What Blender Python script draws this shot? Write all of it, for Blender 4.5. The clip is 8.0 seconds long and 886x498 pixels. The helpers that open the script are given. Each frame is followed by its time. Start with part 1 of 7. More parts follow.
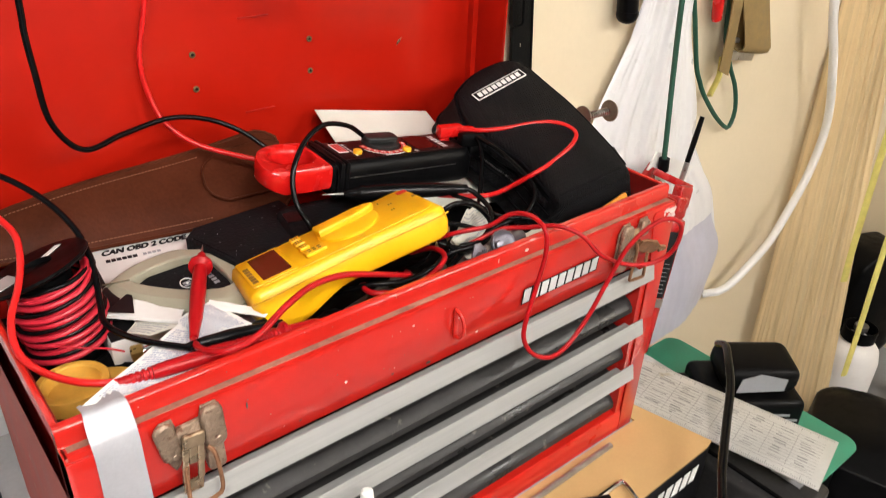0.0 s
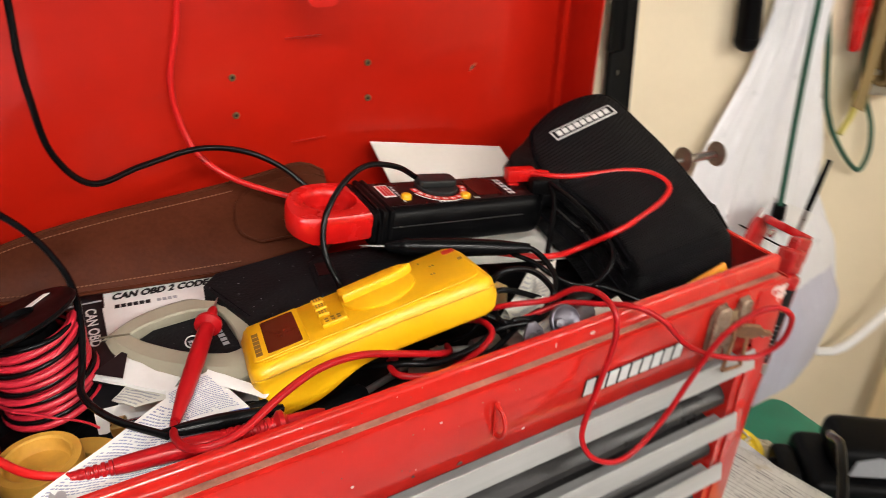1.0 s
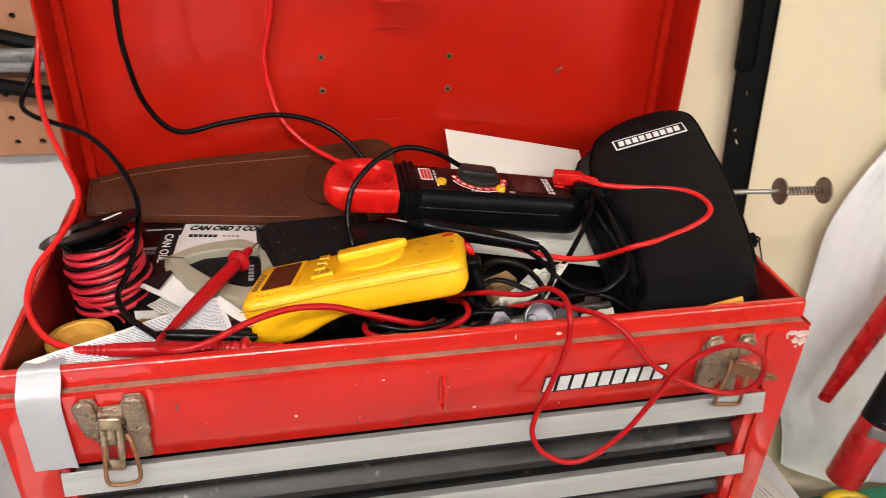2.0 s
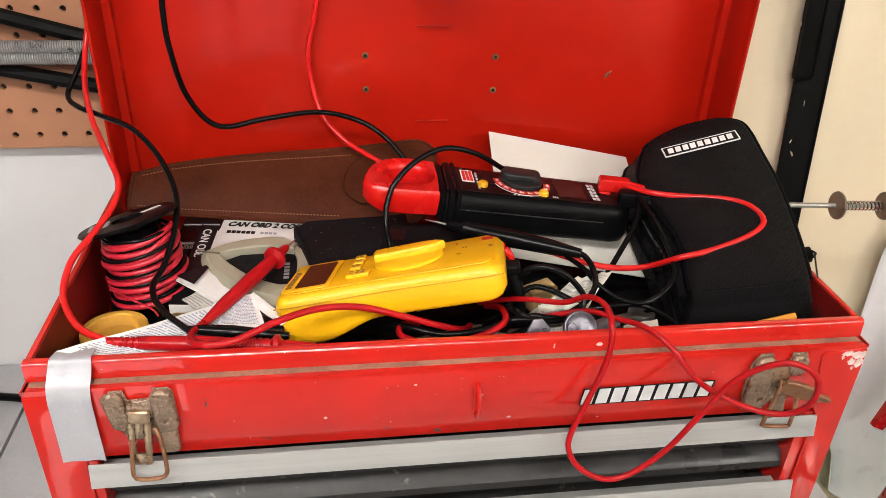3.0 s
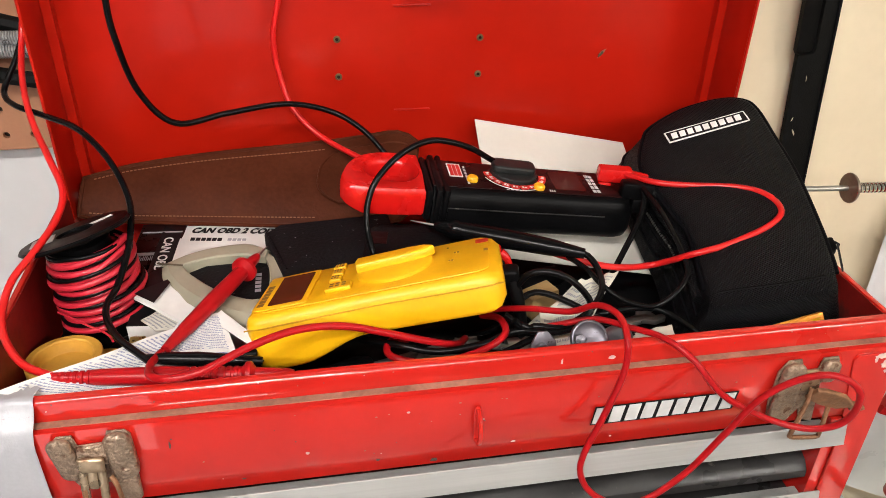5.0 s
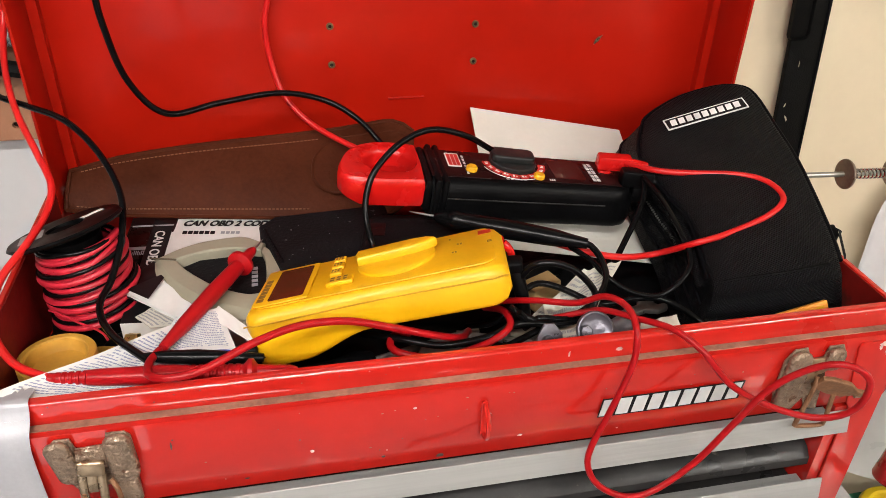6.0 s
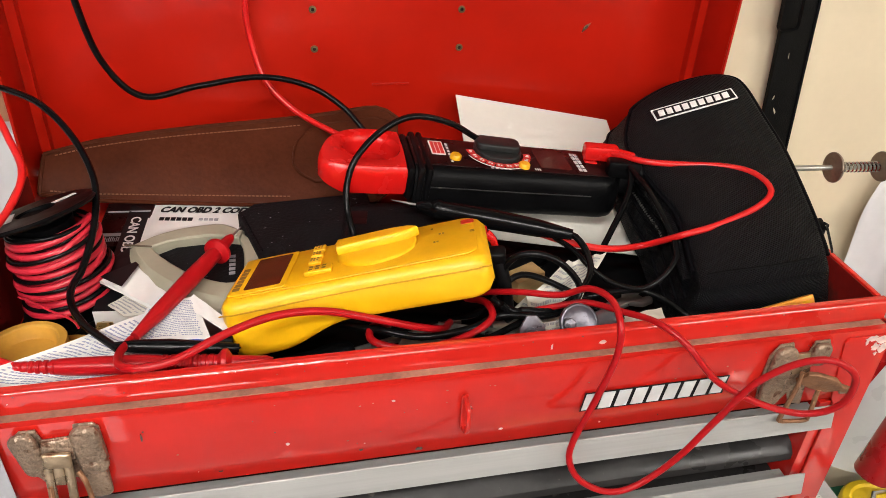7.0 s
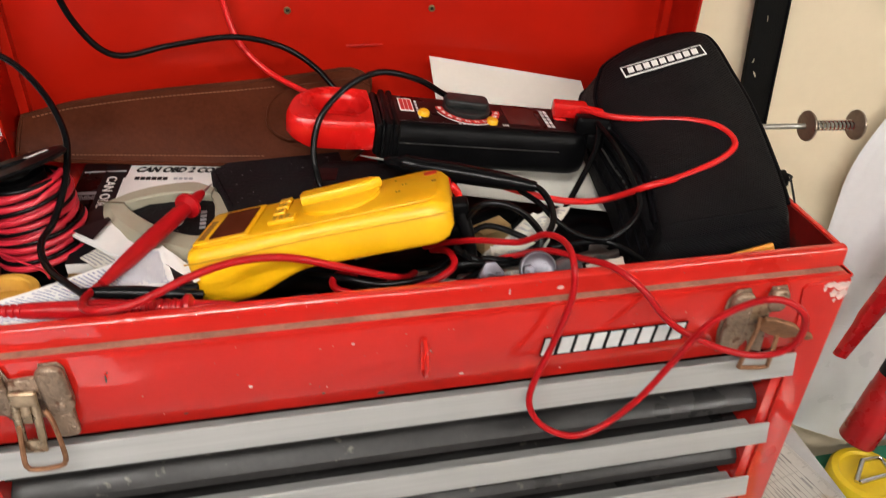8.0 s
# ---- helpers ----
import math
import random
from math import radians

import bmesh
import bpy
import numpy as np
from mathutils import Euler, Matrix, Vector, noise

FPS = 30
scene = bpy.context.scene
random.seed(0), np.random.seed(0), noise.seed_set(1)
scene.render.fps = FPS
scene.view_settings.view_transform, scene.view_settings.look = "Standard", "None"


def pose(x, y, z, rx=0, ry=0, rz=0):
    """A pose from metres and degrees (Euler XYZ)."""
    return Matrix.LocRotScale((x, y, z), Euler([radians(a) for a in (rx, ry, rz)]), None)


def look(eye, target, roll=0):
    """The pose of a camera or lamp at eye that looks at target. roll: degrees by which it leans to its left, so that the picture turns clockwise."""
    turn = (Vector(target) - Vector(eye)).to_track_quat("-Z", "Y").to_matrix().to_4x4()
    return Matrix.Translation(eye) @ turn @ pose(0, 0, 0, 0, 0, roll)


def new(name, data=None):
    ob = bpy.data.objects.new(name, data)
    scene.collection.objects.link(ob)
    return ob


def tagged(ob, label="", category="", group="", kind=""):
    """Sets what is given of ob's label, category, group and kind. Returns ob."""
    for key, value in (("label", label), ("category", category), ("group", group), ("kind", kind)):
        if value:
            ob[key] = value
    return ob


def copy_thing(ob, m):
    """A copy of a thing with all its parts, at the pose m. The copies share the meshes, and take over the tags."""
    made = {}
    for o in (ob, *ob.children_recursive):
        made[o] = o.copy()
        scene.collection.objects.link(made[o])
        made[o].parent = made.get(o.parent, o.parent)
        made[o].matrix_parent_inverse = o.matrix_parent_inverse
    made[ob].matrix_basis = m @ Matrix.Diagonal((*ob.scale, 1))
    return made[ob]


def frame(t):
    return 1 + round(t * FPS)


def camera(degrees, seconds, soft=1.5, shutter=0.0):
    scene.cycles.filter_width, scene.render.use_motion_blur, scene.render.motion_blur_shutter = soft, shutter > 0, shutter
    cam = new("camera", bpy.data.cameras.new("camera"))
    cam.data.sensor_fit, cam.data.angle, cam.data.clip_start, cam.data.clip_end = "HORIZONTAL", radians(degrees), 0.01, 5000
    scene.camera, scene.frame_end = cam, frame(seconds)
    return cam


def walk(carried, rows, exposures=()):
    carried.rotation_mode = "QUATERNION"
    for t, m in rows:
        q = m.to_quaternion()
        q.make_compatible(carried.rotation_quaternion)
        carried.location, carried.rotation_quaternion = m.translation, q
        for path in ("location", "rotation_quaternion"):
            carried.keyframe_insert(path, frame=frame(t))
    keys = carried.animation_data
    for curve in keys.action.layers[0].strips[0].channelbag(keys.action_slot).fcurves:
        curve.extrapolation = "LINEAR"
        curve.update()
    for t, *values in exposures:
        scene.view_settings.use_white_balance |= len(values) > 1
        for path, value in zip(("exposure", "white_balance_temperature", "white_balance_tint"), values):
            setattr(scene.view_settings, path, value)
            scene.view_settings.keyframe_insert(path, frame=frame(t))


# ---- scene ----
cam = camera(60.0, 8.0, 0.85, 0.4)
PATH = [
    (0, (-0.053, -0.423, 0.704), (1.083, 0.888, -0.29), 2.7),
    (0.4, (-0.022, -0.393, 0.705), (1.112, 0.953, -0.245), 3.1),
    (0.5, (-0.01, -0.379, 0.709), (1.117, 0.963, -0.256), 3.2),
    (0.7, (0.012, -0.356, 0.695), (1.113, 1.003, -0.275), 2.7),
    (1, (0.061, -0.347, 0.693), (0.987, 1.124, -0.295), 2.4),
    (1.3, (0.134, -0.393, 0.704), (0.832, 1.198, -0.286), 3.9),
    (1.5, (0.179, -0.433, 0.712), (0.756, 1.2, -0.289), 4.0),
    (2, (0.225, -0.467, 0.719), (0.595, 1.211, -0.304), 2.3),
    (2.2, (0.235, -0.465, 0.708), (0.545, 1.239, -0.291), 2.3),
    (3.3, (0.229, -0.448, 0.704), (0.493, 1.257, -0.306), 2.4),
    (3.5, (0.232, -0.442, 0.7), (0.503, 1.264, -0.309), 2.4),
    (4, (0.233, -0.419, 0.697), (0.52, 1.277, -0.324), 2.7),
    (4.5, (0.236, -0.399, 0.691), (0.533, 1.287, -0.343), 2.0),
    (6, (0.216, -0.37, 0.683), (0.587, 1.276, -0.391), 1.9),
    (6.5, (0.216, -0.368, 0.681), (0.601, 1.267, -0.405), 2.6),
    (7, (0.223, -0.361, 0.676), (0.622, 1.265, -0.418), 3.1),
    (7.5, (0.231, -0.361, 0.673), (0.616, 1.268, -0.422), 2.4),
    (8, (0.252, -0.391, 0.66), (0.627, 1.221, -0.464), 2.3),
]
walk(cam, [(t, look(eye, target, roll)) for t, eye, target, roll in PATH], [(0, 1.34), (0.5, 1.26), (1.0, 1.16), (1.5, 1.16), (2.2, 1.16), (4.5, 1.26), (6, 1.08), (7, 1.14), (8, 1.02)])

# ---- light ----
# daylight falls through the open doorway onto the floor behind the camera; the tubes light the bench
SUN_WAY = Vector((0.2, 1.0, -1.26))
world = bpy.data.worlds.new("world")
scene.world = world
world.use_nodes = True
sky = world.node_tree.nodes.new("ShaderNodeTexSky")
sky.sky_type, sky.sun_disc = "NISHITA", False
sky.sun_elevation, sky.sun_rotation = radians(51), radians(191)
world.node_tree.links.new(sky.outputs["Color"], world.node_tree.nodes["Background"].inputs["Color"])
world.node_tree.nodes["Background"].inputs["Strength"].default_value = 0.05
sun_data = bpy.data.lights.new("sun", "SUN")
sun_data.energy, sun_data.angle, sun_data.color = 5.0, radians(0.5), (1.0, 0.97, 0.93)
sun = new("sun", sun_data)
sun.matrix_basis = look(-4 * SUN_WAY, (0, 0, 0))


# ---- materials ----
def material(name, color, rough=0.5, metal=0.0, var=0.12, scale=14.0, fine=160.0, bump=0.05, rvar=0.1,
             spot=None, spot_amount=0.0, spot_scale=30.0, coat=0.0, island=0.0, spec=0.5, stretch=None, weave=0.0, coat_rough=0.08, dents=0.0):
    """A surface with coarse and fine variation, fine relief and, if asked, spots of dirt or wear."""
    m = bpy.data.materials.new(name)
    m.use_nodes = True
    nt = m.node_tree
    n, l = nt.nodes, nt.links
    b = n["Principled BSDF"]
    tc = n.new("ShaderNodeTexCoord")
    src = tc.outputs["Object"]
    if stretch:
        mp = n.new("ShaderNodeMapping")
        mp.inputs["Scale"].default_value = stretch
        l.new(src, mp.inputs["Vector"])
        src = mp.outputs["Vector"]
    a = n.new("ShaderNodeTexNoise")
    a.inputs["Scale"].default_value, a.inputs["Detail"].default_value = scale, 4
    f = n.new("ShaderNodeTexNoise")
    f.inputs["Scale"].default_value, f.inputs["Detail"].default_value = fine, 3
    l.new(src, a.inputs["Vector"])
    l.new(src, f.inputs["Vector"])
    add = n.new("ShaderNodeMath")
    add.operation = "MULTIPLY_ADD"
    add.inputs[1].default_value = 0.4
    l.new(f.outputs["Fac"], add.inputs[0])
    l.new(a.outputs["Fac"], add.inputs[2])
    mr = n.new("ShaderNodeMapRange")
    mr.inputs["From Min"].default_value, mr.inputs["From Max"].default_value = 0.4, 1.0
    mr.inputs["To Min"].default_value, mr.inputs["To Max"].default_value = 1 - var, 1 + var
    l.new(add.outputs[0], mr.inputs["Value"])
    mul = n.new("ShaderNodeVectorMath")
    mul.operation = "SCALE"
    mul.inputs[0].default_value = color
    l.new(mr.outputs["Result"], mul.inputs["Scale"])
    out = mul.outputs["Vector"]
    if island:
        g = n.new("ShaderNodeObjectInfo")
        k = n.new("ShaderNodeMapRange")
        k.inputs["To Min"].default_value, k.inputs["To Max"].default_value = 1 - island, 1 + island
        l.new(g.outputs["Random"], k.inputs["Value"])
        mu = n.new("ShaderNodeVectorMath")
        mu.operation = "SCALE"
        l.new(out, mu.inputs[0])
        l.new(k.outputs["Result"], mu.inputs["Scale"])
        out = mu.outputs["Vector"]
    rr = n.new("ShaderNodeMapRange")
    rr.inputs["From Min"].default_value, rr.inputs["From Max"].default_value = 0.3, 0.7
    rr.inputs["To Min"].default_value, rr.inputs["To Max"].default_value = max(0.02, rough - rvar), min(1, rough + rvar)
    l.new(a.outputs["Fac"], rr.inputs["Value"])
    l.new(rr.outputs["Result"], b.inputs["Roughness"])
    if spot:
        s = n.new("ShaderNodeTexNoise")
        s.inputs["Scale"].default_value, s.inputs["Detail"].default_value = spot_scale, 5
        l.new(tc.outputs["Object"], s.inputs["Vector"])
        r = n.new("ShaderNodeMapRange")
        top = 0.78 - 0.38 * spot_amount
        r.inputs["From Min"].default_value, r.inputs["From Max"].default_value = top, top + 0.08
        l.new(s.outputs["Fac"], r.inputs["Value"])
        mx = n.new("ShaderNodeMix")
        mx.data_type = "RGBA"
        l.new(r.outputs["Result"], mx.inputs["Factor"])
        l.new(out, mx.inputs["A"])
        mx.inputs["B"].default_value = (*spot, 1)
        out = mx.outputs["Result"]
    l.new(out, b.inputs["Base Color"])
    b.inputs["Metallic"].default_value = metal
    b.inputs["Specular IOR Level"].default_value = spec
    b.inputs["Coat Weight"].default_value = coat
    b.inputs["Coat Roughness"].default_value = coat_rough
    b.inputs["Coat IOR"].default_value = 1.65
    if bump:
        bp = n.new("ShaderNodeBump")
        bp.inputs["Strength"].default_value, bp.inputs["Distance"].default_value = bump, 0.002
        height = f.outputs["Fac"]
        if weave:
            for turn in (1, -1):
                wv = n.new("ShaderNodeTexWave")
                wv.wave_type, wv.bands_direction = "BANDS", "DIAGONAL"
                wv.inputs["Scale"].default_value, wv.inputs["Distortion"].default_value = weave, 0.15
                mp2 = n.new("ShaderNodeMapping")
                mp2.inputs["Scale"].default_value = (1, turn, 1)
                l.new(tc.outputs["Object"], mp2.inputs["Vector"])
                l.new(mp2.outputs["Vector"], wv.inputs["Vector"])
                ad = n.new("ShaderNodeMath")
                ad.operation = "MULTIPLY_ADD"
                ad.inputs[1].default_value = 0.8
                l.new(wv.outputs["Fac"], ad.inputs[0])
                l.new(height, ad.inputs[2])
                height = ad.outputs[0]
                light = n.new("ShaderNodeMapRange")
                light.inputs["To Min"].default_value, light.inputs["To Max"].default_value = 0.55, 1.45
                l.new(wv.outputs["Fac"], light.inputs["Value"])
                thread = n.new("ShaderNodeVectorMath")
                thread.operation = "SCALE"
                l.new(out, thread.inputs[0])
                l.new(light.outputs["Result"], thread.inputs["Scale"])
                out = thread.outputs["Vector"]
                l.new(out, b.inputs["Base Color"])
        l.new(height, bp.inputs["Height"])
        if dents:
            dn = n.new("ShaderNodeTexNoise")
            dn.inputs["Scale"].default_value, dn.inputs["Detail"].default_value = 11.0, 1.0
            l.new(tc.outputs["Object"], dn.inputs["Vector"])
            bd = n.new("ShaderNodeBump")
            bd.inputs["Strength"].default_value, bd.inputs["Distance"].default_value = dents, 0.02
            l.new(dn.outputs["Fac"], bd.inputs["Height"])
            l.new(bd.outputs["Normal"], bp.inputs["Normal"])
            l.new(bd.outputs["Normal"], b.inputs["Coat Normal"])
        l.new(bp.outputs["Normal"], b.inputs["Normal"])
    return m


def glowing(name, color, strength):
    m = bpy.data.materials.new(name)
    m.use_nodes = True
    b = m.node_tree.nodes["Principled BSDF"]
    b.inputs["Emission Color"].default_value = (*color, 1)
    b.inputs["Emission Strength"].default_value = strength
    return m


RED = material("red_enamel", (0.50, 0.013, 0.008), 0.36, var=0.12, scale=9, fine=60, bump=0.025, rvar=0.16, coat=0.9, coat_rough=0.06, dents=0.2, spec=0.15)
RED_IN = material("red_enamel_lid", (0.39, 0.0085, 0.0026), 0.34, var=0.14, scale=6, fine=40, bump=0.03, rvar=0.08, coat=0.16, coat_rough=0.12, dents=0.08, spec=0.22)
# mottled darker red that paints the shade on the tray's inside walls
RED_SHADED = material("shaded_red_tray", (0.17, 0.006, 0.004), 0.55, var=0.4, scale=14, fine=160, bump=0.06, spot=(0.05, 0.012, 0.008), spot_amount=0.3, spot_scale=24, spec=0.3)
RED_DUSTY = material("dusty_faded_red", (0.42, 0.10, 0.085), 0.7, var=0.2, scale=20, fine=200, bump=0.1, spot=(0.46, 0.26, 0.22), spot_amount=0.3, spot_scale=60)
RIM_DUST = material("dusty_tan_gutter", (0.29, 0.135, 0.09), 0.8, var=0.5, scale=40, fine=300, bump=0.2)
CHIP = material("chipped_paint_pale", (0.62, 0.45, 0.42), 0.7, var=0.3, scale=90)
CHIP_DK = material("bare_dark_steel", (0.08, 0.06, 0.05), 0.6, var=0.3, scale=90)
ALU = material("brushed_aluminium_trim", (0.42, 0.42, 0.41), 0.42, metal=0.3, var=0.16, scale=60, fine=420, bump=0.10, stretch=(0.02, 1, 1), spot=(0.26, 0.26, 0.255), spot_amount=0.12, spot_scale=60)
DRAWER = material("black_drawer_paint", (0.023, 0.022, 0.022), 0.36, var=0.5, scale=18, fine=150, bump=0.06, rvar=0.14, spot=(0.13, 0.115, 0.10), spot_amount=0.33, spot_scale=60, spec=0.25)
DUCT = material("silver_duct_tape", (0.41, 0.41, 0.44), 0.48, metal=0.15, var=0.10, scale=20, fine=350, bump=0.06)
RUSTY = material("corroded_brass_plate", (0.30, 0.215, 0.155), 0.36, metal=0.55, var=0.4, scale=70, fine=330, bump=0.9, spot=(0.15, 0.075, 0.045), spot_amount=0.5, spot_scale=130)
RIVET = material("tarnished_rivet", (0.16, 0.115, 0.05), 0.45, metal=0.4, var=0.3, scale=200)
KNOB = material("dark_grey_knob", (0.016, 0.017, 0.017), 0.45, var=0.15, scale=60, spec=0.3)
RUST_WIRE = material("rusted_steel_wire", (0.30, 0.15, 0.08), 0.6, metal=0.6, var=0.4, scale=80, fine=400, bump=0.3)
LATCH = material("tarnished_latch", (0.46, 0.34, 0.225), 0.30, metal=0.85, var=0.3, scale=60, fine=300, bump=0.15, spot=(0.22, 0.12, 0.07), spot_amount=0.35, spot_scale=90)
SILVER_INK = material("silver_logo_ink", (0.55, 0.55, 0.55), 0.4, var=0.1, scale=60)
BLACK_INK = material("black_ink", (0.006, 0.006, 0.007), 0.45, var=0.2, spec=0.2)
WHITE_INK = material("white_ink", (0.8, 0.8, 0.78), 0.5, var=0.08, scale=80)
RED_INK = material("red_ink", (0.55, 0.02, 0.015), 0.4, var=0.1)
RULE_INK = material("dark_etching", (0.27, 0.27, 0.27), 0.6, var=0.3, scale=60)
GREY_INK = material("grey_ink", (0.30, 0.30, 0.32), 0.6, var=0.1)
YELLOW = material("yellow_abs", (0.82, 0.44, 0.004), 0.42, var=0.08, scale=30, fine=260, bump=0.04, rvar=0.08, spot=(0.50, 0.22, 0.01), spot_amount=0.10, spot_scale=110)
YEL_BTN = material("amber_button", (0.75, 0.38, 0.01), 0.4, var=0.08)
LCD = material("dark_brown_display", (0.095, 0.020, 0.008), 0.10, var=0.1, scale=30, bump=0.0, spec=0.3)
LCD_DARK = material("dark_red_display", (0.040, 0.005, 0.004), 0.12, var=0.1, scale=30, bump=0.0, spec=0.2)
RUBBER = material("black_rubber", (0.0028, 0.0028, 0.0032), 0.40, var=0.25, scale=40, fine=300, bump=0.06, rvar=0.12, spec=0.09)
MAROON = material("black_maroon_face", (0.014, 0.004, 0.004), 0.30, var=0.2, scale=40, bump=0.02, spec=0.15)
CLAMP_RED = material("red_clamp_plastic", (0.58, 0.008, 0.007), 0.24, var=0.06, scale=30, fine=240, bump=0.03)
CORD_RED = material("red_silicone_lead", (0.36, 0.005, 0.008), 0.32, var=0.05, scale=60, bump=0.0, rvar=0.04, spec=0.25)
CORD_BRIGHT = material("bright_red_lead", (0.58, 0.010, 0.010), 0.30, var=0.03, scale=60, bump=0.0, rvar=0.02)
CORD_BLK = material("black_pvc_lead", (0.0030, 0.0030, 0.0034), 0.24, var=0.2, scale=60, bump=0.0, rvar=0.03, spec=0.16)
SPOOL_RED = material("red_wire_insulation", (0.50, 0.018, 0.036), 0.36, var=0.1, scale=60)
NYLON = material("black_ballistic_nylon", (0.0034, 0.0034, 0.0044), 0.50, var=0.2, scale=30, fine=900, bump=0.60, rvar=0.05, spec=0.12, weave=230.0)
PIPING = material("black_binding", (0.003, 0.003, 0.004), 0.55, var=0.2, scale=60, fine=500, bump=0.2, spec=0.06)
LEATHER = material("brown_leather", (0.064, 0.0165, 0.0075), 0.52, var=0.35, scale=18, fine=260, bump=0.25, rvar=0.12, spot=(0.080, 0.026, 0.014), spot_amount=0.2, spot_scale=35, spec=0.05)
STITCH = material("tan_thread", (0.20, 0.09, 0.045), 0.8, var=0.2)
BLK_LEATHER = material("dusty_black_leather", (0.0085, 0.0085, 0.0095), 0.6, var=0.4, scale=25, fine=320, bump=0.3, spot=(0.13, 0.13, 0.13), spot_amount=0.26, spot_scale=170, spec=0.07)
CARD = material("white_card", (0.64, 0.62, 0.56), 0.6, var=0.05, scale=12, fine=200, bump=0.03)
PAPER = material("white_paper", (0.76, 0.75, 0.73), 0.75, var=0.06, scale=25, bump=0.05)
PAPER_DIM = material("yellowed_paper", (0.60, 0.57, 0.50), 0.75, var=0.08, scale=25, bump=0.05)
BEIGE = material("grey_beige_plastic", (0.31, 0.287, 0.215), 0.45, var=0.08, scale=30, fine=250, bump=0.05)
CHROME = material("chrome", (0.62, 0.62, 0.64), 0.14, metal=1.0, var=0.12, scale=40, bump=0.02)
STEEL = material("dull_steel", (0.42, 0.41, 0.39), 0.35, metal=0.9, var=0.2, scale=50, fine=300, bump=0.08)
NICKEL = material("bright_nickel", (0.80, 0.79, 0.77), 0.35, metal=0.2, var=0.1, scale=60)
PLATED = material("dull_plated_steel", (0.14, 0.134, 0.158), 0.34, metal=0.65, var=0.25, scale=60, fine=300, bump=0.1)
BRASS = material("brass", (0.65, 0.42, 0.14), 0.3, metal=0.95, var=0.15, scale=60)
MASK_TAPE = material("yellow_tape_roll", (0.62, 0.33, 0.045), 0.6, var=0.12, scale=30, fine=260, bump=0.08)
ORANGE = material("orange_card", (0.80, 0.30, 0.03), 0.6, var=0.1, scale=50)
WOOD_PIECE = material("pale_wood", (0.45, 0.30, 0.13), 0.6, var=0.2, scale=10, fine=120, bump=0.08, stretch=(1, 8, 8))
CREAM = material("cream_wall_paint", (0.735, 0.63, 0.455), 0.65, var=0.04, scale=3, fine=90, bump=0.06)
WHITE_WALL = material("white_wall_paint", (0.60, 0.595, 0.60), 0.65, var=0.03, scale=3, fine=90, bump=0.05)
PEG = material("tan_hardboard", (0.36, 0.165, 0.088), 0.55, var=0.1, scale=14, fine=300, bump=0.08)
DARK = material("dark_gap", (0.02, 0.014, 0.01), 0.9, var=0.2, spec=0.1)
GREY_TOP = material("grey_bench_paint", (0.38, 0.38, 0.39), 0.5, var=0.14, scale=10, fine=160, bump=0.06, spot=(0.18, 0.18, 0.18), spot_amount=0.2)
PLY = material("tan_cardboard", (0.50, 0.31, 0.13), 0.7, var=0.08, scale=12, fine=260, bump=0.06)
CONCRETE = material("pale_concrete_floor", (0.27, 0.27, 0.275), 0.6, var=0.12, scale=4, fine=90, bump=0.1)
CEIL = material("dull_ceiling", (0.30, 0.29, 0.27), 0.8, var=0.03, scale=4)
BAG = material("white_polythene", (0.72, 0.715, 0.73), 0.35, var=0.05, scale=14, fine=80, bump=0.1)
BAG_GREY = material("grey_polythene", (0.48, 0.48, 0.57), 0.4, var=0.08, scale=14, fine=80, bump=0.1)
GREEN = material("green_mat", (0.05, 0.28, 0.17), 0.6, var=0.12, scale=18, bump=0.05)
GREEN_CORD = material("dark_green_cord", (0.012, 0.075, 0.045), 0.5, var=0.15)
GREASE_RED = material("red_gun_paint", (0.42, 0.008, 0.010), 0.3, var=0.12, scale=30, bump=0.03, coat=0.3)
HOSE = material("white_hose", (0.84, 0.82, 0.80), 0.5, var=0.06)
REED = material("straw_lath", (0.80, 0.62, 0.36), 0.65, var=0.10, scale=6, fine=90, bump=0.1, stretch=(0.4, 6, 6), island=0.08)
KHAKI = material("khaki_webbing", (0.24, 0.16, 0.06), 0.8, var=0.2, scale=40, fine=400, bump=0.25)
ROPE_Y = material("pale_yellow_rope", (0.66, 0.58, 0.16), 0.7, var=0.15, scale=60, fine=300, bump=0.2)
TAPE_Y = material("yellow_reel", (0.80, 0.55, 0.02), 0.4, var=0.08, scale=30)
RULER = material("worn_aluminium_rule", (0.60, 0.60, 0.58), 0.4, metal=0.5, var=0.12, scale=14, fine=260, bump=0.06, spot=(0.42, 0.36, 0.22), spot_amount=0.25, spot_scale=16)
CLOTH = material("cream_cotton", (0.55, 0.48, 0.34), 0.85, var=0.12, scale=30, fine=400, bump=0.3)
STRAP = material("black_webbing", (0.0035, 0.0035, 0.0035), 0.6, var=0.3, scale=40, fine=500, bump=0.3, spot=(0.12, 0.12, 0.10), spot_amount=0.05, spot_scale=60, spec=0.1)
BLUE = material("blue_plastic", (0.02, 0.05, 0.40), 0.4, var=0.1)
SHED = material("low_bounce_wall", (0.12, 0.10, 0.08), 0.8, var=0.15, scale=5)
LAMP_WHITE = glowing("tube_light", (1.0, 0.955, 0.905), 46.0)


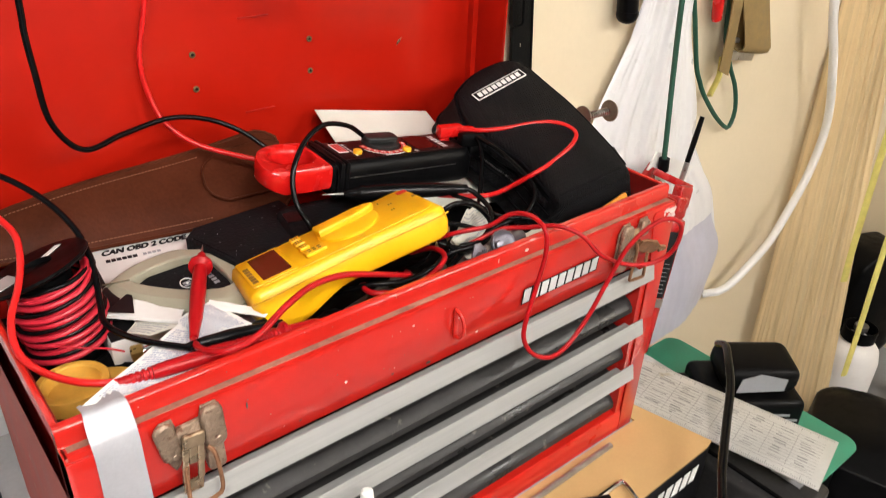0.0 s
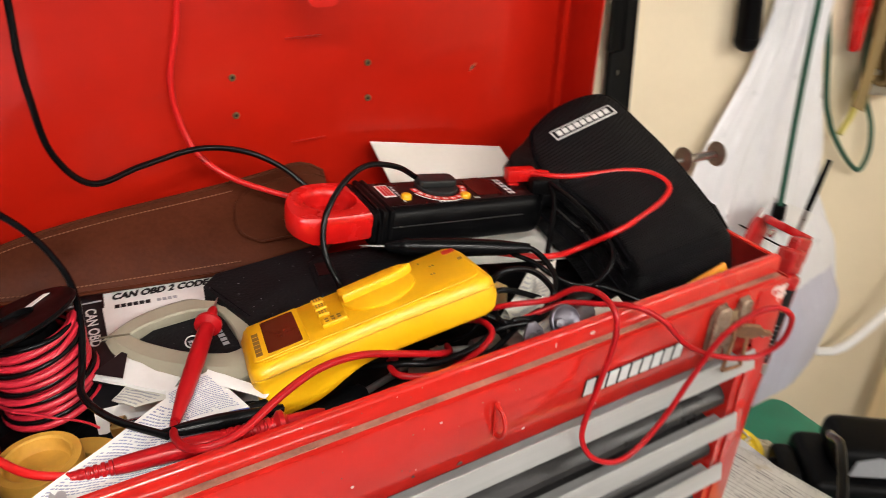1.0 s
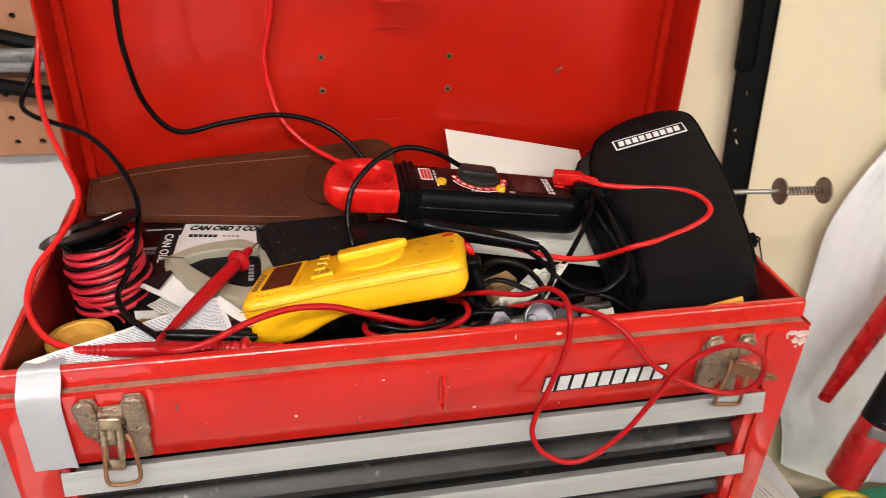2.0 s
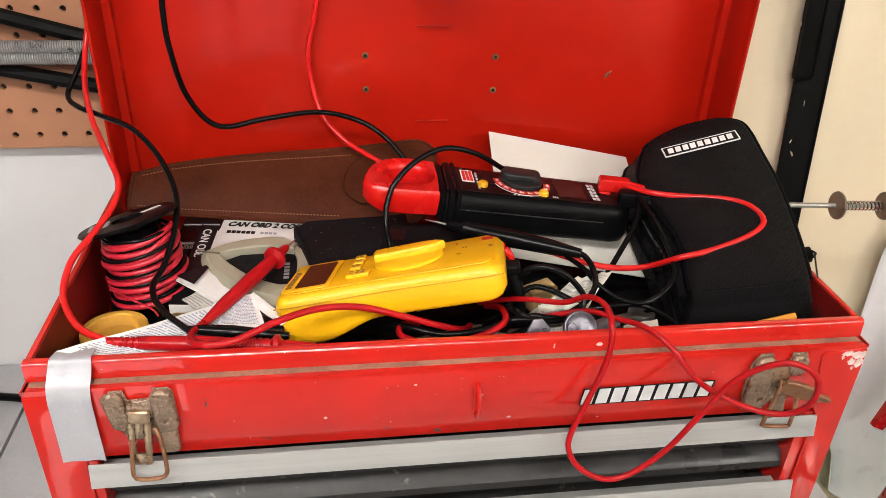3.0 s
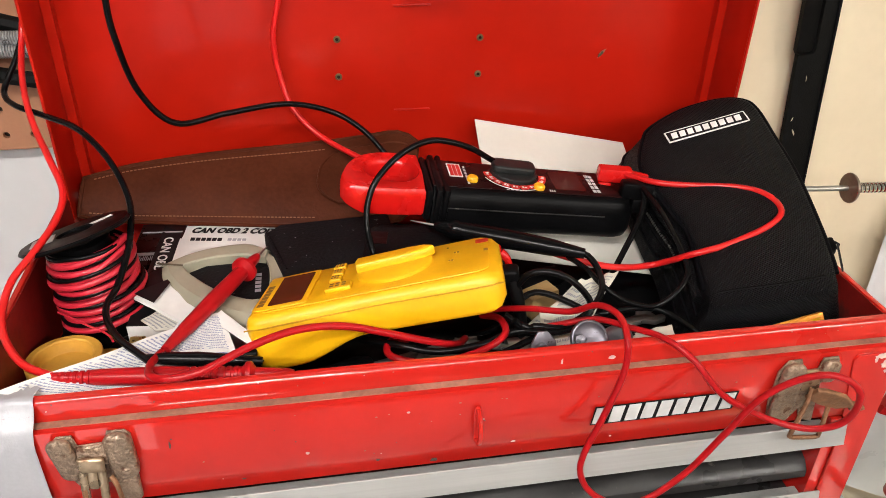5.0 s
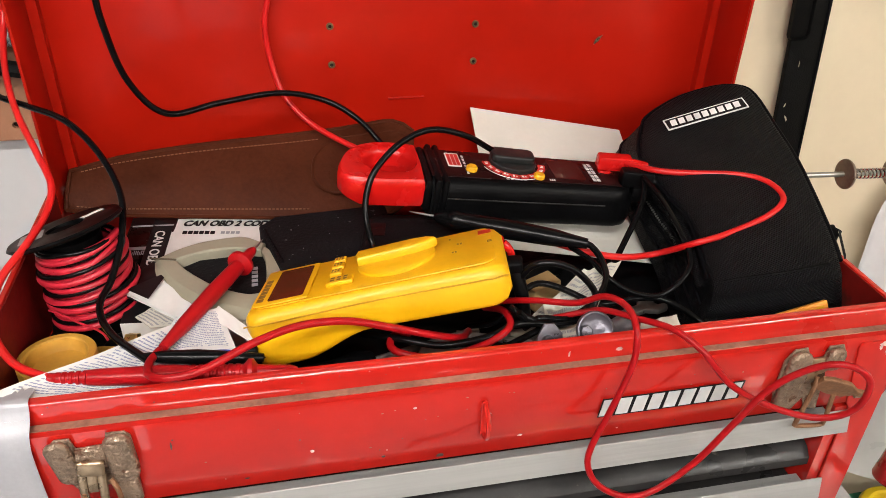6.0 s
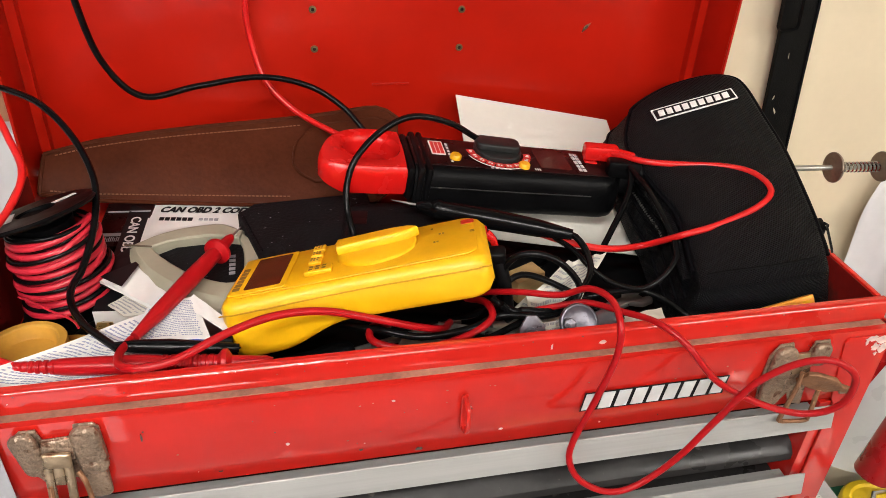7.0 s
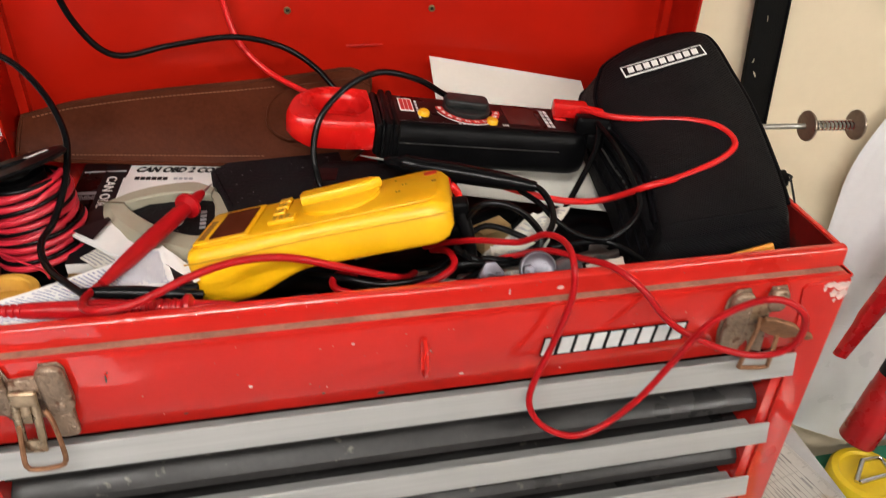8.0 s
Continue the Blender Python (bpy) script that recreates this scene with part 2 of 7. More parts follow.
# ---- shapes ----
def obj(name, bm, mat, parent=None, label="", smooth=None, m=None):
    me = bpy.data.meshes.new(name)
    bmesh.ops.recalc_face_normals(bm, faces=bm.faces)
    bm.to_mesh(me)
    bm.free()
    for k in (mat if isinstance(mat, (list, tuple)) else [mat]):
        me.materials.append(k)
    if smooth:
        me.shade_smooth()
        me.set_sharp_from_angle(angle=radians(smooth))
    ob = new(name, me)
    if parent:
        ob.parent = parent
    if m is not None:
        ob.matrix_basis = m
    if label:
        ob["label"] = label
    return ob


def part(name, bm, mat, parent, label="", smooth=40, m=None):
    return obj(name, bm, mat, parent, label, smooth, m)


def thing(name, label, category, m=None, group="", kind=""):
    e = new(name)
    e.empty_display_size = 0.02
    if m is not None:
        e.matrix_basis = m
    return tagged(e, label, category, group, kind)


def merge(*bms):
    """One bmesh out of several."""
    out = bmesh.new()
    me = bpy.data.meshes.new("join")
    for b in bms:
        b.to_mesh(me)
        b.free()
        out.from_mesh(me)
    bpy.data.meshes.remove(me)
    return out


def moved(bm, m):
    bmesh.ops.transform(bm, matrix=m, verts=bm.verts)
    return bm


def block(x0, x1, y0, y1, z0, z1, bevel=0.0, seg=2):
    bm = bmesh.new()
    bmesh.ops.create_cube(bm, size=1)
    for v in bm.verts:
        v.co = ((x0 + x1) / 2 + v.co.x * (x1 - x0), (y0 + y1) / 2 + v.co.y * (y1 - y0), (z0 + z1) / 2 + v.co.z * (z1 - z0))
    if bevel:
        bmesh.ops.bevel(bm, geom=bm.edges[:], offset=bevel, segments=seg, affect="EDGES", profile=0.5)
    return bm


def prism(poly, z0, z1, bevel=0.0, seg=2):
    """A flat outline in x and y, raised from z0 to z1."""
    bm = bmesh.new()
    low = [bm.verts.new((x, y, z0)) for x, y in poly]
    face = bm.faces.new(low)
    up = bmesh.ops.extrude_face_region(bm, geom=[face])
    for v in up["geom"]:
        if isinstance(v, bmesh.types.BMVert):
            v.co.z = z1
    bmesh.ops.recalc_face_normals(bm, faces=bm.faces)
    if bevel:
        edges = [e for e in bm.edges if abs(e.verts[0].co.z - e.verts[1].co.z) < 1e-6]
        bmesh.ops.bevel(bm, geom=edges, offset=bevel, segments=seg, affect="EDGES", profile=0.5)
    return bm


def rounded(w, h, r, n=5, cx=0.0, cy=0.0):
    pts = []
    for sx, sy, a in ((1, 1, 0), (-1, 1, 90), (-1, -1, 180), (1, -1, 270)):
        for k in range(n + 1):
            t = radians(a + 90 * k / n)
            pts.append((cx + sx * (w / 2 - r) + r * math.cos(t), cy + sy * (h / 2 - r) + r * math.sin(t)))
    return pts


def lathe(profile, n=28, axis="z", ring=False):
    """A turned body from (radius, height) pairs."""
    bm = bmesh.new()
    rings = []
    for r, z in profile:
        rings.append([bm.verts.new((max(r, 1e-5) * math.cos(2 * math.pi * k / n), max(r, 1e-5) * math.sin(2 * math.pi * k / n), z)) for k in range(n)])
    for a, b in zip(rings, rings[1:]):
        for k in range(n):
            bm.faces.new((a[k], a[(k + 1) % n], b[(k + 1) % n], b[k]))
    if ring:
        for k in range(n):
            bm.faces.new((rings[-1][k], rings[-1][(k + 1) % n], rings[0][(k + 1) % n], rings[0][k]))
    else:
        bm.faces.new(rings[0])
        bm.faces.new(rings[-1])
    if axis == "x":
        moved(bm, Matrix.Rotation(radians(90), 4, "Y"))
    if axis == "y":
        moved(bm, Matrix.Rotation(radians(-90), 4, "X"))
    return bm


def curve_points(pts, step=0.006):
    """A smooth line through the points, at about even steps."""
    p = [Vector(q) for q in pts]
    p = [2 * p[0] - p[1]] + p + [2 * p[-1] - p[-2]]
    out = []
    for a, b, c, d in zip(p, p[1:], p[2:], p[3:]):
        n = max(2, int((c - b).length / step))
        for k in range(n):
            t = k / n
            out.append(0.5 * ((2 * b) + (c - a) * t + (2 * a - 5 * b + 4 * c - d) * t * t + (3 * b - a - 3 * c + d) * t ** 3))
    out.append(p[-2])
    return out


def tube(pts, r, n=8, step=0.006, smooth_line=True, taper=None, flat=1.0):
    """A round cord or bar along the points. taper: radius factors from start to end."""
    line = curve_points(pts, step) if smooth_line else [Vector(q) for q in pts]
    bm = bmesh.new()
    side = None
    rings = []
    for k, q in enumerate(line):
        d = (line[min(k + 1, len(line) - 1)] - line[max(k - 1, 0)]).normalized()
        if side is None:
            side = d.orthogonal().normalized()
        side = (side - d * side.dot(d)).normalized()
        up = d.cross(side)
        f = r
        if taper:
            x = k / (len(line) - 1) * (len(taper) - 1)
            i = min(int(x), len(taper) - 2)
            f = r * (taper[i] + (taper[i + 1] - taper[i]) * (x - i))
        rings.append([bm.verts.new(q + f * (math.cos(2 * math.pi * j / n) * side + flat * math.sin(2 * math.pi * j / n) * up)) for j in range(n)])
    for a, b in zip(rings, rings[1:]):
        for j in range(n):
            bm.faces.new((a[j], a[(j + 1) % n], b[(j + 1) % n], b[j]))
    bm.faces.new(rings[0])
    bm.faces.new(rings[-1])
    return bm


def sheet(fn, nu, nv, thick=0.0006):
    """A thin bent sheet: fn(u, v) gives its points for u and v from 0 to 1."""
    bm = bmesh.new()
    g = [[bm.verts.new(fn(i / nu, j / nv)) for j in range(nv + 1)] for i in range(nu + 1)]
    for i in range(nu):
        for j in range(nv):
            bm.faces.new((g[i][j], g[i + 1][j], g[i + 1][j + 1], g[i][j + 1]))
    bmesh.ops.recalc_face_normals(bm, faces=bm.faces)
    bmesh.ops.solidify(bm, geom=bm.faces[:], thickness=thick)
    return bm


def axes(origin, u, w):
    """A pose whose x runs along u and whose y runs as near to w as it can."""
    u = Vector(u).normalized()
    w = Vector(w)
    w = (w - u * u.dot(w)).normalized()
    n = u.cross(w)
    return Matrix(((u.x, w.x, n.x, origin[0]), (u.y, w.y, n.y, origin[1]), (u.z, w.z, n.z, origin[2]), (0, 0, 0, 1)))

# ---- the room ----
WALL_Y = 0.47


def setting(name, bm, mat, label, category, smooth=None):
    return tagged(obj(name, bm, mat, None, "", smooth), label, category, kind="structure")


setting("wall_back", merge(block(0.30, 2.62, WALL_Y, WALL_Y + 0.1, -0.9, 1.6)), CREAM, "smooth cream painted workshop wall behind the bench", "wall")
setting("wall_back_white", block(-2.0, 0.30, WALL_Y, WALL_Y + 0.1, -0.9, 1.6), WHITE_WALL, "plain white painted wall below the pegboard", "wall")
setting("wall_right", block(2.62, 2.72, -2.6, WALL_Y + 0.1, -0.9, 1.6), CREAM, "cream painted side wall of the workshop", "wall")
# the next two walls are out of view, coloured dark to cut bounced light
setting("wall_left", block(-2.1, -2.0, -2.6, WALL_Y + 0.1, -0.9, 1.6), SHED, "unseen side wall, coloured dark brown to cut bounced light", "wall")
setting("wall_front", merge(block(-2.1, -1.25, -2.7, -2.6, -0.9, 1.6), block(-0.45, 2.72, -2.7, -2.6, -0.9, 1.6), block(-1.25, -0.45, -2.7, -2.6, 1.10, 1.6)), SHED, "unseen wall with an open doorway, coloured dark to cut bounced light", "wall")
setting("ground", block(-6.0, 6.0, -12.0, -2.7, -1.0, -0.91), CONCRETE, "sunlit concrete apron outside the doorway", "ground")
setting("floor", block(-2.1, 2.72, -2.7, WALL_Y + 0.1, -1.0, -0.9), CONCRETE, "bare grey concrete workshop floor", "floor")
# out of view as well; its dull grey keeps the bounce low
setting("ceiling", block(-2.1, 2.72, -2.7, WALL_Y + 0.1, 1.6, 1.7), CEIL, "plain unseen ceiling, coloured dull grey to cut bounced light", "ceiling")

# unseen ceiling tube lights above the bench and behind
lamp = thing("ceiling_light", "unseen white fluorescent batten light on the ceiling", "lamp", pose(0, 0, 0), group="ceiling tube lights")
part("housing", block(-0.62, 0.62, -0.07, 0.07, -0.05, 0.0, 0.008), CEIL, lamp)
for dy in (-0.035, 0.035):
    part("tube", tube([(-0.58, dy, -0.065), (0.58, dy, -0.065)], 0.016, 12, 0.3), LAMP_WHITE, lamp, "glowing white fluorescent tube", 60)
lamp.matrix_basis = pose(-0.25, -0.95, 1.6)
copy_thing(lamp, pose(0.30, -2.10, 1.6))
# extra light with no known source, added to brighten the right side
copy_thing(lamp, pose(2.0, -1.75, 1.6))

# workbench that carries the chest
bench = thing("workbench", "grey painted workbench with a jointed top", "workbench", pose(0, 0, 0))
for k, (a, b) in enumerate(((-1.3, -0.56), (-0.557, -0.19), (-0.187, 0.20), (0.203, 0.80))):
    part("top_board", block(a, b, -0.05, WALL_Y - 0.004, -0.036, 0.0, 0.002), GREY_TOP, bench)
for x in (-1.25, 0.70):
    for y in (0.0, 0.38):
        part("leg", block(x, x + 0.07, y, y + 0.07, -0.9, -0.037, 0.004), GREY_TOP, bench)
part("apron", block(-1.17, 0.69, 0.012, 0.030, -0.16, -0.037, 0.002), GREY_TOP, bench)

# lower table beside the bench
low = thing("low_table", "low dark topped table beside the bench", "table", pose(0, 0, 0))
part("tabletop", block(0.95, 1.455, -0.070, 0.405, -0.50, -0.46, 0.004), RUBBER, low)
for x in (0.97, 1.39):
    for y in (-0.06, 0.34):
        part("leg", block(x, x + 0.05, y, y + 0.05, -0.9, -0.501, 0.003), RUBBER, low)

# pegboard with open holes
def pegboard(nx, nz, cw, ch, r, thick):
    bm = bmesh.new()
    ring = [(math.cos(2 * math.pi * k / 8 + math.pi / 8), math.sin(2 * math.pi * k / 8 + math.pi / 8)) for k in range(8)]
    for i in range(nx):
        for j in range(nz):
            cx, cz = (i + 0.5) * cw, (j + 0.5) * ch
            outer = [(1, 0.414), (0.414, 1), (-0.414, 1), (-1, 0.414), (-1, -0.414), (-0.414, -1), (0.414, -1), (1, -0.414)]
            o = [bm.verts.new((cx + x * cw / 2, 0, cz + z * ch / 2)) for x, z in outer]
            a = [bm.verts.new((cx + r * x, 0, cz + r * z)) for x, z in ring]
            b = [bm.verts.new((cx + r * x, thick, cz + r * z)) for x, z in ring]
            c = [bm.verts.new((cx + sx * cw / 2, 0, cz + sz * ch / 2)) for sx, sz in ((1, 1), (-1, 1), (-1, -1), (1, -1))]
            for k in range(8):
                q = (k + 1) % 8
                bm.faces.new((o[k], o[q], a[q], a[k]))
                bm.faces.new((a[k], a[q], b[q], b[k]))
            for k, (m, n) in enumerate(((0, 1), (2, 3), (4, 5), (6, 7))):
                bm.faces.new((o[m], c[k], o[n]))
    return bm


CW, CH, NX, NZ = 0.0271, 0.0291, 26, 18
peg = thing("pegboard", "tan hardboard pegboard with rows of round holes", "pegboard", pose(-0.0465 + CW - NX * CW, WALL_Y - 0.024, 0.3355))
part("panel", pegboard(NX, NZ, CW, CH, 0.0037, 0.005), PEG, peg, smooth=None)
part("edge", merge(block(0, NX * CW, 0.0, 0.005, -0.002, -0.0001), block(NX * CW + 0.0001, NX * CW + 0.002, 0.0, 0.005, -0.002, NZ * CH)), PEG, peg)
part("backing", block(0, NX * CW, 0.006, 0.0225, 0.0, NZ * CH), DARK, peg, "dark gap behind the holes")

# ---- the red tool chest ----
W, D, LEDGE, RIM = 0.66, 0.346, 0.330, 0.346
chest = thing("tool_chest", "open red enamelled steel tool chest with black drawers and silver trim", "tool chest", pose(0, 0, 0))


def extrude_x(profile, x0, x1, bevel=0.0):
    """A closed outline in y and z drawn out along x."""
    bm = prism([(y, z) for y, z in profile], 0, x1 - x0, bevel)
    return moved(bm, Matrix(((0, 0, 1, x0), (1, 0, 0, 0), (0, 1, 0, 0), (0, 0, 0, 1))))


part("side_panel", block(0.0, 0.0025, 0.001, D, 0.0, LEDGE), RED_DUSTY, chest, "dusty faded red side")
part("side_panel", block(W - 0.0025, W, 0.001, D, 0.0, LEDGE), RED, chest)
part("back_panel", block(0.003, W - 0.003, D - 0.003, D, 0.0, 0.318), RED, chest)
# thin added panels whose colour carries the shade of the inside walls
for x0, x1 in ((0.0048, 0.0056), (W - 0.0056, W - 0.0048)):
    part("tray_wall_shade", block(x0, x1, 0.0222, 0.3002, 0.2655, 0.3436), RED_SHADED, chest, "thin dark red panel painting the shade on the tray's inside wall")
part("tray_floor", block(0.004, W - 0.004, 0.017, D - 0.004, 0.262, 0.265), RED, chest)
POST = [(0.0265, 0.0), (0.0265, 0.259), (0.030, 0.2635), (0.036, 0.300), (0.0395, 0.3215), (0.0365, 0.3258), (0.0, 0.3258), (0.0, 0.0)]
for side in (-1, 1):
    face = [((x + 0.006 if x > 0.02 else x) if side < 0 else W - x, z) for x, z in POST]
    post = moved(prism(face, 0.0, 0.0022, 0.0006), Matrix(((1, 0, 0, 0), (0, 0, -1, 0.0014), (0, 1, 0, 0), (0, 0, 0, 1))))
    x0 = 0.0 if side < 0 else W - 0.0024
    part("corner_post", merge(post, block(x0, x0 + 0.0024, 0.0026, 0.03, 0.0, 0.262)), RED, chest)
for x0, x1 in ((0.0325, 0.0395), (W - 0.0365, W - 0.0262)):
    part("jamb", block(x0, x1, 0.0018, 0.05, 0.0, 0.2585), RED, chest)
# front panel with its folded ledge and raised rim
front = extrude_x([(0.0016, 0.2630), (0.0008, 0.2640), (0.0008, 0.3265), (0.0016, LEDGE), (0.0125, LEDGE), (0.0133, RIM - 0.0028), (0.0139, RIM - 0.0014), (0.0152, RIM - 0.0004), (0.0170, RIM), (0.0205, RIM - 0.0004), (0.0216, RIM - 0.0016), (0.0218, RIM - 0.006), (0.0218, 0.2630), (0.0016, 0.2630)], 0.0, W)
panel = part("front_panel", front, RED, chest)
part("gutter_dust", block(0.004, W - 0.004, 0.0062, 0.0120, LEDGE, LEDGE + 0.0006), RIM_DUST, panel, "brown dust along the folded ledge")
for x0, x1 in ((0.0, 0.0045), (W - 0.0045, W)):
    part("side_rim", merge(block(x0, x1, 0.0222, 0.2995, 0.270, RIM - 0.001, 0.001), block(x0 - 0.0002 if x0 == 0 else x1 - 0.001, x0 + 0.001 if x0 == 0 else x1 + 0.0002, 0.0, 0.018, LEDGE - 0.002, LEDGE + 0.001)), RED, chest)
rc = random.Random(17)
for k, (cx, cz, w, h) in enumerate(((0.653, 0.3215, 0.016, 0.011), (0.6435, 0.3235, 0.013, 0.006), (0.656, 0.3130, 0.010, 0.012), (0.648, 0.3150, 0.008, 0.009), (0.6395, 0.3200, 0.003, 0.006), (0.651, 0.3080, 0.003, 0.004))):
    poly = [(w / 2 * math.cos(2 * math.pi * q / 15) * rc.uniform(0.45, 1.1), h / 2 * math.sin(2 * math.pi * q / 15) * rc.uniform(0.45, 1.1)) for q in range(15)]
    part("paint_chip", prism(poly, 0, 0.0002 + 0.00006 * k), CHIP, panel, "patch of chipped pale paint", None, Matrix(((1, 0, 0, cx), (0, 0, -1, -0.0009), (0, 1, 0, cz), (0, 0, 0, 1))))

# drawers: silver pull strip above a hollow black front
for k, (zt, zb) in enumerate(((0.2602, 0.2380), (0.1815, 0.1560), (0.1125, 0.0865))):
    low_z = (0.1850, 0.1155, 0.0360)[k]
    dr = part("drawer", extrude_x([(0.012, zb + 0.004), (0.010, zb - 0.014), (0.011, zb - 0.022), (0.020, zb - 0.026), (0.021, low_z + 0.022), (0.012, low_z + 0.018), (0.0065, low_z + 0.011), (0.0060, low_z + 0.004), (0.010, low_z + 0.001), (0.045, low_z + 0.001), (0.045, zb + 0.004)], 0.040, W - 0.037), DRAWER, chest, "scuffed glossy black drawer front", 30)
    zl = zt - 0.0208
    part("pull_strip", merge(extrude_x([(-0.0080, zl), (-0.0090, zl + 0.0008), (-0.0048, zt - 0.0004), (-0.0040, zt), (-0.0030, zt - 0.0006), (-0.0068, zl + 0.0012)], 0.0345, W - 0.0275), block(0.041, W - 0.038, -0.0045, 0.012, zt - 0.0115, zt - 0.0105)), ALU, dr, "brushed silver pull strip")
part("base_rail", extrude_x([(0.0, 0.0), (0.0, 0.030), (0.002, 0.033), (0.05, 0.034), (0.05, 0.0)], 0.034, W - 0.027), RED, chest)

# lid thrown back upright
LX0, LX1, LY, LTOP = 0.004, 0.664, 0.3655, 0.650
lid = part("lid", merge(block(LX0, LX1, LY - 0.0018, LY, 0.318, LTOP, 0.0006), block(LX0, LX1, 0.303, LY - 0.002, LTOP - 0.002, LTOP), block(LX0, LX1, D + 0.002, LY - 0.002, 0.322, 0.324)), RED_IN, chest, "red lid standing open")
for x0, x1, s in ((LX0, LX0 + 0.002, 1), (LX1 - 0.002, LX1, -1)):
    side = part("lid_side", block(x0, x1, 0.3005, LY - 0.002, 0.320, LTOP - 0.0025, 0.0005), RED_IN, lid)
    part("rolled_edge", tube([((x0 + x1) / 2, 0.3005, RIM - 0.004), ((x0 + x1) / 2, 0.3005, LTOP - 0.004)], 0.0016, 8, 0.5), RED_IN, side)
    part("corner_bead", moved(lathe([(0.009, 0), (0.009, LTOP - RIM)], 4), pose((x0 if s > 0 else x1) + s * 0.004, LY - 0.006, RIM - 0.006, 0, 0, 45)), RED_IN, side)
for x, z in ((0.264, 0.467), (0.264, 0.4295), (0.4065, 0.465), (0.406, 0.4275)):
    part("rivet", moved(lathe([(0.0036, 0), (0.0036, 0.0008), (0.0029, 0.0016), (0.0019, 0.0017), (0.0017, 0.0003)], 16), pose(x, LY - 0.0019, z, 90)), RIVET, lid, "small tarnished hollow rivet")
    part("rivet_hole", moved(lathe([(0.0018, 0.0004), (0.0018, 0.0007)], 12), pose(x, LY - 0.0019, z, 90)), DARK, lid)
for z in (0.500, 0.394):
    part("pressed_slot", block(0.319, 0.356, LY - 0.0045, LY - 0.0019, z - 0.0022, z - 0.0006, 0.0005), RED_IN, lid)
tab_m = Matrix(((1, 0, 0, 0), (0, 0, -1, 0.2970), (0, 1, 0, 0), (0, 0, 0, 1)))
part("lid_tab", merge(prism([(0.3170, 0.5510), (0.3175, 0.5470), (0.3205, 0.5425), (0.3250, 0.5410), (0.3400, 0.5410), (0.3440, 0.5425), (0.3465, 0.5470), (0.3470, 0.5510)], 0, 0.0018), prism([(0.3150, 0.5510), (0.3275, 0.5510), (0.3275, 0.5900), (0.3150, 0.5900)], 0, 0.0018), prism([(0.3335, 0.5510), (0.3490, 0.5510), (0.3490, 0.5900), (0.3335, 0.5900)], 0, 0.0018), prism([(0.3150, 0.5900), (0.3490, 0.5900), (0.3490, 0.6490), (0.3150, 0.6490)], 0, 0.0018)), RED, lid, "hanging red slotted hasp tab", None, tab_m)
part("tab_fold", block(0.3150, 0.3480, 0.2952, 0.3035, 0.6482, 0.6500, 0.0005), RED_IN, lid)
part("scrape", prism([(0, 0), (0.005, 0.004), (0.009, 0.010), (0.004, 0.008), (0.001, 0.005)], 0, 0.0003), LATCH, lid, "scraped bare spot", None, Matrix(((1, 0, 0, 0.5335), (0, 0, -1, LY - 0.0019), (0, 1, 0, 0.4395), (0, 0, 0, 1))))
part("hinge", tube([(0.02, D + 0.001, 0.316), (0.64, D + 0.001, 0.316)], 0.004, 8, 0.3), RED_IN, chest)


def facing(x, z, y=-0.0002, turn=0.0):
    """A pose on the front panel: x along it, y up it, z out of it."""
    return Matrix(((1, 0, 0, x), (0, 0, -1, y), (0, 1, 0, z), (0, 0, 0, 1))) @ pose(0, 0, 0, 0, 0, turn)


# hasp eye in the middle of the panel
part("hasp_eye", merge(prism(rounded(0.005, 0.034, 0.0024), 0, 0.0014, 0.0005), tube([(0, -0.014, 0.001), (0, -0.012, 0.007), (0, -0.005, 0.0115), (0, 0.005, 0.0115), (0, 0.012, 0.007), (0, 0.014, 0.001)], 0.0019, 8, 0.003)), RED, panel, "upright red hasp eye", 40, facing(0.3325, 0.2990))

# maker's mark as slanted silver blocks on black
mark = part("maker_mark", prism([(-0.0545, -0.0005), (0.0545, -0.0005), (0.0547, 0.0005), (-0.0543, 0.0005)], 0, 0.0002), BLACK_INK, panel, "row of slanted silver blocks edged in black", None, facing(0.4755, 0.2945))
for k in range(9):
    x, hi, lo = -0.0575 + k * 0.01245, 0.0072 + 0.0001 * k, -0.0078 + 0.0001 * k
    part("block_edge", prism([(x - 0.0006, lo - 0.0014), (x + 0.0118, lo - 0.0014), (x + 0.0140, hi + 0.0010), (x + 0.0016, hi + 0.0010)], 0.0003, 0.0005 + 0.00002 * (k % 2)), BLACK_INK, mark, "", None)
    part("block", prism([(x + 0.0004, lo), (x + 0.0098, lo), (x + 0.0120, hi), (x + 0.0026, hi)], 0.0006, 0.0010), SILVER_INK, mark, "", None)

# small chips and scratches on the front
for x, z, w, h, mt in ((0.214, 0.2895, 0.003, 0.003, CHIP), (0.302, 0.2685, 0.006, 0.0035, CHIP_DK), (0.1265, 0.3105, 0.0015, 0.0075, CHIP_DK), (0.432, 0.3365, 0.006, 0.004, CHIP), (0.284, 0.317, 0.003, 0.002, CHIP), (0.395, 0.336, 0.0016, 0.010, CHIP), (0.262, 0.275, 0.003, 0.002, CHIP_DK), (0.36, 0.278, 0.004, 0.002, CHIP), (0.17, 0.272, 0.004, 0.0014, CHIP_DK)):
    n = 7
    poly = [(w / 2 * math.cos(2 * math.pi * k / n) * random.uniform(0.6, 1.1), h / 2 * math.sin(2 * math.pi * k / n) * random.uniform(0.6, 1.1)) for k in range(n)]
    part("chip", prism(poly, 0, 0.0003), mt, panel, "", None, facing(x, z, 0.0131 if z > 0.331 else -0.0002))


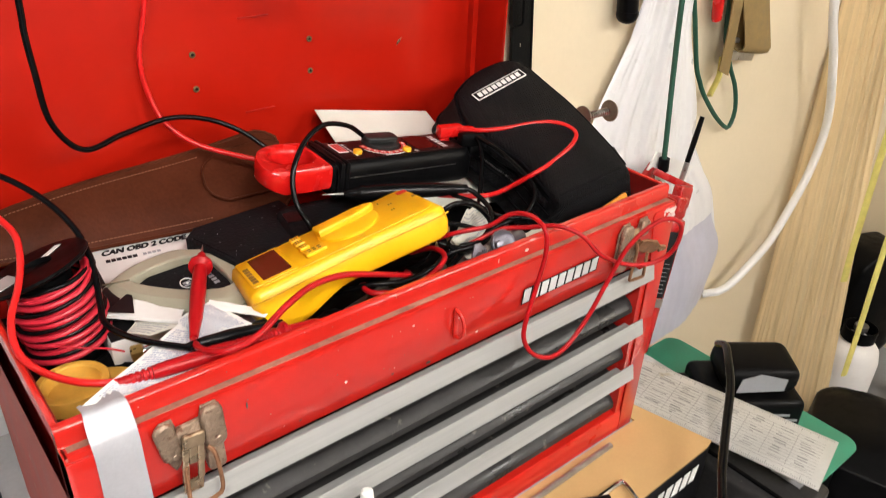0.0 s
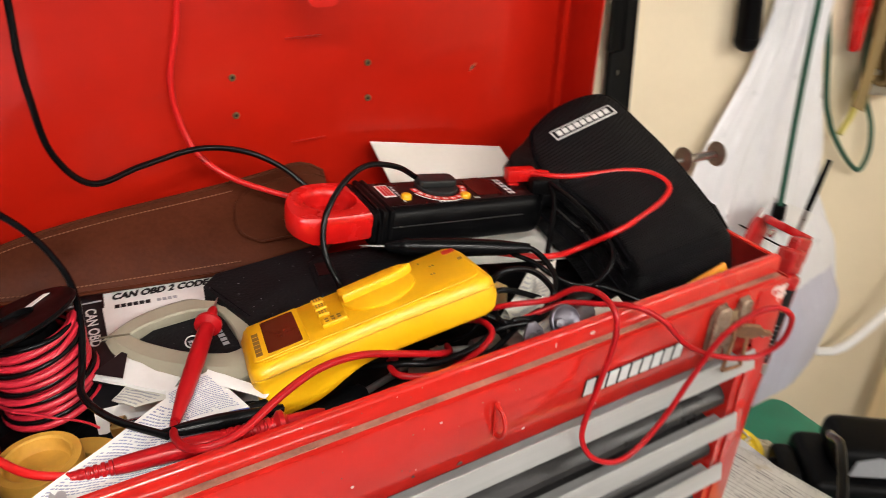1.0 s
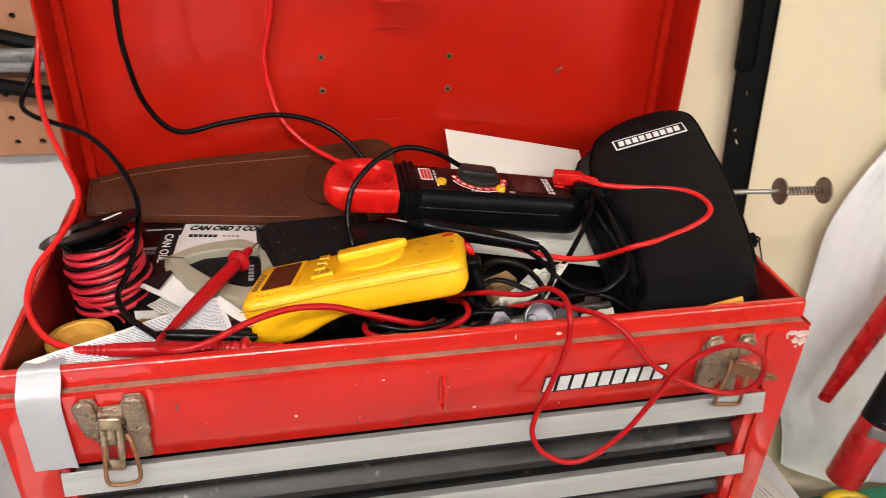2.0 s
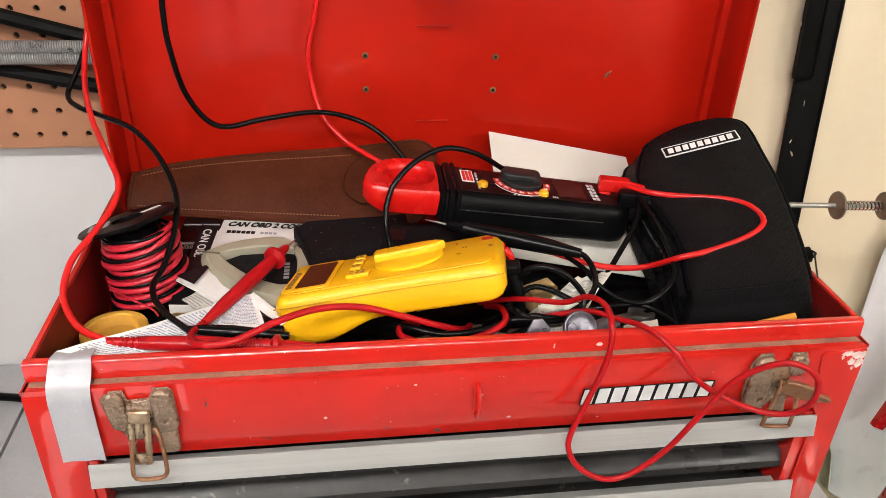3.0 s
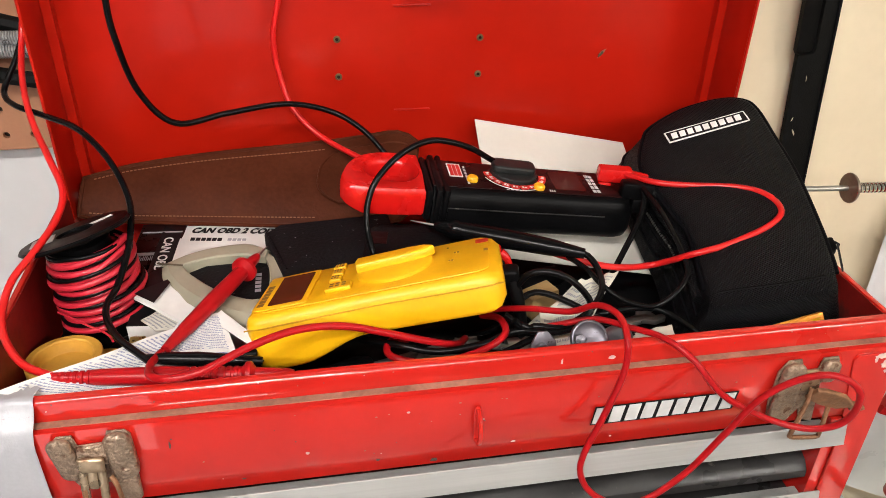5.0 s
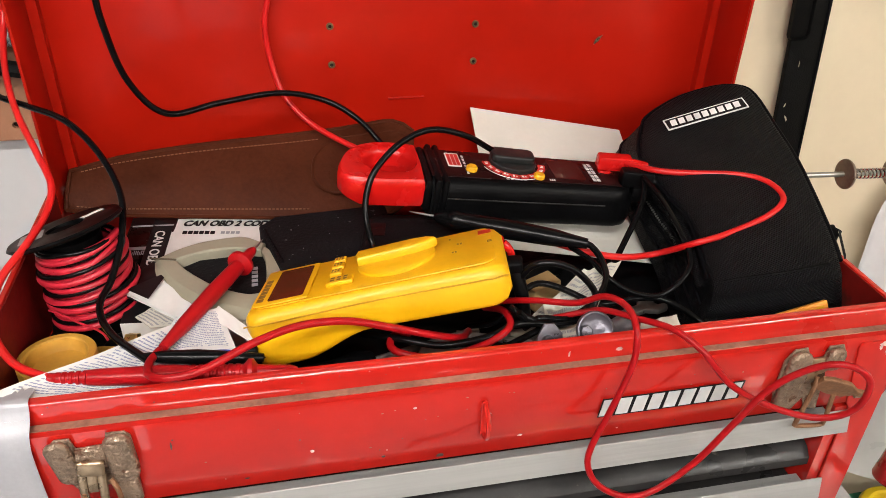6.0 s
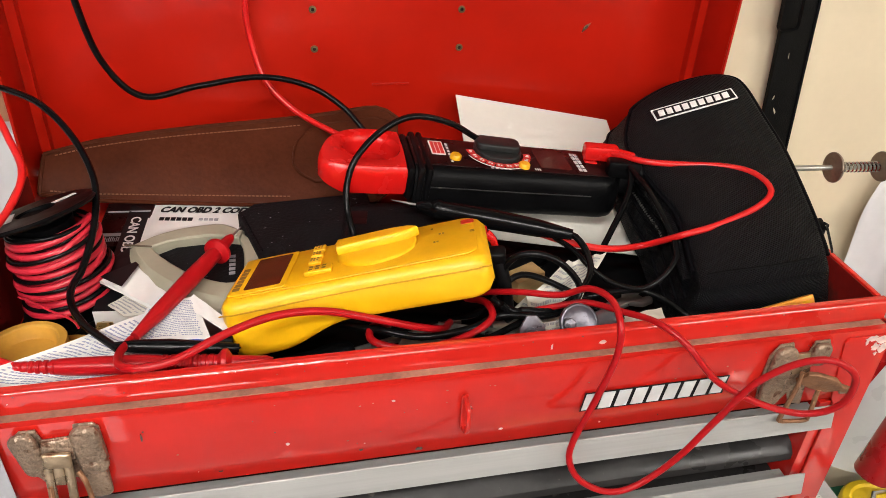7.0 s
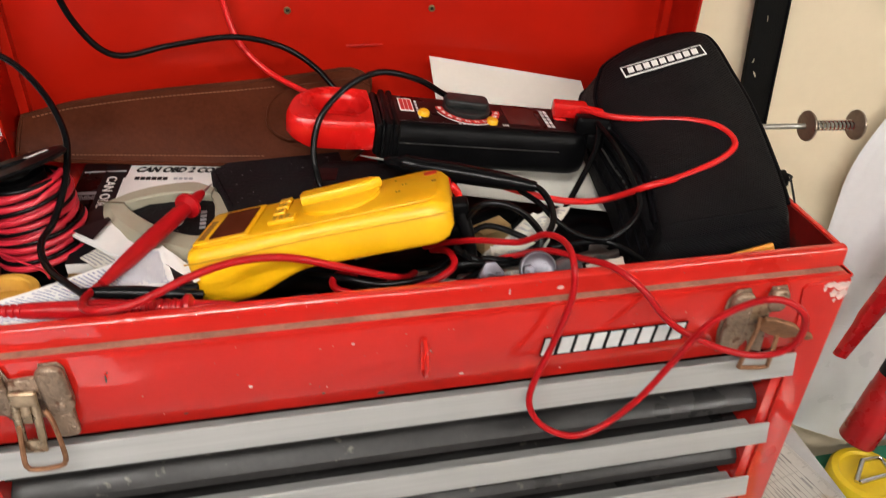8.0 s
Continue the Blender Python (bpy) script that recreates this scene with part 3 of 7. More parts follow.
rw = random.Random(33)
worn = {}
for k in range(70):
    x, z = rw.uniform(0.05, W - 0.03), rw.choice((rw.uniform(0.266, 0.325), rw.uniform(0.334, 0.345)))
    r = rw.uniform(0.0003, 0.0007)
    poly = [(r * math.cos(a) * rw.uniform(0.5, 1.6), r * math.sin(a) * rw.uniform(0.5, 1.2)) for a in (0, 0.9, 1.9, 2.8, 3.7, 4.6, 5.5)]
    worn.setdefault((1, 2, 1, 2, 0, 2, 1)[k % 7], []).append(moved(prism(poly, 0, 0.0002), facing(x, z, 0.0131 if z > 0.331 else 0.0007)))
for k, mt in ((0, CHIP), (1, CHIP_DK), (2, RIM_DUST)):
    tagged(part("paint_speck", merge(*worn[k]), mt, panel, "scattered specks of worn paint", None), kind="stuff")


# draw latches
def boss(x, y, w, h, top, turn, r=0.42):
    """A long rounded plate pressed up at the side of a latch."""
    return moved(prism(rounded(w, h, w * r, 6), 0.0, top, top * 0.48, 4), pose(x, y, 0.0018, 0, 0, turn))


def pip(x, y, r, z):
    """A domed rivet head."""
    return moved(lathe([(r, 0.0), (r * 0.92, r * 0.30), (r * 0.6, r * 0.55), (r * 0.1, r * 0.62)], 14), pose(x, y, z))


def latch_shut(x):
    """Two pressed cheeks, a folded lever hanging between them and its wire bail."""
    plate = [(-0.024, 0.026), (-0.020, 0.030), (-0.011, 0.030), (-0.009, 0.021), (0.008, 0.022), (0.010, 0.031), (0.021, 0.031), (0.024, 0.027), (0.025, 0.0), (0.023, -0.004), (0.0225, -0.028), (0.010, -0.029), (0.007, -0.014), (-0.008, -0.012), (-0.013, -0.018), (-0.018, -0.008), (-0.022, 0.004)]
    top = part("latch", prism(plate, 0.0003, 0.0020, 0.0006), RUSTY, panel, "corroded brass draw latch", 40, facing(x, 0.2990))
    part("cheek", merge(boss(-0.0170, 0.0130, 0.0150, 0.0350, 0.0056, 10), pip(-0.0140, -0.0005, 0.0036, 0.0060)), RUSTY, top)
    part("cheek", merge(boss(0.0165, 0.0120, 0.0172, 0.0390, 0.0064, 3), boss(0.0160, -0.0150, 0.0140, 0.0300, 0.0040, 2, 0.3), pip(0.0180, 0.0000, 0.0042, 0.0066)), RUSTY, top)
    part("crossbar", moved(prism([(-0.010, -0.007), (0.009, -0.008), (0.008, 0.007), (-0.009, 0.006)], 0.0, 0.0030, 0.0012, 3), pose(-0.001, 0.0145, 0.0022, -14, 0, 0)), RUSTY, top, "dull pink-brown crossbar")
    lever = merge(block(-0.0090, 0.0075, 0.0030, 0.0150, 0.0085, 0.0125, 0.0020, 3), block(-0.0095, -0.0040, -0.0290, 0.0028, 0.0075, 0.0105, 0.0014), block(0.0020, 0.0075, -0.0290, 0.0028, 0.0075, 0.0105, 0.0014), block(-0.0040, 0.0020, -0.0130, 0.0028, 0.0076, 0.0103, 0.0006), block(-0.0085, 0.0065, -0.0400, -0.0285, 0.0066, 0.0098, 0.0014))
    part("lever", moved(lever, pose(-0.001, 0.003, 0, 0, 0, -5)), LATCH, top, "worn latch lever with a bright knuckle")
    part("wire_bail", tube([(0.0085, 0.0000, 0.010), (0.0120, -0.006, 0.013), (0.0135, -0.026, 0.0150), (0.0130, -0.040, 0.0160), (0.008, -0.0445, 0.0160), (-0.006, -0.0450, 0.0160), (-0.0112, -0.041, 0.0155), (-0.0105, -0.026, 0.0125), (-0.0090, -0.010, 0.0095)], 0.0017, 8, 0.003), RUST_WIRE, top, "rusty wire bail")


def latch_open(x):
    """The same latch with its lever thrown out sideways and the bail hanging from it."""
    plate = [(-0.0225, 0.020), (-0.0165, 0.0295), (-0.006, 0.0300), (-0.001, 0.0190), (0.010, 0.0190), (0.012, 0.0290), (0.024, 0.0290), (0.0265, 0.024), (0.0255, 0.010), (0.016, 0.004), (0.0185, -0.020), (0.0200, -0.035), (0.008, -0.031), (0.004, -0.020), (-0.002, -0.030), (-0.010, -0.0300), (-0.0205, -0.0290), (-0.0235, -0.010)]
    top = part("latch", prism(plate, 0.0003, 0.0020, 0.0006), RUSTY, panel, "corroded brass draw latch hanging open", 40, facing(x, 0.2990))
    part("cheek", merge(boss(-0.0130, 0.0010, 0.0185, 0.0560, 0.0062, -3), pip(-0.0125, -0.0160, 0.0034, 0.0066)), RUSTY, top)
    part("cheek", boss(0.0175, 0.0185, 0.0150, 0.0200, 0.0056, -4), RUSTY, top)
    part("crossbar", moved(prism([(-0.008, -0.010), (0.012, -0.010), (0.010, 0.007), (-0.006, 0.008)], 0.0, 0.0026, 0.001, 3), pose(0.001, 0.0120, 0.0022, -10, 0, 0)), LATCH, top, "worn bright crossbar")
    arm_out = prism([(-0.004, -0.007), (0.010, -0.0105), (0.024, -0.0100), (0.030, -0.0040), (0.040, -0.0050), (0.0425, -0.0010), (0.039, 0.0020), (0.030, 0.0020), (0.020, 0.0080), (0.004, 0.0085), (-0.003, 0.006)], -0.0020, 0.0020, 0.0012, 3)
    part("lever", moved(arm_out, pose(0.0070, 0.0030, 0.0110, 24, -10, -17)), RUST_WIRE, top, "twisted brown latch lever standing out")
    part("hook_tip", tube([(0.036, -0.0110, 0.0150), (0.041, -0.0100, 0.0160), (0.0435, -0.0075, 0.0160)], 0.0022, 8, 0.002), RUSTY, top)
    part("wire_bail", tube([(0.0045, 0.0065, 0.0080), (0.0020, -0.004, 0.0110), (-0.0035, -0.034, 0.0120), (-0.0030, -0.0385, 0.0120), (0.004, -0.0400, 0.0120), (0.0190, -0.0415, 0.0120), (0.0215, -0.0370, 0.0120), (0.0205, -0.0100, 0.0120)], 0.0018, 8, 0.003), RUST_WIRE, top, "rusty wire bail")


latch_shut(0.0810)
latch_open(0.5810)


# duct tape wrapped over the front edge
def tape_strip(u, v):
    prof = [(0.030, 0.3440), (0.0178, 0.3478), (0.0140, 0.3474), (0.0110, 0.3425), (0.0065, 0.3370), (0.0015, 0.3325), (-0.0020, 0.323), (-0.0020, 0.295), (-0.0018, 0.2635)]
    x = v * (len(prof) - 1)
    i = min(int(x), len(prof) - 2)
    f = x - i
    y, z = (prof[i][k] + (prof[i + 1][k] - prof[i][k]) * f for k in (0, 1))
    rag = 0.0022 * math.sin(u * 37) + 0.0012 * math.sin(u * 83) if v == 0 else 0.0
    return Vector((0.0195 + 0.0285 * u - 0.0030 * v * (1 - u) + 0.0004 * math.sin(v * 9 + u * 4), y + rag - 0.0035 * max(0.0, u - 0.8) * 5 * max(0.0, v - 0.6), z + 0.0003 * math.sin(u * 11 + v * 5)))


duct = thing("duct_tape", "strip of silver duct tape over the chest's front edge", "tape", pose(0, 0, 0))
part("front_strip", sheet(lambda u, v: tape_strip(u, 0.45 + 0.55 * v), 14, 14, -0.0004), DUCT, duct, "", 60)
part("folded_end", sheet(lambda u, v: tape_strip(u, 0.4495 * v), 14, 12, -0.0004), DUCT, duct, "torn end folded over the rim", 60)

# ---- main things in the tray ----
def cord(name, pts, r, mat, label, category="cable", step=0.005, n=9):
    return tagged(obj(name, tube(pts, r, n, step), mat, None, "", 60), label, category)


BROWN_INK = material("brown_ink", (0.22, 0.11, 0.02), 0.5)
# yellow multimeter
meter = thing("multimeter", "yellow plastic digital multimeter lying tilted on the clutter", "multimeter", axes((0.2742, 0.1039, 0.3620), (0.960, -0.146, 0.240), (0.150, 0.955, -0.235)))


def meter_body():
    bm = bmesh.new()
    n, rings = 40, []
    L = 0.1925
    for k in range(n + 1):
        s = k / n
        x = -0.098 + L * s
        half = 0.0415 + 0.0018 * math.cos(2 * math.pi * s) + 0.0032 * s
        end = min(1.0, s * L / 0.009, (1 - s) * L / 0.018)
        half *= 0.80 + 0.20 * math.sqrt(max(0.0, 1 - (1 - end) ** 2))
        q = min(1.0, max(0.0, (s - 0.17) / 0.28))
        low = -0.0450 + 0.0135 * q * q * (3 - 2 * q)
        topz = 0.0
        inset = 0.006 * (1 - math.sqrt(max(0.0, 1 - (1 - end) ** 2)))
        sec = []
        for y, z in ((-1.0, -0.012), (-0.985, -0.006), (-0.93, -0.0012), (-0.86, 0.0), (0.86, 0.0), (0.93, -0.0012), (0.985, -0.006), (1.0, -0.012)):
            sec.append((x, half * y, topz + z - inset))
        lowz = low + inset * 1.5
        for y, f in ((0.985, 0.75), (0.93, 0.93), (0.85, 1.0), (-0.85, 1.0), (-0.93, 0.93), (-0.985, 0.75)):
            sec.append((x, half * y, -0.012 + (lowz + 0.012) * f))
        rings.append([bm.verts.new(v) for v in sec])
    for a, b in zip(rings, rings[1:]):
        for j in range(len(a)):
            q = (j + 1) % len(a)
            bm.faces.new((a[j], a[q], b[q], b[j]))
    bm.faces.new(rings[0])
    bm.faces.new(rings[-1])
    return bm


mb = part("case", meter_body(), YELLOW, meter, "", 50)
part("face_plate", prism([(x, y * (1 + 0.35 * x)) for x, y in rounded(0.178, 0.074, 0.010, cx=-0.002)], 0.0002, 0.0012, 0.0005), YELLOW, meter)
part("bezel", merge(prism(rounded(0.042, 0.069, 0.003, cx=-0.070), 0.0013, 0.0026, 0.0007)), YELLOW, meter)
part("display", prism(rounded(0.0265, 0.0590, 0.002, cx=-0.0665), 0.0027, 0.0030), LCD, meter, "dark brown display window")
part("maker_print", merge(*[block(-0.0885, -0.0835, -0.028 + 0.0072 * k, -0.0222 + 0.0072 * k, 0.0027, 0.0029) for k in range(6)]), BROWN_INK, meter, "row of small brown print")
part("dial", merge(moved(lathe([(0.0300, 0), (0.0300, 0.0022), (0.0285, 0.0034), (0.0, 0.0035)], 48), pose(0.014, 0.005, 0.0013)), moved(prism([(-0.030, -0.0085), (0.012, -0.0085), (0.024, -0.006), (0.031, 0.0), (0.024, 0.006), (0.012, 0.0085), (-0.030, 0.0085), (-0.0315, 0.0)], 0, 0.0085, 0.0022, 3), pose(0.015, 0.010, 0.003, 0, 0, 4))), YELLOW, meter, "round rotary dial with a raised grip")
for x, y, w, h in ((-0.0320, 0.0270, 0.0095, 0.0095), (-0.0320, 0.0140, 0.0095, 0.0100), (-0.0320, 0.0005, 0.0095, 0.0100), (-0.0270, -0.0175, 0.0200, 0.0125)):
    b = part("button", prism(rounded(w, h, 0.0012, 3, x, y), 0.0013, 0.0046, 0.0009), YELLOW, meter)
    part("print", merge(*[block(x - w * 0.33 + k * w * 0.24, x - w * 0.19 + k * w * 0.24, y - h * 0.25 + q * h * 0.35, y - h * 0.05 + q * h * 0.35, 0.0047, 0.0049) for k in range(3) for q in range(2)]), BROWN_INK, b)
seam = []
for k in range(41):
    sx = k / 40
    seam.append((-0.0977 + 0.1918 * sx, -(0.0418 + 0.0018 * math.cos(2 * math.pi * sx) + 0.0032 * sx) * (0.994 if 0.04 < sx < 0.96 else 0.955), -0.0085))
part("seam", tube(seam, 0.0006, 6, 0.01), material("ochre_seam", (0.55, 0.28, 0.004), 0.6), meter, "thin seam round the case")
part("side_print", merge(block(0.031, 0.0345, -0.0397, -0.0390, -0.0180, -0.0165), block(0.032, 0.0332, -0.0397, -0.0390, -0.028, -0.0272)), BROWN_INK, meter)
part("red_mark", merge(prism(rounded(0.010, 0.008, 0.001, 3, 0.082, 0.0275), 0.0013, 0.0016)), RED_INK, meter, "small red square mark")
part("print_mark", merge(block(0.060, 0.0615, 0.010, 0.013, 0.0013, 0.0015), block(0.0625, 0.064, 0.010, 0.013, 0.0013, 0.0015), block(0.056, 0.0575, -0.006, -0.003, 0.0013, 0.0015), block(0.0582, 0.0597, -0.006, -0.003, 0.0013, 0.0015), block(0.083, 0.0865, 0.003, 0.0045, 0.0013, 0.0015), block(0.083, 0.0865, 0.0055, 0.007, 0.0013, 0.0015), block(0.054, 0.0555, 0.024, 0.027, 0.0013, 0.0015)), BROWN_INK, meter)

# clamp meter
clamp = thing("clamp_meter", "black clamp meter with a red jaw resting across the clutter", "clamp meter", axes((0.4265, 0.2185, 0.3745), (0.972, -0.020, -0.130), (0.02, 0.98, 0.03)))
body_poly = [(-0.094, -0.031), (-0.086, -0.034), (0.080, -0.030), (0.094, -0.025), (0.098, -0.016), (0.098, 0.016), (0.094, 0.025), (0.080, 0.030), (-0.086, 0.034), (-0.094, 0.031)]
def stack(levels):
    """A body lofted through flat outlines (points, height) from below upwards."""
    bm = bmesh.new()
    rings = [[bm.verts.new((x, y, z)) for x, y in pts] for pts, z in levels]
    for a, b in zip(rings, rings[1:]):
        for q in range(len(a)):
            r = (q + 1) % len(a)
            bm.faces.new((a[q], a[r], b[r], b[q]))
    bm.faces.new(rings[0])
    bm.faces.new(rings[-1])
    return bm


def clamp_outline(fx, front, back, n=5):
    """The housing's outline: straight sides that draw in to a rounded end."""
    pts = [(-0.094, front), (0.060, front * 0.92)]
    pts += [(0.078 + (0.0145 * fx) * math.sin(radians(90 * k / n)), front * 0.92 * (1 - 0.45 * (1 - math.cos(radians(90 * k / n))))) for k in range(n + 1)]
    pts += [(0.078 + (0.0145 * fx) * math.cos(radians(90 * k / n)), back * 0.92 * (0.55 + 0.45 * math.sin(radians(90 * k / n)))) for k in range(n + 1)]
    return pts + [(0.060, back * 0.92), (-0.094, back)]


part("body", stack([(clamp_outline(1.05, -0.0280, 0.0275), -0.0385), (clamp_outline(1.25, -0.0318, 0.0315), -0.0355), (clamp_outline(1.35, -0.0332, 0.0330), -0.0290), (clamp_outline(1.30, -0.0325, 0.0330), -0.0110), (clamp_outline(1.0, -0.0290, 0.0325), -0.0035), (clamp_outline(0.95, -0.0262, 0.0310), -0.0006), (clamp_outline(0.9, -0.0240, 0.0290), 0.0)]), RUBBER, clamp, "glossy black housing", 50)
part("side_line", tube([(-0.080, -0.0327, -0.0150), (0.0, -0.0318, -0.0150), (0.066, -0.0303, -0.0150)], 0.0006, 6, 0.01), DRAWER, clamp)
part("face", prism(clamp_outline(0.75, -0.0225, 0.0275), 0.0002, 0.0012, 0.0004), MAROON, clamp, "dark maroon front face")
part("collar", merge(block(-0.101, -0.0935, -0.0320, 0.0350, -0.030, 0.0008, 0.004), block(-0.0925, -0.0865, -0.0345, 0.0360, -0.032, 0.0026, 0.0025), block(-0.0855, -0.0800, -0.0345, 0.0360, -0.032, 0.0026, 0.0025)), RUBBER, clamp)


def jaw_ring():
    """The ring jaw: a blunt nose in front, drawn in behind, with an oval eye set back."""
    line = curve_points([(-0.101, -0.0320, 0), (-0.130, -0.0345, 0), (-0.156, -0.0345, 0), (-0.1695, -0.0300, 0), (-0.1735, -0.0190, 0), (-0.1705, 0.0000, 0), (-0.1615, 0.0190, 0), (-0.1480, 0.0315, 0), (-0.1290, 0.0375, 0), (-0.101, 0.0360, 0)], 0.004)
    eye = Vector((-0.1275, 0.0050, 0))
    bm = bmesh.new()
    rings = []
    for q in line + [Vector((-0.1005, 0.036 - 0.068 * k / 9, 0)) for k in range(1, 9)]:
        a = math.atan2((q - eye).y / 0.0185, (q - eye).x / 0.0235)
        ix, iy = eye.x + 0.0235 * math.cos(a), eye.y + 0.0185 * math.sin(a)
        sec = [(0.93, -0.0245), (1.0, -0.0215), (1.0, -0.0055), (0.97, -0.0015), (0.90, 0.0005), (0.30, 0.0005), (0.08, -0.0018), (0.0, -0.006), (0.0, -0.0215), (0.08, -0.0245)]
        rings.append([bm.verts.new((ix + (q.x - ix) * f, iy + (q.y - iy) * f, z + (0.007 * max(0.0, -0.155 - q.x) / 0.0185 if z < -0.01 else 0.0))) for f, z in sec])
    for a, b in zip(rings, rings[1:] + rings[:1]):
        for k in range(len(a)):
            r = (k + 1) % len(a)
            bm.faces.new((a[k], a[r], b[r], b[k]))
    return bm


part("jaw", jaw_ring(), CLAMP_RED, clamp, "bright red ring jaw", 40)
kn = part("knob", merge(moved(lathe([(0.0215, 0.0), (0.0215, 0.003), (0.0205, 0.004), (0.0, 0.0041)], 36), pose(-0.015, 0.010, 0.0013)), moved(prism(rounded(0.040, 0.020, 0.006), 0.0, 0.0070, 0.0020, 3), pose(-0.016, 0.011, 0.0045, 0, 0, -4))), KNOB, clamp, "dark grey range knob")
for k in range(10):
    a = radians(188 + 18 * k)
    mk = part("range_mark", moved(prism(rounded(0.0076, 0.0068, 0.001, 2), 0.0013, 0.0017), pose(-0.014 + 0.0262 * math.cos(a), 0.010 + 0.0258 * math.sin(a), 0, 0, 0, math.degrees(a) + 90)), RED_INK, clamp)
    part("figure", moved(merge(block(-0.0022, -0.0004, -0.0016, 0.0016, 0.0018, 0.0019), block(0.0004, 0.0020, -0.0016, 0.0006, 0.0018, 0.0019)), pose(-0.014 + 0.0262 * math.cos(a), 0.010 + 0.0258 * math.sin(a), 0, 0, 0, math.degrees(a) + 90)), WHITE_INK, mk)
part("scale_arc", tube([(-0.014 + 0.0312 * math.cos(radians(200 + 10 * k)), 0.010 + 0.0308 * math.sin(radians(200 + 10 * k)), 0.0013) for k in range(13)], 0.0004, 5, 0.01, smooth_line=False), WHITE_INK, clamp, "thin white scale line")
for x, y in ((-0.0570, -0.0085), (0.0035, -0.0150)):
    part("push_button", moved(lathe([(0.0050, 0.0), (0.0050, 0.0030), (0.0040, 0.0042), (0.0, 0.0043)], 20), pose(x, y, 0.0013)), YEL_BTN, clamp, "round amber button")
badge = part("badge", prism(rounded(0.0125, 0.025, 0.0008, 2, -0.0705, 0.0085), 0.0013, 0.0016), WHITE_INK, clamp, "white and red badge")
part("badge_field", merge(*[block(-0.0755 + k * 0.0036, -0.0725 + k * 0.0036, -0.002, 0.019, 0.0017, 0.0019) for k in range(3)]), RED_INK, badge)
part("screen", prism(rounded(0.030, 0.034, 0.002, 3, 0.0345, 0.0030), 0.0013, 0.0017), LCD_DARK, clamp, "dark red display window")
tagged(part("small_print", merge(*[block(0.056 + 0.0040 * (k % 2), 0.0592 + 0.0040 * (k % 2), -0.015 + 0.0070 * (k // 2), -0.0098 + 0.0070 * (k // 2), 0.0013, 0.0015) for k in range(10)], *[block(-0.062, -0.060, -0.016 + 0.006 * k, -0.012 + 0.006 * k, 0.0013, 0.0015) for k in range(6)], *[block(0.013 + 0.002 * k, 0.0142 + 0.002 * k, -0.0195, -0.0160, 0.0013, 0.0015) for k in range(3)], *[block(-0.028 + 0.004 * k, -0.0255 + 0.004 * k, -0.0220, -0.0205, 0.0013, 0.0015) for k in range(5)]), SILVER_INK, clamp), kind="stuff")

# zipped nylon pouch leaning over the corner
pouch = thing("zip_pouch", "black nylon zip pouch leaning against the open lid", "pouch", axes((0.595, 0.173, 0.349), (0.110, -0.022, 0.026), (0.020, 0.236, 0.070)))


def pillow(w, h, t, r, nu=22, nv=30, belly=0.006, taper=0.0, outline=None):
    """A soft slab with rounded outline and edges, lying in x and y."""
    bm = bmesh.new()
    outline = outline or rounded(w, h, r, 8)
    outline = [(x * (1 - taper * (y / h + 0.5)), y) for x, y in outline]
    levels = [(0.90, -t / 2), (0.97, -t / 2 + 0.003), (1.0, -t / 2 + 0.010), (1.0, t / 2 - 0.010), (0.975, t / 2 - 0.0035), (0.93, t / 2 - 0.0005)]
    rings = [[bm.verts.new((x * f, y * (1 - (1 - f) * w / h), z)) for x, y in outline] for f, z in levels]
    for a, b in zip(rings, rings[1:]):
        for j in range(len(a)):
            q = (j + 1) % len(a)
            bm.faces.new((a[j], a[q], b[q], b[j]))
    for ring, s in ((rings[0], -1), (rings[-1], 1)):
        prev = ring
        for f, lift in ((0.75, 0.55), (0.5, 0.85), (0.25, 1.0)):
            nxt = [bm.verts.new((v.co.x * f / (0.93 if s > 0 else 0.90), v.co.y * f / (0.93 if s > 0 else 0.90), s * (t / 2 + belly * lift))) for v in ring]
            for j in range(len(prev)):
                q = (j + 1) % len(prev)
                bm.faces.new((prev[j], prev[q], nxt[q], nxt[j]))
            prev = nxt
        bm.faces.new(prev)
    return bm


PT = 0.064
FRONT = [(-0.060, 0.050), (-0.0490, 0.090), (-0.0375, 0.105), (-0.006, 0.1215), (0.030, 0.1270), (0.052, 0.1205), (0.0605, 0.104), (0.0640, 0.060), (0.0670, 0.011), (0.0645, -0.056), (0.0600, -0.100), (0.0530, -0.1185), (0.030, -0.1215), (-0.015, -0.1215), (-0.0400, -0.1195), (-0.0400, -0.0975), (-0.0375, -0.040), (-0.047, -0.004)]
BACK = [(-0.078, 0.054), (-0.0755, 0.104), (-0.063, 0.124), (-0.019, 0.1365), (0.030, 0.1320), (0.056, 0.125), (0.0655, 0.106), (0.0690, 0.060), (0.0710, 0.011), (0.0690, -0.056), (0.0660, -0.100), (0.060, -0.126), (0.030, -0.1330), (-0.015, -0.1330), (-0.055, -0.128), (-0.066, -0.100), (-0.068, -0.040), (-0.073, -0.005)]


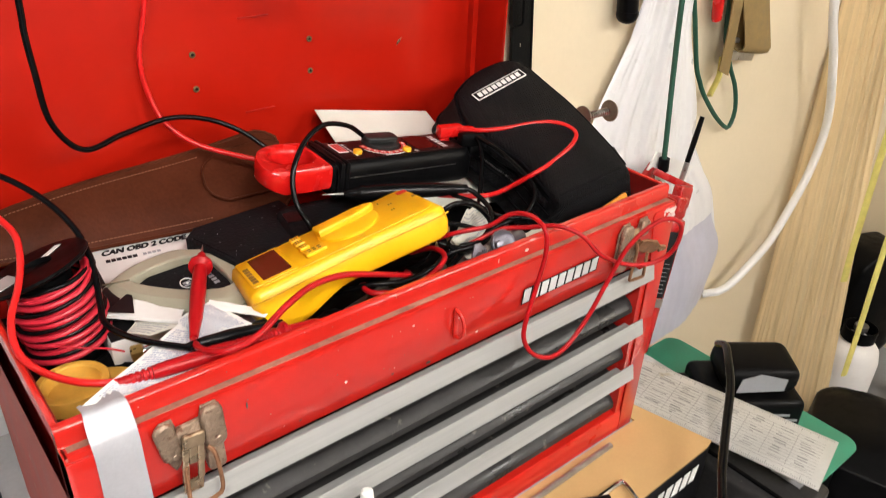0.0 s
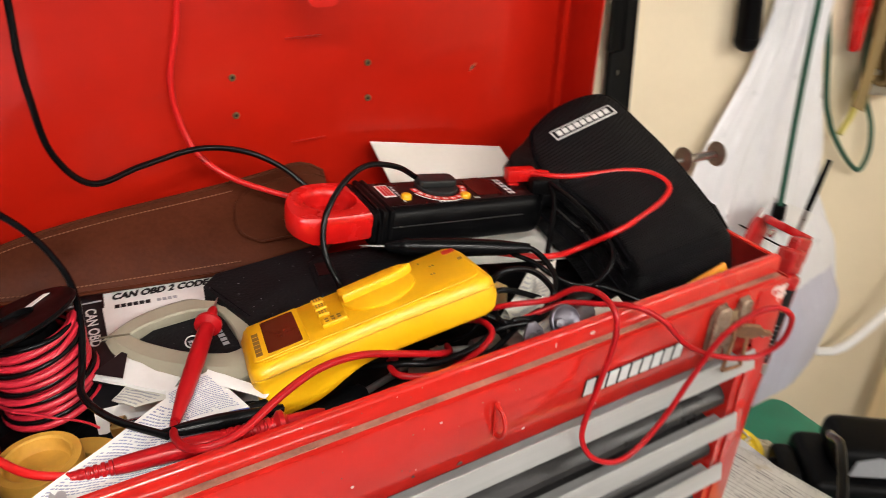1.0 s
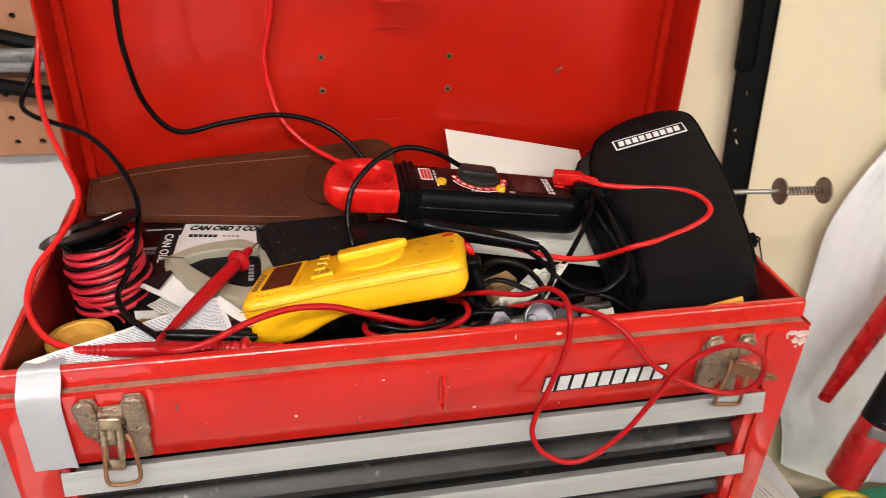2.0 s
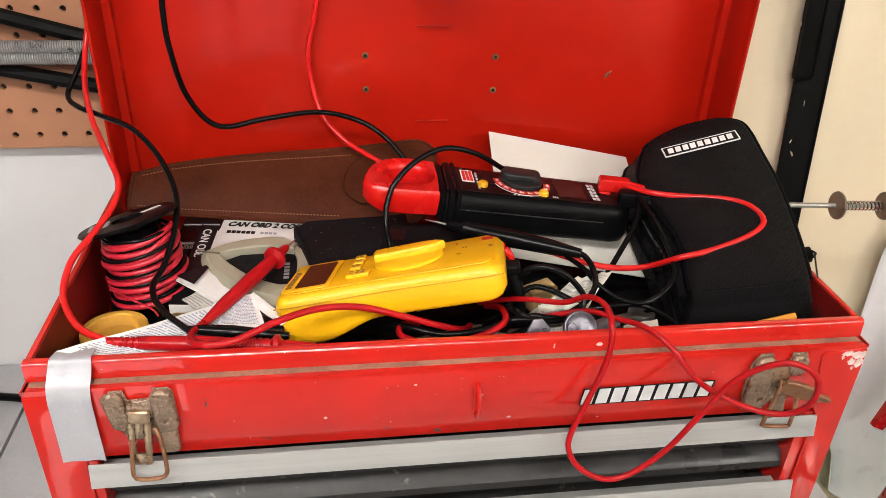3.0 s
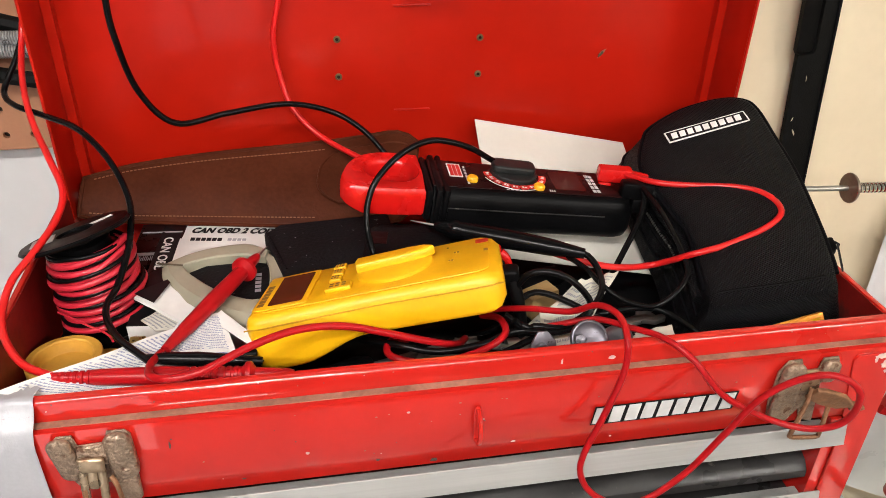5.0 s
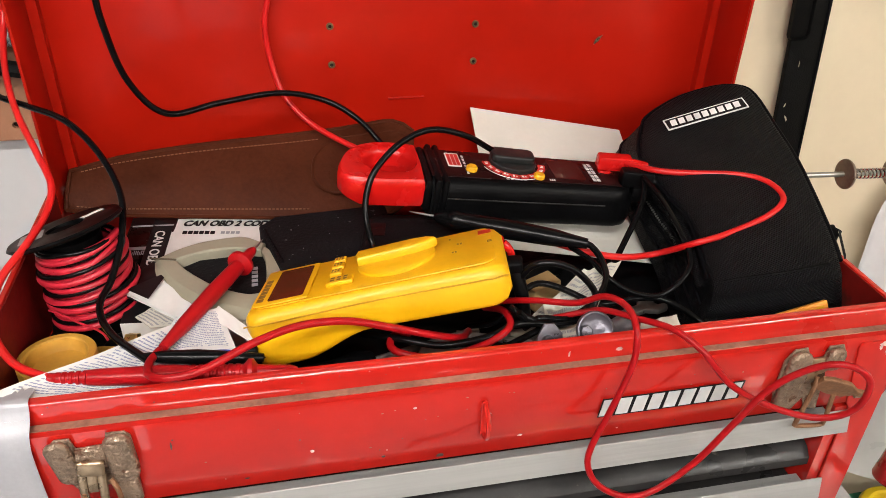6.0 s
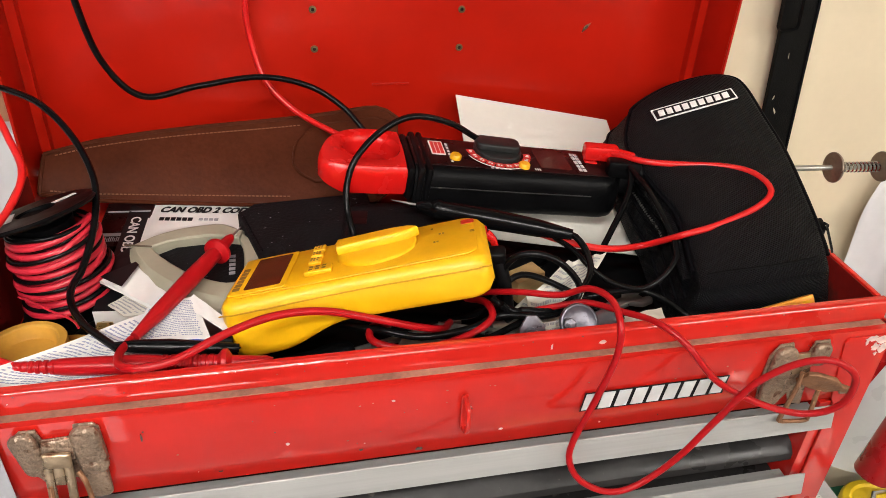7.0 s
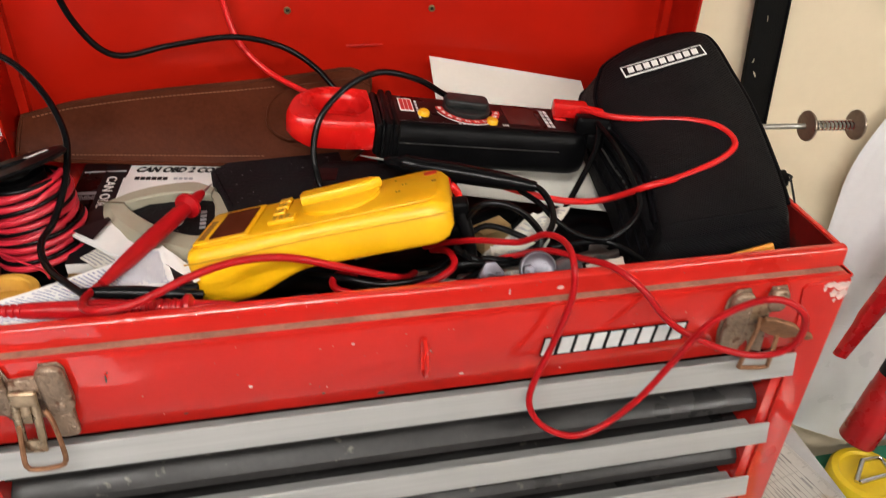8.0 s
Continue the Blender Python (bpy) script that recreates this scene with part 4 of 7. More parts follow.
def pouch_ring(f, z, grow=1.0, pucker=0.0):
    """The pouch's outline at height z, f of the way from its back to its front."""
    p = [Vector((a[0] + (b[0] - a[0]) * f, a[1] + (b[1] - a[1]) * f, 0)) for a, b in zip(BACK, FRONT)]
    out = []
    for k in range(len(p)):
        a, b, c, d = p[k - 1], p[k], p[(k + 1) % len(p)], p[(k + 2) % len(p)]
        for q in range(5):
            t = q / 5
            v = 0.5 * ((2 * b) + (c - a) * t + (2 * a - 5 * b + 4 * c - d) * t * t + (3 * b - a - 3 * c + d) * t ** 3)
            ripple = pucker * math.sin(v.y * 190 + z * 120) * (1 if v.x < -0.03 and -0.11 < v.y < 0.03 else 0.15)
            out.append((v.x * grow + ripple, v.y * (1 - (1 - grow) * 0.5), z))
    return out


def pouch_shell():
    levels = [(0.0, -PT / 2, 0.94, 0), (0.0, -PT / 2 + 0.005, 1.0, 0), (0.25, -0.014, 1.015, 0.001), (0.5, 0.002, 1.01, 0.0018), (0.75, 0.016, 1.005, 0.0018), (0.95, 0.0265, 1.0, 0.0006), (1.0, 0.0312, 0.985, 0), (1.0, 0.0328, 0.95, 0)]
    bm = bmesh.new()
    rings = [[bm.verts.new(p) for p in pouch_ring(*lv)] for lv in levels]
    last = [v.co.copy() for v in rings[-1]]
    mid = Vector((0.010, 0.005, 0))
    for f, lift in ((0.86, 0.30), (0.70, 0.60), (0.52, 0.85), (0.34, 1.0), (0.16, 1.0)):
        rings.append([bm.verts.new((mid.x + (c.x - mid.x) * f, mid.y + (c.y - mid.y) * f, 0.0330 + 0.0035 * lift + 0.0022 * lift * noise.noise(Vector((c.x * f * 30, c.y * f * 22, 4))))) for c in last])
    for a, b in zip(rings, rings[1:]):
        for q in range(len(a)):
            r = (q + 1) % len(a)
            bm.faces.new((a[q], a[r], b[r], b[q]))
    bm.faces.new(rings[0])
    bm.faces.new(rings[-1])
    return bm


part("shell", pouch_shell(), NYLON, pouch, "", 50)
for f, z, grow in ((0.97, 0.0285, 1.012), (0.30, -0.012, 1.025)):
    o = pouch_ring(f, z, grow)
    k = max(range(len(o)), key=lambda q: -o[q][1] - abs(o[q][0] - 0.01))
    o = [p for p in o[k:] + o[:k] if p[1] > -0.104]
    part("piping", tube(o, 0.0019, 7, 0.004, smooth_line=False), PIPING, pouch)


def pouch_side(y0, y1, f, z, right, out=0.001, n=14):
    """A line along one side of the pouch."""
    ring = [Vector(p) for p in pouch_ring(f, z, 1.01) if (p[0] > 0.02) == right]
    pts = []
    for k in range(n + 1):
        y = y0 + (y1 - y0) * k / n
        near = sorted(ring, key=lambda v: abs(v.y - y))[:2]
        span = near[1].y - near[0].y
        x = near[0].x + (near[1].x - near[0].x) * ((y - near[0].y) / span if abs(span) > 1e-6 else 0.0)
        pts.append((x + (out if right else -out), y, z))
    return pts


def teeth(points, gap, size):
    """A row of tiny zip teeth along the line."""
    line, out, last = curve_points(points, 0.0008), [], None
    for q in line:
        if last is None or (q - last).length > gap:
            out.append(moved(block(-size, size, -size * 0.55, size * 0.55, -size, size), Matrix.Translation(q)))
            last = q
    return merge(*out)


pull = part("zip_pull", merge(block(0.0685, 0.0765, -0.066, -0.054, 0.006, 0.017, 0.002), tube([(0.0765, -0.064, 0.012), (0.0800, -0.060, 0.012), (0.0765, -0.056, 0.012)], 0.0012, 6, 0.002)), RUBBER, pouch, "black metal zip slider")
part("tab", tube([(-0.0022, -0.013, 0), (-0.0022, 0.013, 0), (0.0022, 0.013, 0), (0.0022, -0.013, 0), (-0.0022, -0.013, 0)], 0.0008, 6, 0.002, smooth_line=False), KNOB, pull, "slim open dark metal tab", 40, pose(0.0757, -0.074, 0.0130, 0, 78, -12))
part("zip_teeth", teeth(pouch_side(0.030, -0.045, 0.60, 0.007, False), 0.0024, 0.0009), STEEL, pouch, "row of dark metal zip teeth", None)
part("zip_teeth", teeth(pouch_side(0.090, -0.105, 0.45, 0.000, True), 0.0022, 0.0009), PLATED, pouch, "row of dark metal zip teeth", None)
for f, z in ((0.50, 0.002), (0.70, 0.012)):
    part("zip_edge", tube(pouch_side(0.040, -0.110, f, z, False), 0.0014, 6), PIPING, pouch)
part("side_fold", tube([(x - 0.002, y, z + 0.002 * math.sin(y * 90)) for x, y, z in pouch_side(0.020, -0.100, 0.85, 0.021, False, 0.0, 8)], 0.0040, 8), NYLON, pouch, "puckered nylon fold beside the zip")
tag = part("woven_label", prism(rounded(0.0785, 0.0150, 0.0006, 2), 0.0, 0.0006), WHITE_INK, pouch, "white bordered black woven label", None, pose(0.0078, 0.0835, PT / 2 + 0.0045, 0, 0, 8.5))
part("label_field", prism(rounded(0.0755, 0.0122, 0.0004, 2), 0.0007, 0.0009), BLACK_INK, tag, "", None)
for k in range(9):
    x = -0.0345 + k * 0.0077
    part("block", prism([(x, -0.0038), (x + 0.0056, -0.0038), (x + 0.0064, 0.0038), (x + 0.0008, 0.0038)], 0.0010, 0.0013), WHITE_INK, tag, "", None)
part("seam", tube([(x, -0.1060 - 0.0006 * math.sin(90 * x), 0.0336) for x in (-0.034, -0.020, 0.0, 0.020, 0.036, 0.050)], 0.0010, 6), PIPING, pouch)


def lettering(words, size, mat, parent, m, bold=0.0, shear=0.0, depth=0.0001):
    """Raised printed words as a mesh part."""
    cu = bpy.data.curves.new("words", "FONT")
    cu.body, cu.size, cu.offset, cu.shear, cu.extrude = words, size, bold, shear, depth
    tmp = bpy.data.objects.new("words", cu)
    scene.collection.objects.link(tmp)
    bpy.context.view_layer.update()
    me = bpy.data.meshes.new_from_object(tmp.evaluated_get(bpy.context.evaluated_depsgraph_get()))
    bpy.data.objects.remove(tmp)
    me.materials.clear()
    me.materials.append(mat)
    ob = new("print", me)
    ob.parent = parent
    ob.matrix_basis = m
    return ob


# ---- test leads ----
R = 0.0028
cord("red_lead", [
    (0.228, 0.342, 0.62), (0.216, 0.347, 0.531), (0.209, 0.35, 0.499), (0.204, 0.35, 0.475), (0.206, 0.35, 0.444), (0.216, 0.341, 0.409), (0.24, 0.325, 0.385),
    (0.272, 0.3, 0.373), (0.3, 0.28, 0.366)], R, CORD_BRIGHT, "red test lead hanging down inside the open lid")
cord("black_lead", [
    (0.090, 0.255, 0.64), (0.086, 0.25, 0.556), (0.085, 0.25, 0.539), (0.086, 0.25, 0.508), (0.093, 0.265, 0.457), (0.117, 0.274, 0.424), (0.16, 0.295, 0.423),
    (0.212, 0.312, 0.423), (0.254, 0.315, 0.412), (0.283, 0.3, 0.397), (0.303, 0.28, 0.378)], 0.0027, CORD_BLK, "black test lead sagging across the open lid")
cord("red_lead", [
    (-0.012, 0.372, 0.508), (-0.018, 0.36, 0.478), (-0.016, 0.328, 0.449), (-0.002, 0.284, 0.428), (0.020, 0.236, 0.412), (0.034, 0.205, 0.398),
    (0.032, 0.182, 0.386), (0.022, 0.155, 0.376), (0.008, 0.130, 0.364), (0.004, 0.108, 0.350), (0.012, 0.084, 0.344), (0.030, 0.058, 0.342),
    (0.054, 0.044, 0.3395)], R, CORD_BRIGHT, "red test lead draped over the chest side")
cord("black_lead", [
    (-0.019, 0.38, 0.483), (-0.028, 0.36, 0.458), (-0.038, 0.34, 0.435), (-0.025, 0.32, 0.429), (0.003, 0.3, 0.426), (0.038, 0.27, 0.423),
    (0.065, 0.24, 0.406), (0.081, 0.21, 0.383), (0.082, 0.18, 0.362), (0.075, 0.15, 0.342), (0.070, 0.122, 0.338), (0.083, 0.088, 0.338),
    (0.111, 0.054, 0.338)], 0.0027, CORD_BLK, "black test lead arching over the wire spool")
cord("red_lead", [
    (0.117, 0.066, 0.336), (0.1135, 0.046, 0.342), (0.117, 0.026, 0.349), (0.128, 0.018, 0.3515), (0.150, 0.020, 0.353), (0.183, 0.034, 0.3595), (0.213, 0.045, 0.361),
    (0.245, 0.05, 0.357), (0.278, 0.052, 0.345), (0.308, 0.055, 0.332), (0.33, 0.065, 0.319), (0.341, 0.085, 0.308)], R, CORD_RED, "red test lead lying across the yellow meter")
cord("red_lead", [
    (0.295, 0.09, 0.308), (0.279, 0.07, 0.323), (0.278, 0.05, 0.326), (0.306, 0.04, 0.324), (0.341, 0.045, 0.326), (0.364, 0.055, 0.332),
    (0.365, 0.075, 0.332), (0.357, 0.1, 0.318)], R, CORD_RED, "red lead coiled below the yellow meter")
cord("black_lead", [
    (0.259, 0.09, 0.312), (0.283, 0.06, 0.328), (0.312, 0.05, 0.326), (0.346, 0.05, 0.329), (0.371, 0.06, 0.33), (0.395, 0.05, 0.335)], 0.0027, CORD_BLK, "black lead coiled below the yellow meter")
cord("black_lead", [
    (0.403, 0.24, 0.383), (0.392, 0.235, 0.391), (0.366, 0.222, 0.411), (0.334, 0.216, 0.421), (0.306, 0.205, 0.415), (0.283, 0.19, 0.399),
    (0.274, 0.18, 0.38), (0.273, 0.17, 0.364), (0.276, 0.155, 0.35), (0.279, 0.15, 0.336)], 0.0027, CORD_BLK, "black lead arching over the clamp meter")
cord("red_lead", [
    (0.512, 0.222, 0.377), (0.525, 0.205, 0.378), (0.538, 0.19, 0.38), (0.564, 0.182, 0.38), (0.598, 0.164, 0.385), (0.615, 0.146, 0.386),
    (0.619, 0.125, 0.381), (0.602, 0.114, 0.373), (0.566, 0.11, 0.361), (0.535, 0.106, 0.357), (0.514, 0.13, 0.333), (0.478, 0.12, 0.34),
    (0.449, 0.125, 0.345), (0.425, 0.14, 0.347)], R, CORD_BRIGHT, "red lead looping over the nylon pouch")
cord("black_lead", [
    (0.516, 0.22, 0.367), (0.524, 0.195, 0.373), (0.518, 0.175, 0.358), (0.495, 0.15, 0.336), (0.467, 0.12, 0.319), (0.441, 0.09, 0.316),
    (0.411, 0.07, 0.319), (0.384, 0.06, 0.329), (0.372, 0.06, 0.341)], 0.0027, CORD_BLK, "black lead dropping from the clamp meter plug")
cord("black_lead", [
    (0.524, 0.193, 0.374), (0.528, 0.158, 0.368), (0.530, 0.122, 0.356), (0.529, 0.098, 0.344), (0.514, 0.086, 0.332), (0.497, 0.085, 0.323),
    (0.474, 0.09, 0.327), (0.456, 0.1, 0.338), (0.448, 0.115, 0.344), (0.43, 0.14, 0.349)], 0.0023, CORD_BLK, "thin black lead curling beside the pouch")
cord("red_lead", [
    (0.352, 0.105, 0.318), (0.366, 0.082, 0.336), (0.384, 0.062, 0.349), (0.409, 0.045, 0.356), (0.423, 0.03, 0.371), (0.431, 0.01, 0.375), (0.43, -0.01, 0.368), (0.429, -0.014, 0.344),
    (0.42, -0.014, 0.306), (0.409, -0.016, 0.273), (0.407, -0.02, 0.257), (0.416, -0.025, 0.241), (0.436, -0.03, 0.231), (0.457, -0.032, 0.236),
    (0.483, -0.033, 0.261), (0.502, -0.036, 0.298), (0.517, -0.042, 0.335), (0.536, -0.05, 0.357), (0.552, -0.06, 0.366), (0.569, -0.065, 0.354),
    (0.573, -0.06, 0.325), (0.558, -0.05, 0.309), (0.533, -0.035, 0.308), (0.501, -0.025, 0.325), (0.48, -0.014, 0.349), (0.465, 0.005, 0.356),
    (0.451, 0.03, 0.348), (0.432, 0.05, 0.343), (0.408, 0.06, 0.333), (0.385, 0.075, 0.318)], 0.0024, CORD_RED, "red lead looped over the chest front")
cord("black_lead", [
    (0.379, 0.09, 0.346), (0.388, 0.085, 0.364), (0.404, 0.08, 0.368), (0.421, 0.075, 0.361), (0.436, 0.07, 0.342), (0.425, 0.06, 0.331),
    (0.401, 0.055, 0.33), (0.379, 0.06, 0.335), (0.368, 0.07, 0.339)], 0.0027, CORD_BLK, "coil of black lead among the clutter")


cord("black_lead", [
    (0.440, 0.124, 0.357), (0.448, 0.117, 0.356), (0.453, 0.104, 0.350), (0.450, 0.085, 0.344), (0.438, 0.071, 0.338), (0.423, 0.062, 0.334), (0.406, 0.057, 0.332), (0.388, 0.059, 0.334),
    (0.379, 0.064, 0.322)], 0.0027, CORD_BLK, "black lead curling down from the probe's end")


def probe(name, tip, back, mat, label, length_tip=0.016, r=0.0052, guard=True, ribs=True, nose=0.016, flange=0.0092, grip=False, tip_mat=NICKEL):
    """A test probe from its metal tip to the cable end."""
    a, b = Vector(tip), Vector(back)
    d = (b - a).normalized()
    m = axes(a, d, d.orthogonal())
    L = (b - a).length
    t = thing(name, label, "test probe", m)
    part("tip", tube([(0, 0, 0), (length_tip, 0, 0)], 0.0011, 8, 0.02, taper=(0.3, 1, 1)), tip_mat, t, "fine probe point")
    prof = [(0.0028, length_tip - 0.002), (r * 0.72, length_tip + 0.002), (r * 0.88, length_tip + nose - 0.002)]
    if guard:
        prof += [(r * 0.92, length_tip + nose), (flange, length_tip + nose + 0.003), (flange, length_tip + nose + 0.006), (r * 1.02, length_tip + nose + 0.009)]
    if grip:
        for k in range(7):
            x = length_tip + nose + 0.011 + 0.0048 * k
            prof += [(r * 0.98, x), (r * 1.10, x + 0.0006), (r * 1.10, x + 0.0030), (r * 0.98, x + 0.0036)]
    prof += [(r * 1.12, length_tip + nose + (0.046 if grip else 0.018)), (r * 1.2, L * 0.55), (r * 1.0, L * 0.80), (r * 0.9, L * 0.84)]
    part("handle", lathe(prof, 18, "x"), mat, t)
    rel = []
    x0 = L * 0.84
    for k in range(6):
        x = x0 + (L * 0.16) * k / 6
        if not ribs:
            rel.append((r * (0.9 - 0.06 * k), x))
            continue
        deep = 0.66
        rel += [(r * deep, x), (r * (0.88 - 0.04 * k), x + 0.0006), (r * (0.88 - 0.04 * k), x + L * 0.016), (r * deep, x + L * 0.0185)]
    part("strain_relief", lathe(rel, 12, "x"), mat, t)
    return t


probe("red_probe", (0.1875, 0.2050, 0.3335), (0.1170, 0.0660, 0.3350), CORD_RED, "red test probe propped over the papers with its tip up", 0.019, 0.0056, True, False, 0.016, 0.0108, tip_mat=STEEL)
probe("red_probe", (0.211, 0.0300, 0.3350), (0.050, 0.0445, 0.3395), CORD_RED, "red test probe lying along the front rim", 0.004, 0.0056, True, True, 0.024, 0.0092, True)
probe("black_probe", (0.188, 0.0515, 0.3315), (0.106, 0.058, 0.3385), CORD_BLK, "black test probe lying over the printed paper", 0.003, 0.0046, False, False, tip_mat=RUBBER)
probe("black_probe", (0.312, 0.190, 0.3585), (0.449, 0.116, 0.3575), CORD_BLK, "black test probe lying against the clamp meter", 0.024, 0.0072, True, False, 0.012, 0.0085, tip_mat=STEEL)

# plugs at the end of the clamp meter and of the multimeter
pl = thing("banana_plug", "red angled banana plug pushed into the clamp meter", "plug", axes((0.512, 0.222, 0.372), (0.97, -0.2, -0.05), (0.2, 0.97, 0.0)))
part("boot", merge(block(-0.020, 0.012, -0.007, 0.007, -0.004, 0.010, 0.003), block(-0.018, -0.006, -0.006, 0.006, -0.012, -0.004, 0.002)), CLAMP_RED, pl)
part("sleeve", tube([(0.012, 0, 0.003), (0.034, -0.006, 0.003)], 0.0045, 10, 0.01, taper=(1.0, 0.75)), CLAMP_RED, pl)
pl2 = thing("banana_plug", "black angled banana plug pushed into the clamp meter", "plug", axes((0.525, 0.201, 0.367), (0.97, -0.2, -0.05), (0.2, 0.97, 0.0)))
part("boot", merge(block(-0.018, 0.012, -0.008, 0.006, -0.006, 0.010, 0.003), block(-0.006, 0.010, -0.008, 0.006, -0.020, -0.005, 0.003)), RUBBER, pl2)
part("sleeve", tube([(0.010, -0.002, 0.002), (0.020, -0.010, -0.004), (0.020, -0.018, -0.016)], 0.0046, 10, 0.01, taper=(1.0, 0.7)), RUBBER, pl2)
pl3 = thing("banana_plug", "black right-angle plug in the end of the yellow meter", "plug", axes((0.3745, 0.095, 0.3585), (0.95, -0.25, 0.15), (0.25, 0.95, 0.1)))
part("boot", merge(block(-0.010, 0.009, -0.0065, 0.0065, -0.006, 0.007, 0.003, 3)), RUBBER, pl3)
part("sleeve", tube([(0.003, -0.002, -0.004), (0.006, -0.008, -0.018), (0.008, -0.016, -0.036), (0.009, -0.020, -0.046)], 0.0058, 10, 0.006, taper=(1.0, 0.95, 0.8, 0.55)), RUBBER, pl3)
pl4 = thing("banana_plug", "red plug in the end of the yellow meter", "plug", axes((0.3680, 0.121, 0.3675), (0.95, -0.25, 0.15), (0.25, 0.95, 0.1)))
part("boot", block(-0.009, 0.007, -0.0060, 0.0060, -0.010, 0.001, 0.003, 3), CLAMP_RED, pl4)
part("sleeve", tube([(0.006, 0, -0.005), (0.011, -0.002, -0.010), (0.013, -0.004, -0.022)], 0.0040, 10, 0.008, taper=(1.0, 0.8, 0.6)), CLAMP_RED, pl4)

# ---- brown leather sheath against the lid ----
def sheath_fn(u, v):
    bx, by, bz = 0.008 + 0.312 * u, 0.3050 - 0.048 * u, 0.318 - 0.006 * u - 0.001 * math.sin(u * 3.1)
    tx, ty, tz = 0.014 + 0.330 * u, 0.336 + 0.018 * u, 0.3505 + 0.027 * u + 0.003 * math.sin(u * 6)
    pinch = 0.08 * max(0.0, 0.12 - u) / 0.12 + 0.16 * (max(0.0, u - 0.90) / 0.10) ** 2
    f = pinch + (1 - 2 * pinch) * v
    belly = 0.007 * math.sin(math.pi * v) * (0.4 + 0.6 * math.sin(math.pi * u))
    return Vector((bx + (tx - bx) * f, by + (ty - by) * f - belly * 0.8, bz + (tz - bz) * f + belly * 0.5))


sheath = thing("leather_sheath", "long brown stitched leather sheath leaning against the lid", "sheath", pose(0, 0, 0))
part("leather", sheet(sheath_fn, 36, 10, 0.0035), LEATHER, sheath)
def flap_fn(u, v):
    start = 0.70 + 0.07 * abs(2 * v - 1) ** 3
    return sheath_fn(start + (1.0 - start) * u, 0.26 + 0.62 * v) + Vector((0, -0.0045, 0.0030))


part("flap", sheet(flap_fn, 14, 14, 0.0024), LEATHER, sheath)
part("flap_edge", tube([flap_fn(1 - k / 8, 0.0) for k in range(8)] + [flap_fn(0.0, k / 14) for k in range(15)] + [flap_fn(k / 8, 1.0) for k in range(1, 9)], 0.0013, 6, smooth_line=False), LEATHER, sheath)
edge = [sheath_fn(u / 30, 0.0) for u in range(31)] + [sheath_fn(1.0, v / 6) for v in range(1, 7)] + [sheath_fn(1 - u / 30, 1.0) for u in range(1, 31)] + [sheath_fn(0.0, 1 - v / 6) for v in range(1, 6)]
part("rolled_edge", tube(edge + [edge[0]], 0.0021, 7, smooth_line=False), LEATHER, sheath)
for v0 in (0.10, 0.90):
    for k in range(60):
        u = 0.03 + 0.68 * k / 60
        a, b = sheath_fn(u, v0) + Vector((0, -0.0005, 0.0003)), sheath_fn(u + 0.0075, v0) + Vector((0, -0.0005, 0.0003))
        if k == 0:
            st = []
        st.append(tube([a, (a + b) / 2, b], 0.00055, 4, 0.02))
    tagged(part("stitching", merge(*st), STITCH, sheath), kind="stuff")

# ---- white card behind the clamp meter ----
tagged(obj("white_card", sheet(lambda u, v: Vector((0.402 + 0.163 * u - 0.008 * v * (1 - u), 0.350 - 0.012 * u - 0.165 * v, 0.3835 - 0.030 * u - 0.066 * v - 0.006 * math.sin(math.pi * v))), 10, 14, 0.0012), CARD, None, "", 60), "blank cream card leaning between the lid and clamp meter", "card")

# ---- spool of twin wire ----
spool = thing("wire_spool", "black spool wound with red and black twin wire", "wire spool", axes((0.0515, 0.181, 0.2720), (1, 0, 0.08), (0, 1, -0.05)))
part("flange", lathe([(0.010, 0.0), (0.042, 0.0), (0.0425, 0.0015), (0.042, 0.003), (0.010, 0.003)], 40), RUBBER, spool)
part("core", lathe([(0.022, 0.0035), (0.022, 0.093)], 24), RUBBER, spool)
top_fl = part("flange", merge(lathe([(0.016, 0.0), (0.043, 0.0), (0.0445, 0.0018), (0.043, 0.0036), (0.018, 0.0042), (0.015, 0.004), (0.0145, -0.012)], 44)), RUBBER, spool, "glossy dark flange with a hollow hub", 40, pose(-0.0025, 0.002, 0.0950, -11, -11, 0))
part("sticker", merge(block(-0.034, -0.016, -0.012, 0.016, 0.0042, 0.0045)), material("dull_sticker", (0.40, 0.38, 0.38), 0.5), top_fl, "torn grey paper label", 40, pose(0, 0, 0, 0, 0, 15))
part("sticker", block(0.014, 0.032, -0.004, 0.003, 0.0043, 0.0046), PAPER, top_fl, "white paper scrap", 40, pose(0, 0, 0, 0, 0, 40))
rs = random.Random(4)
for colour, shift, thick, layers in ((SPOOL_RED, 0.0, 0.0027, 2), (CORD_BLK, 0.5, 0.0019, 2)):
    for layer in range(layers):
        turns = 8
        pts = []
        ph = rs.uniform(0, 6)
        for k in range(turns * 18 + 1):
            a = 2 * math.pi * k / 18
            h = 0.019 + 0.0084 * (k / 18 + shift) + layer * 0.0022 + 0.0020 * math.sin(a * 0.5 + ph) + 0.0026 * math.sin(a + ph * 2)
            rad = 0.0268 + layer * 0.0034 + 0.0018 * math.sin(a * 0.37 + ph) + 0.0032 * math.sin(math.pi * min(1, h / 0.088))
            pts.append((0.0035 + rad * math.cos(a), rad * math.sin(a), min(max(h, 0.016), 0.0905)))
        part("winding", tube(pts, thick, 7, 0.02), colour, spool, "red insulated wire" if shift == 0 else "black insulated wire", 60)
